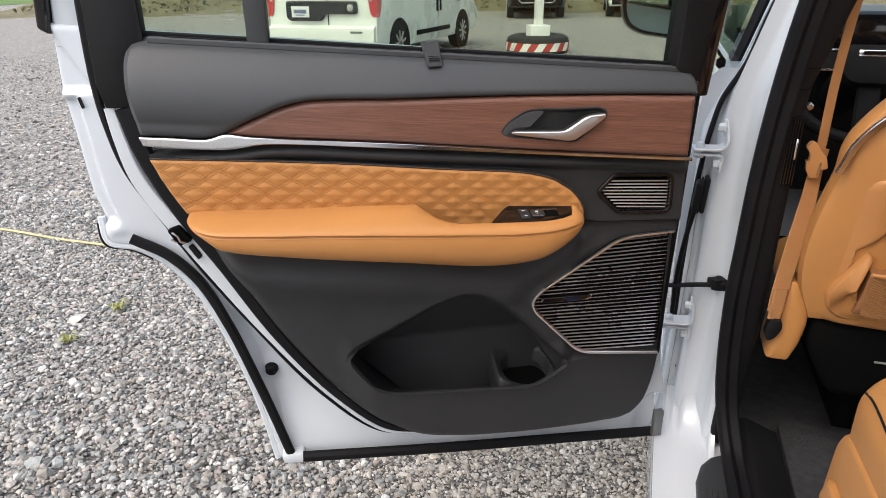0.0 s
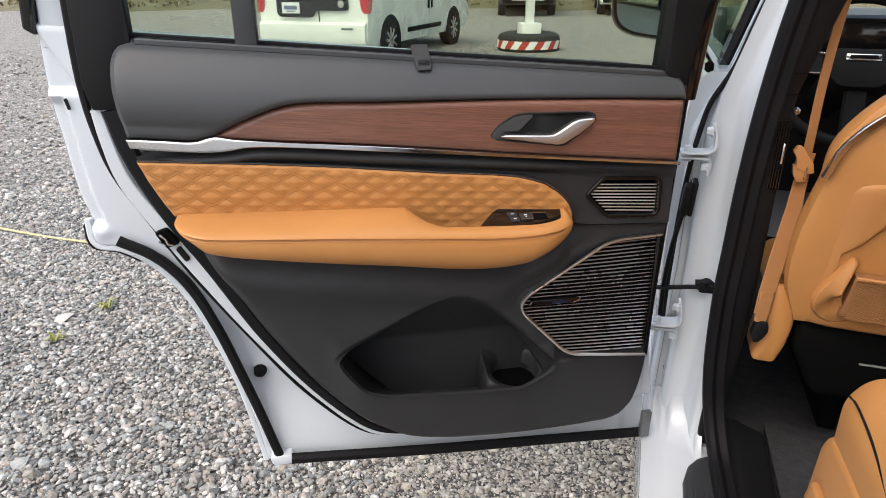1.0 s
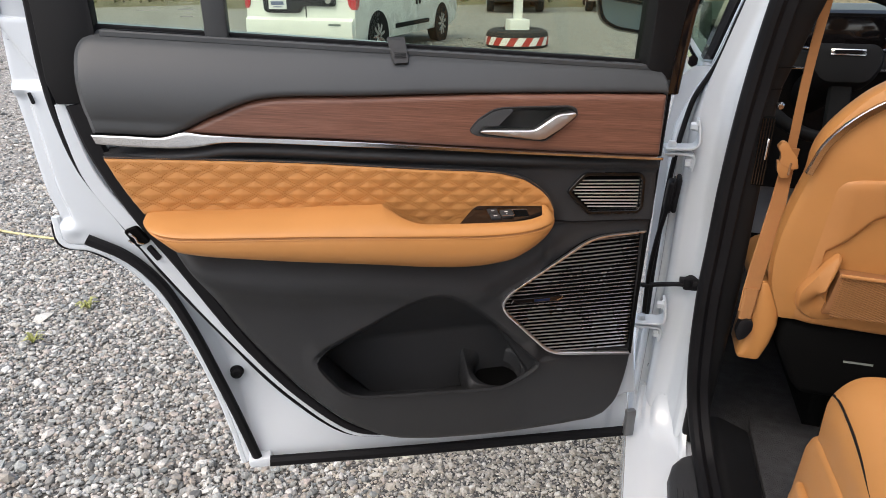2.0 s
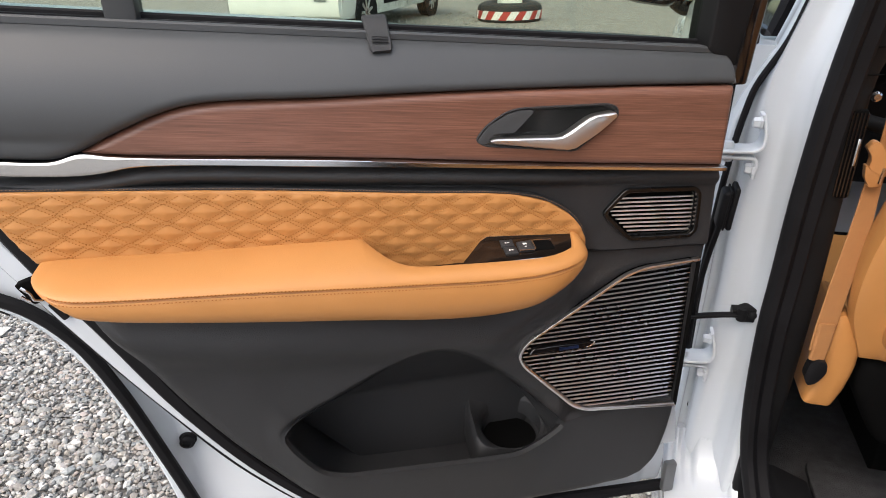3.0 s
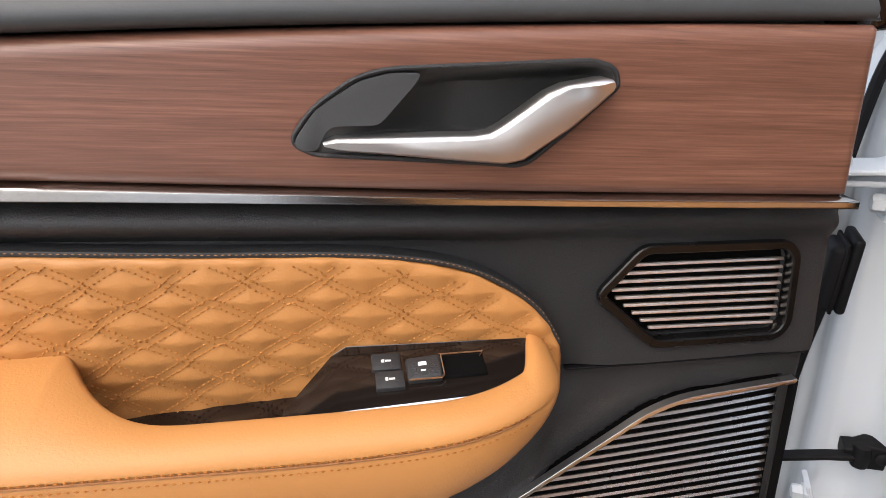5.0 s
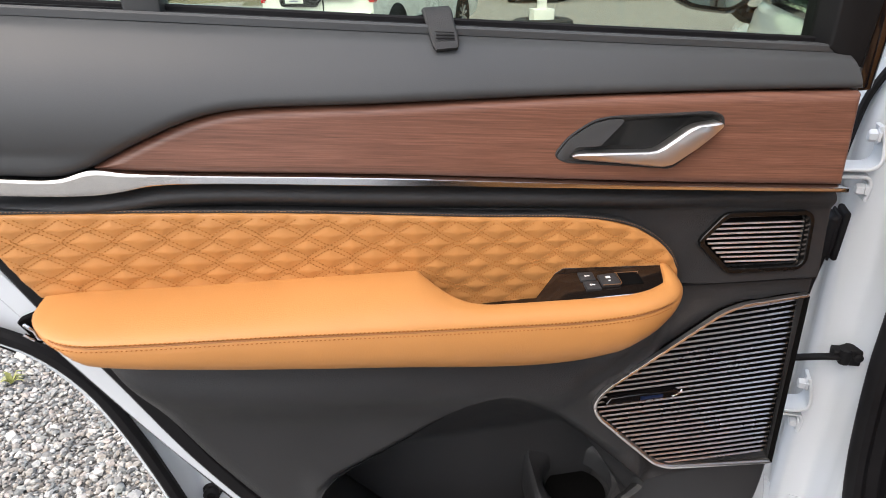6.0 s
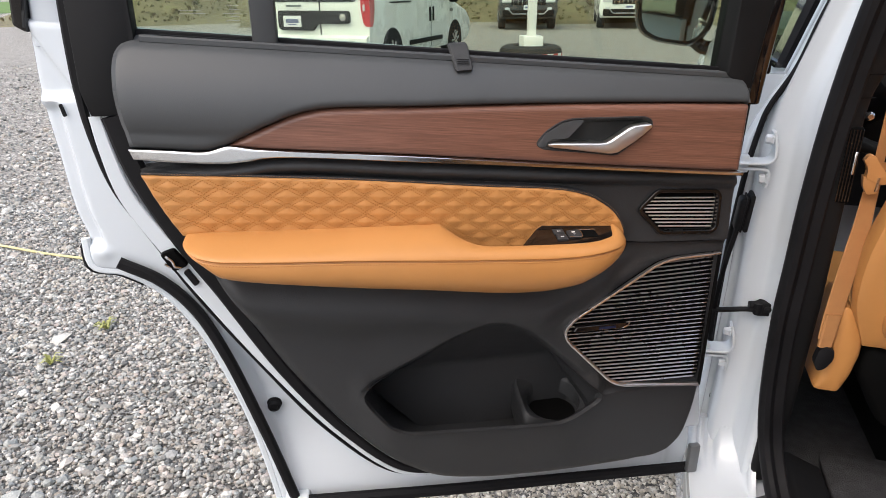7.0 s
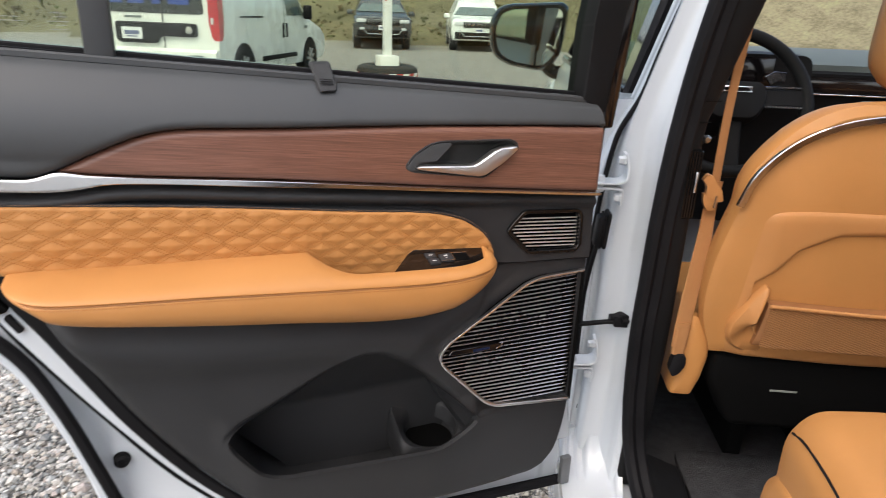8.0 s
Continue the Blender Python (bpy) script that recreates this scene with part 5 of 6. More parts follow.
# rear quarter, roof, floor and far side close the cabin round the doorway
part("quarter_panel", loft([[(lean(z) - 0.03, y, z) for y in (-1.10, -1.6, -2.2, -2.6)] + [(lean(z) + 0.05, y, z) for y in (-2.6, -2.2, -1.6, -1.10)] for z in (0.35, 0.7, 1.1, 1.4, 1.68)]), WHITE, car, "white rear quarter panel")
for name, x0, x1, y0, y1 in (("roof_rear", 0.16, 1.64, -2.6, -1.35), ("roof_header", 0.16, 1.64, 0.36, 0.55), ("roof_rail", 0.16, 0.25, -1.35, 0.36), ("roof_rail", 1.55, 1.64, -1.35, 0.36)):
    part(name, box(((x0 + x1) / 2, (y0 + y1) / 2, 1.71), (x1 - x0, y1 - y0, 0.07), 0.02, 2), WHITE, car)
# Unseen glass roof, added so that daylight reaches the seats.
added_roof = part("added_roof_glass", box((0.9, -0.495, 1.735), (1.32, 1.71, 0.006)), ADDED_ROOF_GLASS, car, "clear roof glass, unseen, added to let daylight in")
added_roof.visible_shadow = False
part("cabin_floor", box((0.93, -0.6, 0.345), (1.70, 3.9, 0.03)), CARPET, car, "black carpet floor")
part("tunnel", box((0.90, -0.3, 0.42), (0.26, 2.6, 0.14), 0.03, 3), CARPET, car)
part("far_side", loft([[(1.80 - lean(z) + o, y, z) for y in (-2.6, 1.0)] + [(1.86 - lean(z) + o, y, z) for y in (1.0, -2.6)] for z, o in ((0.3, 0), (0.7, 0.02), (1.10, 0.0))]), DARK_TRIM, car, "black far door trim")
part("far_arm", box((1.72, -0.5, 0.86), (0.10, 1.6, 0.10), 0.03, 3), TAN, car)
part("tail", box((0.9, -2.6, 0.8), (1.8, 0.06, 0.9), 0.02, 2), DARK_TRIM, car)
for y in (0.0, -1.15):
    part("far_pillar", sweep([(1.82, y, 1.08), (1.66, y, 1.66)], block_section(0.06, 0.10, 0.3), up=(0, 1, 0)), DARK_TRIM, car)
part("floor_mat", prism(rounded([(0.20, -0.40), (0.20, 0.10), (0.62, 0.10), (0.62, -0.40)], 0.03, 3), 0.362, 0.374, 0.003, 2, axis="z"), CARPET, car, "black floor mat")
part("front_bulkhead", box((0.9, 1.12, 0.66), (1.8, 0.06, 0.75), 0.02, 2), DARK_TRIM, car)


# ---- front seat ----
def seat_outline(k=1.0, drop=0.0, cx=0.405):
    half = [(0.232, 0.70), (0.258, 0.77), (0.264, 0.82), (0.263, 0.88), (0.254, 0.94), (0.247, 0.976), (0.246, 0.99), (0.246, 1.02), (0.236, 1.055), (0.190, 1.118), (0.138, 1.150), (0.063, 1.160), (0.0, 1.161)]
    right = [(cx + x * k, z - drop) for x, z in half]
    left = [(cx - x * k, z - drop) for x, z in half[::-1][1:]]
    return right + left


def front_seat(dx):
    seat = thing("front_seat", CAR @ pose(dx, 0, 0), "tan leather front seat with mesh seat-back pocket", "car seat")
    o = spline(seat_outline(), 110)
    rings = []
    for k, y, dz in ((0.93, -0.105, 0.012), (0.985, -0.096, 0.004), (1.0, -0.080, 0.0), (0.97, -0.04, 0.0), (0.87, 0.02, 0.006), (0.78, 0.07, 0.03)):
        rings.append([(0.405 + (x - 0.405) * k, y + 0.16 * (0.93 - z), 0.93 + (z - 0.93) * k) for x, z in o])
    part("backrest", loft(rings), TAN, seat, "tan leather backrest")
    # recessed hard shell panel on the back
    shell = coons([(0.178, 0.705), (0.163, 0.80), (0.162, 0.88), (0.158, 0.962)], [(0.632, 0.705), (0.647, 0.80), (0.648, 0.88), (0.652, 0.962)], [(0.178, 0.705), (0.405, 0.698), (0.632, 0.705)], [(0.158, 0.962), (0.205, 0.980), (0.405, 0.988), (0.605, 0.980), (0.652, 0.962)], 140, 90,
                  lambda u, z: -0.113 + 0.16 * (0.93 - z) + 0.020 * (1 - step(0.0, 0.075, 0.245 - np.abs(u - 0.405))) + 0.030 * step(0.0, 0.030, np.interp(np.abs(u - 0.405), [0.0, 0.085, 0.138, 0.165, 0.19, 0.2], [0.962, 0.955, 0.925, 0.885, 0.86, 0.70]) - z) * step(0.74, 0.84, z), 0.03, 0.008, 0.020)
    part("back_shell", shell, TAN_DARK, seat, "smooth tan seat-back shell")
    part("shoulder_stripe", sweep([(x, -0.110 + 0.16 * (0.93 - z), z) for x, z in spline([(0.156, 0.99), (0.172, 1.042), (0.216, 1.094), (0.272, 1.124), (0.345, 1.139), (0.405, 1.142), (0.465, 1.139), (0.538, 1.124), (0.594, 1.094), (0.638, 1.042), (0.654, 0.99)], 60)],
                                    block_section(0.011, 0.010, 0.15)), DARK_CHROME, seat, "bright metal stripe")
    # pocket; its backing is painted darker for the shade behind the net
    pk = part("seat_pocket", coons([(0.232, 0.728), (0.236, 0.760), (0.240, 0.812)], [(0.578, 0.728), (0.574, 0.760), (0.570, 0.812)], [(0.232, 0.728), (0.405, 0.722), (0.578, 0.728)], [(0.240, 0.812), (0.405, 0.806), (0.570, 0.812)], 40, 12,
              lambda u, z: -0.132 + 0.16 * (0.93 - z) + 0 * u, 0.02, 0.006, 0.01), THREAD_AND_NET_SHADE, seat, "tan mesh pocket, backing darkened for shade")
    net = []
    for k in range(-4, 50):
        # slanting cords of the net, cut off at the pocket's edges
        pts = [(u, 0.724 + k * 0.0042 - 0.36 * (u - 0.242)) for u in np.linspace(0.2405, 0.5695, 48)]
        pts = [(u, z) for u, z in pts if 0.7265 < z < 0.8085]
        if len(pts) > 1:
            net.append(sweep([(u, -0.1348 + 0.16 * (0.93 - z), z) for u, z in (pts[0], pts[-1])], block_section(0.0022, 0.0016), caps=False))
    for k in range(56):
        u = 0.244 + k * 0.0058
        net.append(sweep([(u, -0.1338 + 0.16 * (0.93 - z), z) for z in (0.728, 0.808)], block_section(0.0012, 0.0010), caps=False))
    tagged(part("pocket_net", join(*net), BELT, pk, "woven tan net"), kind="stuff")
    part("pocket_rim", sweep([(u, -0.137 + 0.16 * 0.122, z) for u, z in ((0.238, 0.812), (0.405, 0.806), (0.572, 0.812))], block_section(0.006, 0.005, 0.3)), TAN_DARK, pk)
    pk.location.z = 0.010
    ring = spline([(0.190, 0.768), (0.204, 0.804), (0.222, 0.836), (0.233, 0.849), (0.238, 0.846), (0.235, 0.815), (0.232, 0.785), (0.235, 0.760), (0.246, 0.738), (0.256, 0.728), (0.250, 0.720), (0.222, 0.718), (0.198, 0.734)], 60, closed=True)
    mid = ring.mean(0)
    part("pocket_flap", loft([[(mid[0] + (x - mid[0]) * k, y + 0.16 * (0.93 - z) + 0.005 * (1 - float(step(0.715, 0.760, np.array(z)))), mid[1] + (z - mid[1]) * k) for x, z in ring] for k, y in ((1.04, -0.096), (1.015, -0.110), (0.985, -0.117), (0.91, -0.121), (0.5, -0.124), (0.15, -0.124))]), TAN_DARK, seat, "raised tan side flap")
    part("under_cover", prism([(0.235, 0.545), (0.185, 0.64), (0.185, 0.70), (0.405, 0.700), (0.625, 0.70), (0.625, 0.64), (0.575, 0.545)], -0.060, 0.02, 0.02, 3), MATT_BLACK_AND_SHADE, seat, "black lower seat cover")
    bol = rounded([(0.136, 0.770), (0.150, 0.768), (0.166, 0.748), (0.178, 0.716), (0.179, 0.681), (0.172, 0.640), (0.159, 0.604), (0.120, 0.604), (0.126, 0.66), (0.129, 0.73)], 0.007, 4)
    part("side_bolster", loft([[(0.152 + (x - 0.152) * k, y, 0.685 + (z - 0.685) * q) for x, z in bol] for k, q, y in ((0.30, 0.50, -0.060), (0.70, 0.85, -0.0585), (0.88, 0.965, -0.055), (0.97, 0.992, -0.050), (1.0, 1.0, -0.042), (1.0, 1.0, 0.03), (0.8, 0.95, 0.06))]), TAN, seat, "tan side bolster")
    part("cushion", loft([[(0.405 + (x - 0.405) * k, y, z) for x, z in rounded([(0.20, 0.58), (0.195, 0.61), (0.23, 0.640), (0.58, 0.640), (0.615, 0.61), (0.61, 0.58)], 0.03, 4)] for k, y in ((0.95, 0.10), (1.0, 0.14), (1.0, 0.48), (0.96, 0.55), (0.8, 0.575))]), TAN, seat)
    part("care_label", box((0.320, -0.0615, 0.632), (0.048, 0.001, 0.0038)), ETCHED, seat, "small white fabric tag")
    for rx in (0.33, 0.50):
        part("seat_rail", box((rx, 0.30, 0.42), (0.035, 0.40, 0.12), 0.008, 2), MATT_BLACK_AND_SHADE, seat)
    hr = spline([(0.345, 1.190), (0.340, 1.25), (0.344, 1.33), (0.355, 1.375), (0.425, 1.385), (0.495, 1.375), (0.520, 1.33), (0.524, 1.25), (0.515, 1.190), (0.48, 1.168), (0.425, 1.163), (0.37, 1.168)], 40, closed=True)
    part("headrest", loft([[(0.405 + (x - 0.405) * k, y - 0.055, 1.27 + (z - 1.27) * k) for x, z in hr] for k, y in ((0.80, -0.055), (0.95, -0.045), (1.0, -0.025), (0.97, 0.02), (0.86, 0.05), (0.7, 0.06))]), TAN, seat, "tan leather headrest")
    return seat


front_seat(0.0)
front_seat(0.98)
# seat belt and its buckle tongue
belt = thing("seat_belt", CAR, "tan seat belt hanging beside the pillar", "seat belt")
part("webbing", sweep(spline([(0.172, -0.022, 1.46), (0.160, -0.021, 1.32), (0.152, -0.020, 1.24), (0.146, -0.020, 1.125), (0.146, -0.020, 1.02), (0.146, -0.019, 0.975)], 28), block_section(0.0165, 0.0022, 0.3), up=(0.35, -1, 0)), BELT, belt, "tan woven webbing")
part("lower_webbing", sweep(spline([(0.150, -0.020, 1.005), (0.146, -0.018, 0.965), (0.140, -0.034, 0.90), (0.129, -0.052, 0.825), (0.121, -0.064, 0.755), (0.119, -0.068, 0.712)], 24), lambda t: block_section(0.020 + 0.010 * min(1.0, t * 2.5), 0.0022, 0.3), up=(0.25, -1, 0)), BELT, belt, "tan woven webbing")
part("buckle_tongue", prism(rounded([(0.121, 1.009), (0.128, 1.019), (0.136, 1.017), (0.144, 1.005), (0.155, 0.992), (0.160, 0.974), (0.150, 0.972), (0.140, 0.977), (0.129, 0.982), (0.130, 0.997)], 0.003, 3), -0.036, -0.022, 0.004, 2), TAN_DARK, belt, "tan plastic buckle tongue")
part("tongue_stop", prism(rounded([(0.125, 0.986), (0.134, 0.983), (0.150, 0.972), (0.150, 0.958), (0.136, 0.955), (0.128, 0.968)], 0.003, 3), -0.034, -0.022, 0.003, 2), TAN_DARK, belt)
part("sleeve", sweep([(0.121, -0.066, 0.757), (0.120, -0.068, 0.728), (0.118, -0.069, 0.697)], lambda t: block_section(0.0255 - 0.003 * t, 0.008, 0.3), up=(0.25, -1, 0)), BELT, belt)
part("tongue_bar", sweep([(0.147, -0.036, 0.984), (0.146, -0.036, 0.962)], ring_section(0.0022, 6)), CHROME, belt, "bright buckle bar")
part("anchor", prism(rounded([(0.110, 0.694), (0.119, 0.700), (0.132, 0.697), (0.134, 0.680), (0.124, 0.660), (0.113, 0.654), (0.106, 0.668)], 0.005, 3), -0.078, -0.060, 0.004, 2), RUBBER, belt)


# ---- rear seat ----
def rear_seat():
    seat = thing("rear_seat", CAR, "tan leather rear bench seat with piped edges", "car seat")
    sec = rounded([(0.186, 0.50), (0.177, 0.66), (0.176, 0.748), (0.204, 0.789), (0.30, 0.796), (0.62, 0.785), (0.70, 0.76), (0.70, 0.50)], 0.05, 5)
    part("cushion", loft([[(0.44 + (x - 0.44) * k, y, 0.66 + (z - 0.66) * q) for x, z in sec] for k, q, y in ((0.90, 0.80, -0.352), (0.97, 0.94, -0.36), (1.0, 1.0, -0.385), (1.0, 1.0, -0.45), (1.0, 0.97, -0.70), (1.0, 0.9, -0.95))]), TAN, seat, "tan leather seat cushion")
    part("cushion_piping", sweep([(x, y, z) for x, y, z in spline([(0.1850, -0.372, 0.752), (0.1840, -0.400, 0.760), (0.1840, -0.450, 0.760), (0.1830, -0.50, 0.756), (0.1810, -0.56, 0.746), (0.1780, -0.75, 0.722)], 40)], ring_section(0.0018, 6)), RUBBER, seat, "dark brown piping")
    part("cushion_seam", sweep(spline([(0.300, -0.372, 0.780), (0.296, -0.41, 0.7935), (0.290, -0.50, 0.7915), (0.286, -0.80, 0.7750)], 40), ring_section(0.0016, 6)), THREAD, seat)
    part("side_shield", loft([[(x, -0.6 + (y + 0.6) * k, 0.58 + (z - 0.58) * k) for y, z in rounded([(-0.330, 0.52), (-0.345, 0.66), (-0.375, 0.690), (-0.50, 0.70), (-0.85, 0.70), (-0.85, 0.48), (-0.36, 0.46)], 0.03, 4)] for x, k in ((0.172, 0.90), (0.174, 0.955), (0.179, 0.985), (0.186, 1.0), (0.200, 1.0))]), TAN, seat, "tan plastic side shield")
    part("recline_lever", loft([[(x, -0.49 + (y + 0.49) * k, 0.583 + (z - 0.583) * k) for y, z in rounded([(-0.36, 0.56), (-0.38, 0.61), (-0.60, 0.62), (-0.62, 0.58), (-0.42, 0.545)], 0.015, 4)] for x, k in ((0.162, 0.85), (0.164, 0.95), (0.168, 1.0), (0.176, 1.0))]), TAN, seat)
    part("seat_base", box((0.44, -0.65, 0.44), (0.46, 0.5, 0.16), 0.02, 2), RUBBER, seat)
    part("backrest", loft([[(0.44 + (x - 0.44) * k, y - 0.28 * (z - 0.75), z) for x, z in rounded([(0.18, 0.72), (0.17, 1.0), (0.22, 1.22), (0.66, 1.22), (0.71, 1.0), (0.70, 0.72)], 0.05, 5)] for k, y in ((0.90, -0.86), (1.0, -0.89), (1.0, -1.00), (0.92, -1.04))]), TAN, seat, "tan leather backrest")
    part("headrest", loft([[(0.44 + (x - 0.44) * k, y, z) for x, z in rounded([(0.31, 1.24), (0.31, 1.40), (0.57, 1.40), (0.57, 1.24)], 0.04, 5)] for k, y in ((0.85, -1.02), (1.0, -1.04), (1.0, -1.11), (0.85, -1.13))]), TAN, seat)
    return seat


bench = rear_seat()
copy_thing(bench, CAR @ pose(0.72, 0, 0))

# ---- dashboard and steering wheel ----
dash = thing("dashboard", CAR, "dark dashboard with grey top and metal trim lines", "dashboard")
part("dash_top", loft([[(x, y, z) for y, z in ((0.78, 1.160), (0.86, 1.200), (1.20, 1.190), (1.20, 1.05), (0.80, 1.05))] for x in (0.06, 0.5, 1.0, 1.74)]), DASH_GREY, dash, "grey soft dash top")
part("dash_face", loft([[(x, y, z) for y, z in ((0.765, 1.138), (0.80, 1.150), (0.86, 1.10), (0.92, 0.70), (0.86, 0.68), (0.80, 0.95))] for x in (0.06, 0.5, 1.0, 1.74)]), DARK_TRIM, dash, "dark dash face")
side_vent = part("side_vent", box((0.303, 0.752, 1.068), (0.046, 0.010, 0.058), 0.004, 2), GLOSS_BLACK, dash, "black side air vent")
for z in (1.088, 1.068, 1.046):
    part("vent_bar", box((0.303, 0.744, z), (0.038, 0.006, 0.006), 0.002, 2), CHROME, side_vent)
part("gauge_screen", box((0.385, 0.698, 1.135), (0.20, 0.006, 0.085), 0.004, 2), GLOSS_BLACK, dash, "dark instrument screen")
part("vent_band", box((0.95, 0.768, 1.108), (0.78, 0.02, 0.045), 0.005, 2), GLOSS_BLACK, dash, "gloss black vent band")
part("bright_line", box((0.95, 0.756, 1.084), (0.80, 0.008, 0.004), 0.001, 1), CHROME, dash)
part("centre_screen", box((0.90, 0.752, 1.03), (0.30, 0.012, 0.085), 0.006, 2), DASH_GREY, dash, "unlit grey screen")
part("instrument_hood", loft([[(0.42 + x * k, y, 1.10 + z * k) for x, z in rounded([(-0.17, -0.03), (-0.16, 0.085), (0.16, 0.085), (0.17, -0.03)], 0.03, 4)] for k, y in ((1.0, 0.70), (1.02, 0.72), (1.02, 0.86))]), DARK_TRIM, dash)
WHEEL = Matrix.Translation((0.345, 0.57, 1.075)) @ pose(0, 0, 0, 66, 0, 0)
sw = thing("steering_wheel", CAR @ WHEEL, "black leather steering wheel with metal accents", "steering wheel")
part("rim", sweep([(0.185 * math.cos(a), 0.178 * math.sin(a), 0) for a in np.linspace(0, 2 * math.pi, 64, endpoint=False)], ring_section(0.016, 12), up=(0, 0, 1), closed=True), DARK_TRIM, sw, "black leather rim")
hub = part("hub", loft([[(x * k, y * k, z) for x, y in rounded([(-0.075, 0.045), (0.075, 0.045), (0.085, 0.0), (0.055, -0.055), (-0.055, -0.055), (-0.085, 0.0)], 0.025, 4)] for k, z in ((1.0, -0.02), (1.0, 0.018), (0.9, 0.034), (0.6, 0.040))]), DARK_TRIM, sw, "grey padded hub")
part("hub_badge", box((0.0, 0.018, 0.042), (0.075, 0.016, 0.004), 0.003, 2), CHROME, hub, "bright badge plate")
part("badge_mark", box((0.0, 0.018, 0.0445), (0.058, 0.009, 0.002), 0.001, 1), GLOSS_BLACK, hub)
for s in (-1, 1):
    part("spoke", sweep([(s * 0.07, 0.005, 0.012), (s * 0.12, 0.010, 0.006), (s * 0.178, 0.012, 0.0)], block_section(0.045, 0.016, 0.3), up=(0, 0, 1)), DARK_TRIM, sw)
    part("spoke_accent", sweep([(s * 0.075, 0.032, 0.020), (s * 0.125, 0.035, 0.014), (s * 0.17, 0.038, 0.008)], block_section(0.006, 0.005, 0.3), up=(0, 0, 1)), CHROME, sw)
    part("spoke_accent", sweep([(s * 0.075, -0.016, 0.020), (s * 0.125, -0.014, 0.014), (s * 0.17, -0.012, 0.008)], block_section(0.006, 0.005, 0.3), up=(0, 0, 1)), CHROME, sw)
for s in (-1, 1):
    part("shift_paddle", sweep([(s * 0.095, 0.060, -0.012), (s * 0.118, 0.075, -0.016), (s * 0.140, 0.072, -0.018)], block_section(0.026, 0.004, 0.3), up=(0, 0, 1)), DARK_CHROME, sw, "silver paddle")
part("lower_spoke", sweep([(0, -0.05, 0.01), (0, -0.12, 0.0), (0, -0.176, 0.0)], block_section(0.05, 0.016, 0.3), up=(0, 0, 1)), DARK_TRIM, sw)
part("column", lathe([(0.05, -0.30), (0.055, -0.05), (0.06, -0.02)], 16), DARK_TRIM, sw)


# ---- outdoors ----
def ground_height(x, y):
    """Level lot; a rough bank rises behind the parked cars."""
    return 3.6 * step(25.5, 36.0, y + 0.10 * x + 0.9 * np.maximum(0, x - 11.5)) * step(-14.0, -3.0, x + 0.1 * y)


def ground():
    xs = np.concatenate([np.linspace(-900, -60, 12), np.linspace(-50, 60, 111), np.linspace(70, 900, 12)])
    ys = np.concatenate([np.linspace(-900, -30, 10), np.linspace(-20, 60, 81), np.linspace(70, 1500, 16)])
    X, Y = np.meshgrid(xs, ys)
    Z = ground_height(X, Y)
    rough = np.array([[noise.noise(Vector((x * 0.6, y * 0.6, 0))) for x in xs] for y in ys])
    Z = Z + rough * 0.35 * np.clip(Z, 0, 1)
    n, m = len(xs), len(ys)
    me = bpy.data.meshes.new("ground")
    faces = [(j * n + i, j * n + i + 1, (j + 1) * n + i + 1, (j + 1) * n + i) for j in range(m - 1) for i in range(n - 1)]
    me.from_pydata(np.stack([X.ravel(), Y.ravel(), Z.ravel()], 1).tolist(), [], faces)
    me.materials.append(GRAVEL)
    me.materials.append(BANK)
    cz = Z.ravel()
    me.polygons.foreach_set("material_index", [1 if max(cz[k] for k in f) > 0.12 else 0 for f in faces])
    me.polygons.foreach_set("use_smooth", [True] * len(faces))
    return tagged(new("ground", me), "grey gravel lot rising into a dry weedy bank", "ground", kind="structure")


ground()


def ribbon(name, material, path, width, z, label, category):
    bm = bmesh.new()
    pts = [Vector((x, y, 0)) for x, y in path]
    rows = []
    for i, p in enumerate(pts):
        t = (pts[min(i + 1, len(pts) - 1)] - pts[max(i - 1, 0)]).normalized()
        s = Vector((-t.y, t.x, 0)) * width / 2
        rows.append((bm.verts.new(p + s + Vector((0, 0, z))), bm.verts.new(p - s + Vector((0, 0, z)))))
    for (a, b), (c, d) in zip(rows, rows[1:]):
        bm.faces.new((a, b, d, c))
    return tagged(link(name, bm, material, smooth=False), label, category, kind="structure")


ribbon("road", ASPHALT, [(-70, 6), (-32, 16), (-18, 23), (-14.8, 34), (-18, 60), (-25, 110)], 6.0, 0.012, "worn pale grey road past the lot", "road")
ribbon("lawn", LAWN, [(-95, 24), (-50, 31), (-32, 42), (-30, 62), (-38, 110)], 21.0, 0.020, "bright green roadside grass", "grass")


# Dark sheet under the stones carries the shade of their gaps.
bed = bmesh.new()
bed.faces.new([bed.verts.new((x, y, 0.003)) for x, y in ((-0.73, 0.72), (0.95, 0.72), (0.95, 1.80), (-0.17, 1.80), (-0.58, 4.4), (-2.7, 4.4), (-2.7, 3.87))])
tagged(link("gravel_bed", bed, GAP_SHADE_BED, smooth=False), "fine grey gravel darkened for the shade between larger stones", "ground", kind="structure")


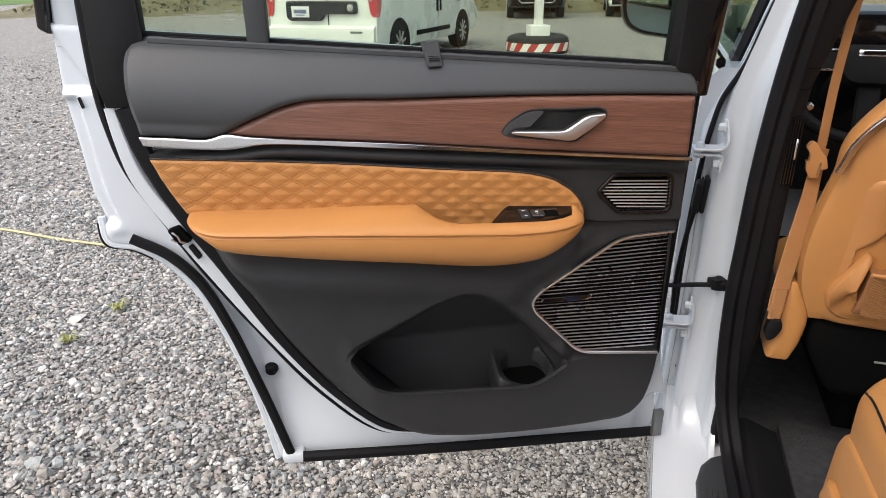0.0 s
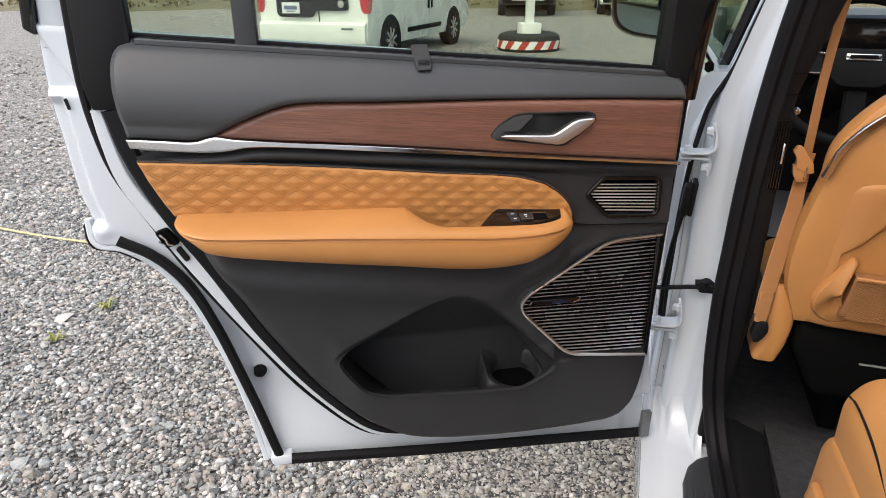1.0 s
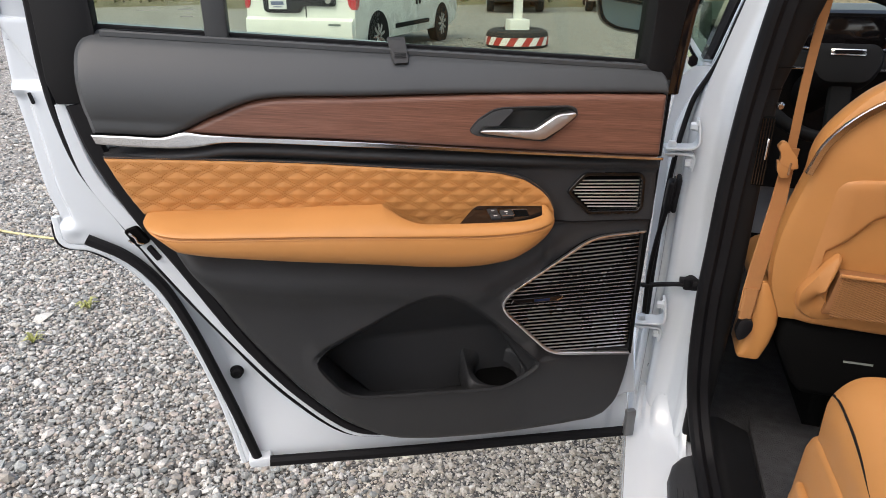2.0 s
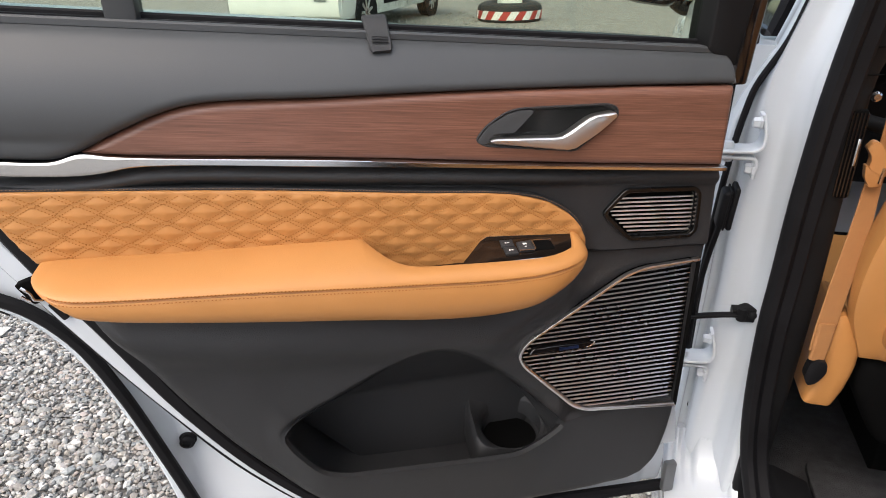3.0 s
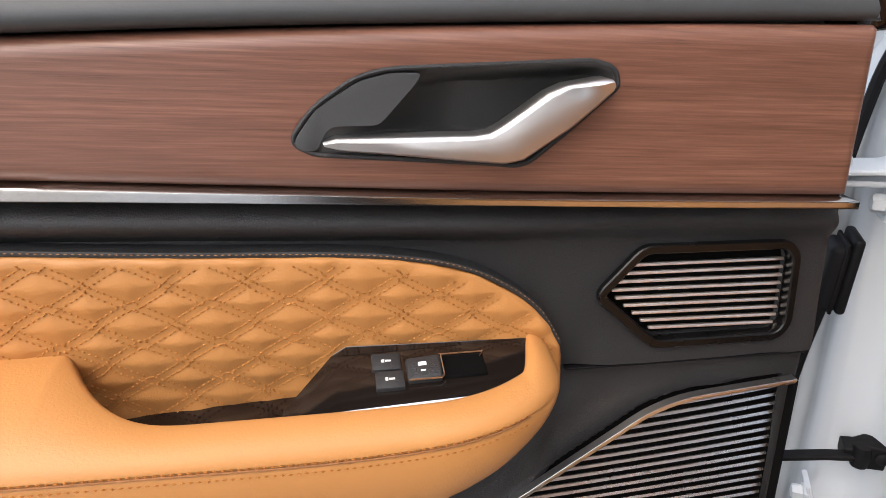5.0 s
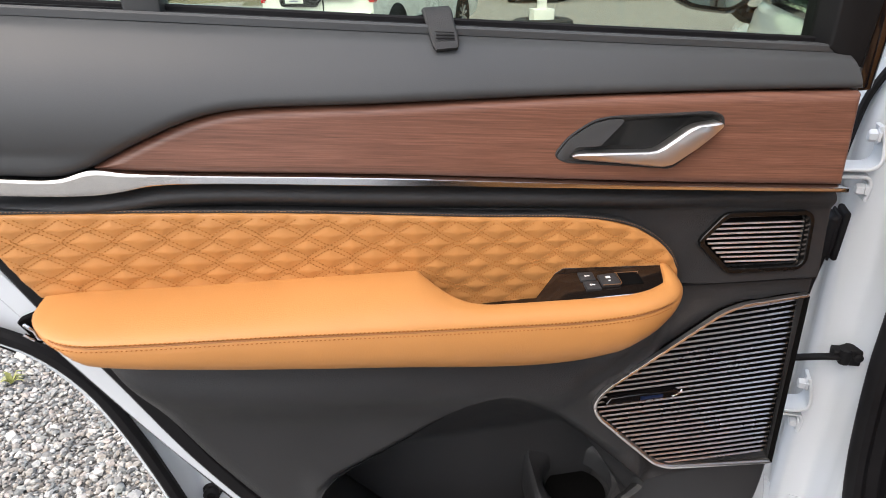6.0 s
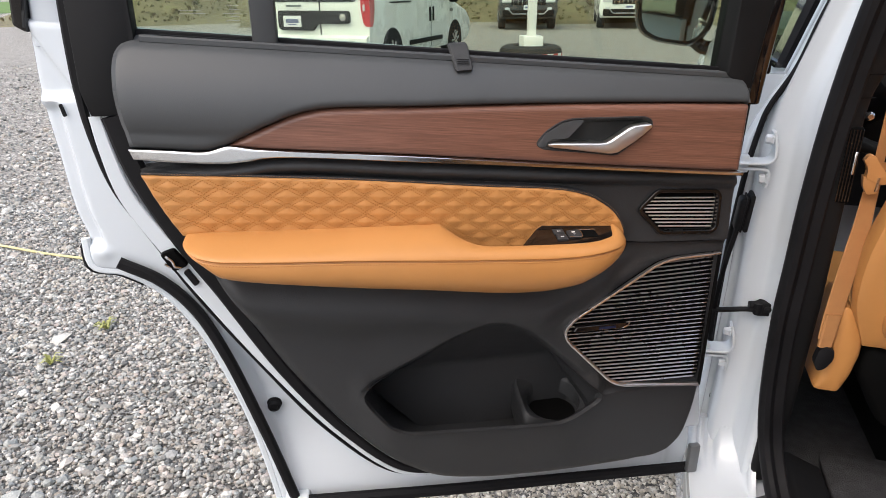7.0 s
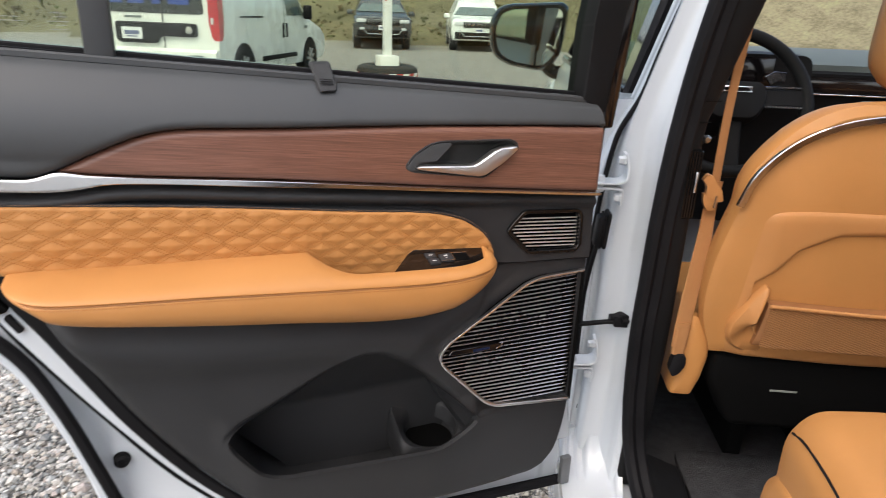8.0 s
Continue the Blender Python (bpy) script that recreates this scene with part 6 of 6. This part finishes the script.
def stones(name, count, region, size, seed, label, material=STONE, rise=0.25, heap=0.009):
    """Loose crushed stone over a part of the lot."""
    rng = np.random.default_rng(seed)
    t = (1 + 5 ** 0.5) / 2
    ico = np.array([(-1, t, 0), (1, t, 0), (-1, -t, 0), (1, -t, 0), (0, -1, t), (0, 1, t), (0, -1, -t), (0, 1, -t), (t, 0, -1), (t, 0, 1), (-t, 0, -1), (-t, 0, 1)]) / math.hypot(1, t)
    tri = np.array([(0, 11, 5), (0, 5, 1), (0, 1, 7), (0, 7, 10), (0, 10, 11), (1, 5, 9), (5, 11, 4), (11, 10, 2), (10, 7, 6), (7, 1, 8), (3, 9, 4), (3, 4, 2), (3, 2, 6), (3, 6, 8), (3, 8, 9), (4, 9, 5), (2, 4, 11), (6, 2, 10), (8, 6, 7), (9, 8, 1)])
    x, y = region(rng, count)
    n = len(x)
    r = size * np.exp(rng.normal(0, 0.38, n))
    P = ico[None] * (1 + rng.uniform(-0.24, 0.24, (n, 12, 1)))
    P = P * (r[:, None] * rng.uniform(0.62, 1.25, (n, 3)))[:, None] * np.array([1, 1, 0.72])
    a, b = rng.uniform(0, 2 * math.pi, n), rng.normal(0, 0.35, n)
    ca, sa, cb, sb = np.cos(a)[:, None], np.sin(a)[:, None], np.cos(b)[:, None], np.sin(b)[:, None]
    y1, z1 = P[..., 1] * cb - P[..., 2] * sb, P[..., 1] * sb + P[..., 2] * cb
    x2, y2 = P[..., 0] * ca - y1 * sa, P[..., 0] * sa + y1 * ca
    V = np.stack([x2 + x[:, None], y2 + y[:, None], z1 + (r * rise + rng.uniform(0, heap, n))[:, None]], -1).reshape(-1, 3)
    F = (tri[None] + 12 * np.arange(n)[:, None, None]).reshape(-1, 3)
    me = bpy.data.meshes.new(name)
    me.vertices.add(len(V))
    me.vertices.foreach_set("co", V.ravel())
    me.loops.add(F.size)
    me.loops.foreach_set("vertex_index", F.ravel())
    me.polygons.add(len(F))
    me.polygons.foreach_set("loop_start", np.arange(0, F.size, 3))
    me.polygons.foreach_set("use_smooth", np.zeros(len(F), bool))
    me.update(calc_edges=True)
    me.materials.append(material)
    return tagged(new(name, me), label, "gravel", kind="stuff")


def near_field(rng, count):
    x, y = rng.uniform(-2.7, 1.0, count), rng.uniform(0.7, 4.4, count)
    keep = (x < 0.12 - 0.16 * y) & (x > -0.30 - 0.62 * y) | ((y < 1.75) & (x > -0.3) & (x < 0.02 + rng.normal(0, 0.10, count)))
    return x[keep], y[keep]


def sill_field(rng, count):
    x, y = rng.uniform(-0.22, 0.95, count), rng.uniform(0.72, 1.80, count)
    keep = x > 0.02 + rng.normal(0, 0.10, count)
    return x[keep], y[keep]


def far_field(rng, count):
    y = 4.2 + 9.5 * rng.uniform(0, 1, count) ** 1.4
    x = rng.uniform(-1, 1, count) * (0.62 * y) - 0.20 * y
    keep = x < 0.30 * y
    return x[keep], y[keep]


stones("gravel", 160000, near_field, 0.0061, 3, "loose crushed grey and tan gravel")
stones("gravel", 32000, sill_field, 0.0040, 7, "fine dusty gravel beside the car sill, lightened against shade", DUSTY_LIFTED_STONE, 0.10, 0.006)
stones("gravel", 22500, far_field, 0.0105, 5, "crushed gravel further across the lot")

def brush(count, seed):
    """Dry tufts and low scrub over the bank."""
    rng = np.random.default_rng(seed)
    x, y = rng.uniform(-14, 42, count), rng.uniform(24, 38, count)
    z = ground_height(x, y)
    x, y, z = x[z > 0.15], y[z > 0.15], z[z > 0.15]
    V, F = [], []
    for cx, cy, cz in zip(x, y, z):
        h = rng.uniform(0.04, 0.15) * (2.2 if rng.uniform() > 0.93 else 1.0)
        for k in range(6):
            a, l = rng.uniform(0, 2 * math.pi), h * rng.uniform(0.3, 0.9)
            d = np.array((math.cos(a), math.sin(a), 0)) * l
            w = np.array((-math.sin(a), math.cos(a), 0)) * h * 0.14
            b = np.array((cx, cy, cz - 0.08))
            n = len(V)
            V += [b - w, b + w, b + d * 0.6 + w * 0.8 + (0, 0, h * 0.8 + 0.08), b + d + (0, 0, h * rng.uniform(0.7, 1.1))]
            F += [(n, n + 1, n + 2), (n, n + 2, n + 3)]
    me = bpy.data.meshes.new("scrub")
    me.from_pydata([tuple(v) for v in V], [], F)
    me.materials.append(SCRUB)
    return tagged(new("scrub", me), "dry brown grass and scrub covering the bank", "scrub", kind="stuff")


brush(9000, 11)

# rope on the ground and small weeds
rp = spline([(-4.6, 4.75), (-3.2, 4.2), (-1.97, 3.652), (-1.5, 3.42), (-1.058, 3.194), (-0.6, 2.98), (-0.1, 2.80)], 120)
tagged(link("rope", sweep([(x, y, 0.022 + 0.004 * math.sin(9 * x)) for x, y in rp], ring_section(0.0065, 6), up=(0, 0, 1)), ROPE), "thin yellow rope lying on the gravel", "rope")


def weed(x, y, n, seed):
    rng = random.Random(seed)
    w = thing("weed", pose(x, y, 0.0), "small yellow-green weed growing through gravel", "weed", group="weeds in the gravel")
    for i in range(n):
        a, l, h = rng.uniform(0, 6.28), rng.uniform(0.02, 0.05), rng.uniform(0.015, 0.045)
        pts = [(0, 0, 0.012), (math.cos(a) * l * 0.5, math.sin(a) * l * 0.5, 0.012 + h), (math.cos(a) * l, math.sin(a) * l, 0.012 + h * 0.8)]
        part("leaf", sweep(pts, lambda t: block_section(0.012 * (1.1 - t), 0.001, 0.3), up=(0, 0, 1)), WEED, w)


weed(-0.985, 2.575, 26, 1)
weed(-1.10, 2.33, 12, 2)


# ---- vehicles ----
def wheel(parent, x, y, r, w, side):
    wh = part("wheel", lathe([(r * 0.62, -w / 2), (r * 0.94, -w / 2), (r, -w * 0.36), (r, w * 0.36), (r * 0.94, w / 2), (r * 0.62, w / 2)], 32, Matrix.Translation((x, y, r)) @ pose(0, 0, 0, 0, 90, 0)), TYRE, parent, "black tyre")
    f = side * w * 0.40
    part("rim", lathe([(r * 0.66, 0.0), (r * 0.62, 0.02), (r * 0.2, 0.0), (0.0, 0.01)], 32, Matrix.Translation((x + f, y, r)) @ pose(0, 0, 0, 0, 90 * side, 0)), RIM_GREY, wh)
    for k in range(9):
        a = k * 2 * math.pi / 9 + 0.3
        part("spoke", sweep([(x + f + side * 0.025, y + math.cos(a) * r * q, r + math.sin(a) * r * q) for q in (0.06, 0.62)], block_section(r * 0.13, 0.02, 0.3), up=(side, 0, 0)), ALLOY, wh)
    return wh


def van():
    """Compact delivery van; y forwards from its rear face, x to its right, z up."""
    v = thing("delivery_van", pose(-0.47, 10.5, 0, 0, 0, -28), "white compact delivery van with dark rear windows", "van")
    w = 0.915

    def sec(y, z0, z1, k, shoulder=1.05):
        return [(-w * 0.96, y, z0), (-w, y, z0 + 0.12), (-w, y, min(shoulder, z1 * 0.9)), (-w * k, y, z1 * 0.93), (-w * (k - 0.10), y, z1), (w * (k - 0.10), y, z1), (w * k, y, z1 * 0.93), (w, y, min(shoulder, z1 * 0.9)), (w, y, z0 + 0.12), (w * 0.96, y, z0)]

    body = loft([sec(0.0, 0.32, 1.82, 0.86), sec(0.04, 0.30, 1.86, 0.88), sec(0.5, 0.27, 1.88, 0.90), sec(2.6, 0.27, 1.88, 0.90), sec(3.0, 0.27, 1.84, 0.88), sec(3.75, 0.27, 1.16, 0.93, 0.98), sec(4.45, 0.28, 0.98, 0.86, 0.86), sec(4.70, 0.34, 0.80, 0.74, 0.70), sec(4.74, 0.42, 0.60, 0.66, 0.55)])
    part("body", body, VAN_WHITE, v, "white painted body")
    part("rear_window", prism(rounded([(-0.73, 1.10), (-0.70, 1.62), (0.70, 1.62), (0.73, 1.10)], 0.06, 4), -0.012, 0.02, 0.004, 1), CAR_GLASS, v, "dark rear windows")
    for bx, bw in ((-0.55, 0.20), (-0.25, 0.24), (0.05, 0.12), (0.38, 0.30)):
        part("lettering_bar", box((bx, -0.016, 1.27), (bw, 0.004, 0.10)), VAN_BLUE, v)
    part("door_split", box((0.12, -0.006, 0.95), (0.012, 0.02, 1.25)), RUBBER, v)
    part("garnish", prism(rounded([(-0.58, 0.74), (-0.58, 0.98), (0.62, 0.98), (0.62, 0.80), (0.08, 0.80), (0.02, 0.70), (-0.52, 0.70)], 0.05, 4), -0.05, 0.01, 0.010, 2), DARK_TRIM, v, "dark rear handle panel")
    part("emblem", lathe([(0.0, 0.0), (0.055, 0.0), (0.05, 0.012), (0.0, 0.014)], 20, Matrix.Translation((0.52, -0.05, 0.89)) @ pose(0, 0, 0, 90, 0, 0)), CHROME, v)
    pl = part("number_plate", box((-0.33, -0.055, 0.83), (0.305, 0.012, 0.155), 0.004, 1), PLATE, v, "white number plate")
    part("plate_bar", box((-0.33, -0.063, 0.835), (0.22, 0.003, 0.055)), PLATE_INK, pl)
    part("plate_bar", box((-0.33, -0.063, 0.785), (0.14, 0.003, 0.016)), PLATE_INK, pl)
    part("bumper", loft([[(x, y, z) for y, z in ((-0.06, 0.34), (-0.09, 0.42), (-0.08, 0.60), (-0.02, 0.64), (0.06, 0.62), (0.06, 0.34))] for x in (-0.9, -0.6, 0.6, 0.9)]), VAN_WHITE, v, "white rear bumper")
    part("model_bar", box((-0.32, -0.010, 1.045), (0.26, 0.004, 0.03)), DASH_GREY, v)
    part("model_bar", box((0.62, -0.090, 0.55), (0.20, 0.004, 0.03)), DASH_GREY, v)
    for s in (-1, 1):
        lamp = part("tail_lamp", loft([[(s * x, y, z) for x, y in ((0.90 - 0.10 * q, -0.012 - 0.01 * q), (0.935, 0.0), (0.935, 0.03 + 0.13 * q), (0.86, 0.03 + 0.13 * q))] for z, q in ((0.76, 0.3), (0.82, 0.7), (1.0, 1.0), (1.42, 1.0), (1.48, 0.9))]), RED_LENS, v, "red tail lamp")
        part("lamp_window", box((s * 0.850, -0.022, 1.02), (0.035, 0.02, 0.09), 0.008, 2), CLEAR_LENS, lamp)
        for y in (0.80, 3.78):
            wheel(v, s * 0.818, y, 0.325, 0.20, s)
            # Black ring put in for the shaded gap between tyre and body.
            part("arch_gap_shade", lathe([(0.298, 0.0), (0.385, 0.0), (0.385, 0.014), (0.298, 0.014)], 28, Matrix.Translation((s * 0.908, y, 0.33)) @ pose(0, 0, 0, 0, 90 * s, 0)), RUBBER, v)
        part("side_moulding", box((s * 0.925, 2.25, 0.44), (0.03, 1.55, 0.075), 0.012, 2), DARK_TRIM, v, "dark side moulding")
        part("slide_rail", box((s * 0.920, 1.15, 1.08), (0.012, 0.85, 0.022), 0.003, 1), DARK_TRIM, v)
        part("door_handle", box((s * 0.925, 2.42, 0.86), (0.025, 0.05, 0.24), 0.01, 2), DARK_TRIM, v)
        part("door_handle", box((s * 0.925, 2.58, 0.86), (0.025, 0.05, 0.24), 0.01, 2), DARK_TRIM, v)
        part("door_seam", box((s * 0.914, 2.50, 0.92), (0.006, 0.012, 1.20)), DASH_GREY, v)
        part("side_window", loft([[(s * (0.905 + o), y, z), (s * (0.905 + o), y2, z), (s * (0.87 + o), y2, z), (s * (0.87 + o), y, z)] for o, y, y2, z in ((0.012, 2.62, 3.52, 1.10), (-0.03, 2.64, 3.22, 1.42), (-0.075, 2.68, 3.0, 1.66))]), WINDSHIELD, v, "side window")
        part("van_mirror", box((s * 1.02, 3.40, 1.16), (0.16, 0.09, 0.24), 0.03, 3), DARK_TRIM, v, "black door mirror")
        part("head_lamp", box((s * 0.70, 4.50, 0.80), (0.22, 0.30, 0.16), 0.05, 3), CLEAR_LENS, v)
    part("side_bar", box((0.926, 3.55, 0.90), (0.006, 0.16, 0.05)), DASH_GREY, v)
    return v


van()


def suv(m, paint, label):
    """Sport utility car seen from its nose; y backwards from its nose, x across, z up."""
    s = thing("parked_suv", m, label, "car", group="cars parked along the bank")
    w = 0.95

    def sec(y, z0, z1, k, sh):
        return [(-w * 0.94, y, z0), (-w, y, z0 + 0.2), (-w * 0.98, y, sh), (-w * k, y, z1), (w * k, y, z1), (w * 0.98, y, sh), (w, y, z0 + 0.2), (w * 0.94, y, z0)]

    part("body", loft([sec(0.0, 0.42, 0.98, 0.78, 0.80), sec(0.06, 0.36, 1.03, 0.84, 0.88), sec(0.35, 0.34, 1.08, 0.88, 0.98), sec(1.2, 0.34, 1.16, 0.90, 1.06), sec(1.75, 0.34, 1.60, 0.70, 1.10), sec(2.2, 0.34, 1.74, 0.70, 1.10), sec(4.2, 0.34, 1.72, 0.70, 1.10), sec(4.75, 0.40, 1.20, 0.85, 1.05)]), paint, s)
    part("windscreen", prism([(-0.82, 1.16), (-0.62, 1.58), (0.62, 1.58), (0.82, 1.16)], -0.01, 0.01), WINDSHIELD, s, "reflecting windscreen").matrix_local = Matrix.Translation((0, 1.17, 1.17)) @ pose(0, 0, 0, -53, 0, 0) @ Matrix.Translation((0, 0, -1.14))
    gr = part("grille", box((0, -0.015, 0.87), (1.10, 0.06, 0.19), 0.02, 2), GLOSS_BLACK, s, "black seven-slot grille")
    for i in range(7):
        part("slot_frame", join(box((-0.42 + i * 0.14, -0.05, 0.945), (0.11, 0.012, 0.014)), box((-0.475 + i * 0.14, -0.05, 0.87), (0.014, 0.012, 0.16))), CHROME, gr)
    part("lower_bumper", box((0, -0.02, 0.52), (1.66, 0.12, 0.22), 0.04, 3), DARK_TRIM, s, "dark lower bumper")
    part("skid_trim", sweep([(-0.62, -0.09, 0.62), (-0.50, -0.09, 0.50), (0.50, -0.09, 0.50), (0.62, -0.09, 0.62)], block_section(0.03, 0.03, 0.3)), ALLOY, s)
    pl = part("number_plate", box((0, -0.085, 0.70), (0.305, 0.012, 0.15), 0.004, 1), PLATE, s)
    part("plate_bar", box((0, -0.094, 0.70), (0.22, 0.003, 0.06)), PLATE_INK, pl)
    for k in (-1, 1):
        part("head_lamp", box((k * 0.70, 0.03, 0.90), (0.32, 0.12, 0.12), 0.03, 3), CLEAR_LENS, s, "clear headlamp")
        part("fog_lamp", box((k * 0.68, -0.06, 0.66), (0.16, 0.06, 0.08), 0.02, 2), CLEAR_LENS, s)
        part("side_mirror", box((k * 1.06, 1.45, 1.14), (0.22, 0.10, 0.16), 0.04, 3), paint, s)
        for y in (0.95, 3.85):
            wheel(s, k * 0.83, y, 0.385, 0.25, k)
    return s


suv(pose(5.85, 21.9, 0, 0, 0, -12), SUV_GREY, "dark grey sport utility car parked nose out")
suv(pose(9.15, 21.6, 0, 0, 0, -18), VAN_WHITE, "white sport utility car parked nose out")

# ---- post standing in a striped tyre ----
POST = pose(3.32, 12.15, 0)
post = thing("sign_post", POST, "white post standing in a tyre with red and white tape", "post")
part("tyre_base", lathe([(0.30, 0.0), (0.54, 0.0), (0.57, 0.04), (0.57, 0.20), (0.54, 0.27), (0.46, 0.31), (0.36, 0.31), (0.32, 0.28), (0.30, 0.2)], 48), TYRE, post, "black tyre base")
part("concrete_fill", lathe([(0.0, 0.02), (0.33, 0.02), (0.33, 0.25), (0.0, 0.27)], 32), POST_WHITE, post)
part("base_block", box((0, 0, 0.37), (0.36, 0.36, 0.20), 0.01, 2), POST_WHITE, post, "white base block")
part("pole", box((0, 0, 1.55), (0.14, 0.14, 2.2), 0.006, 2), POST_WHITE, post, "white square pole")
part("pole_mark", prism([(-0.07, 1.40), (0.07, 1.44), (0.07, 1.52), (-0.07, 1.48)], -0.074, -0.071), TAPE_RED, post, "red band")
for i in range(26):
    a = i * 2 * math.pi / 26
    bm = bmesh.new()
    grid = [[bm.verts.new((0.5745 * math.cos(a + 0.0604 * k + 0.04 * j), 0.5745 * math.sin(a + 0.0604 * k + 0.04 * j), 0.05 + 0.035 * j)) for k in range(5)] for j in range(5)]
    for j in range(4):
        for k in range(4):
            bm.faces.new((grid[j][k], grid[j][k + 1], grid[j + 1][k + 1], grid[j + 1][k]))
    part("tape_stripe", bm, TAPE_RED if i % 2 else POST_WHITE, post)
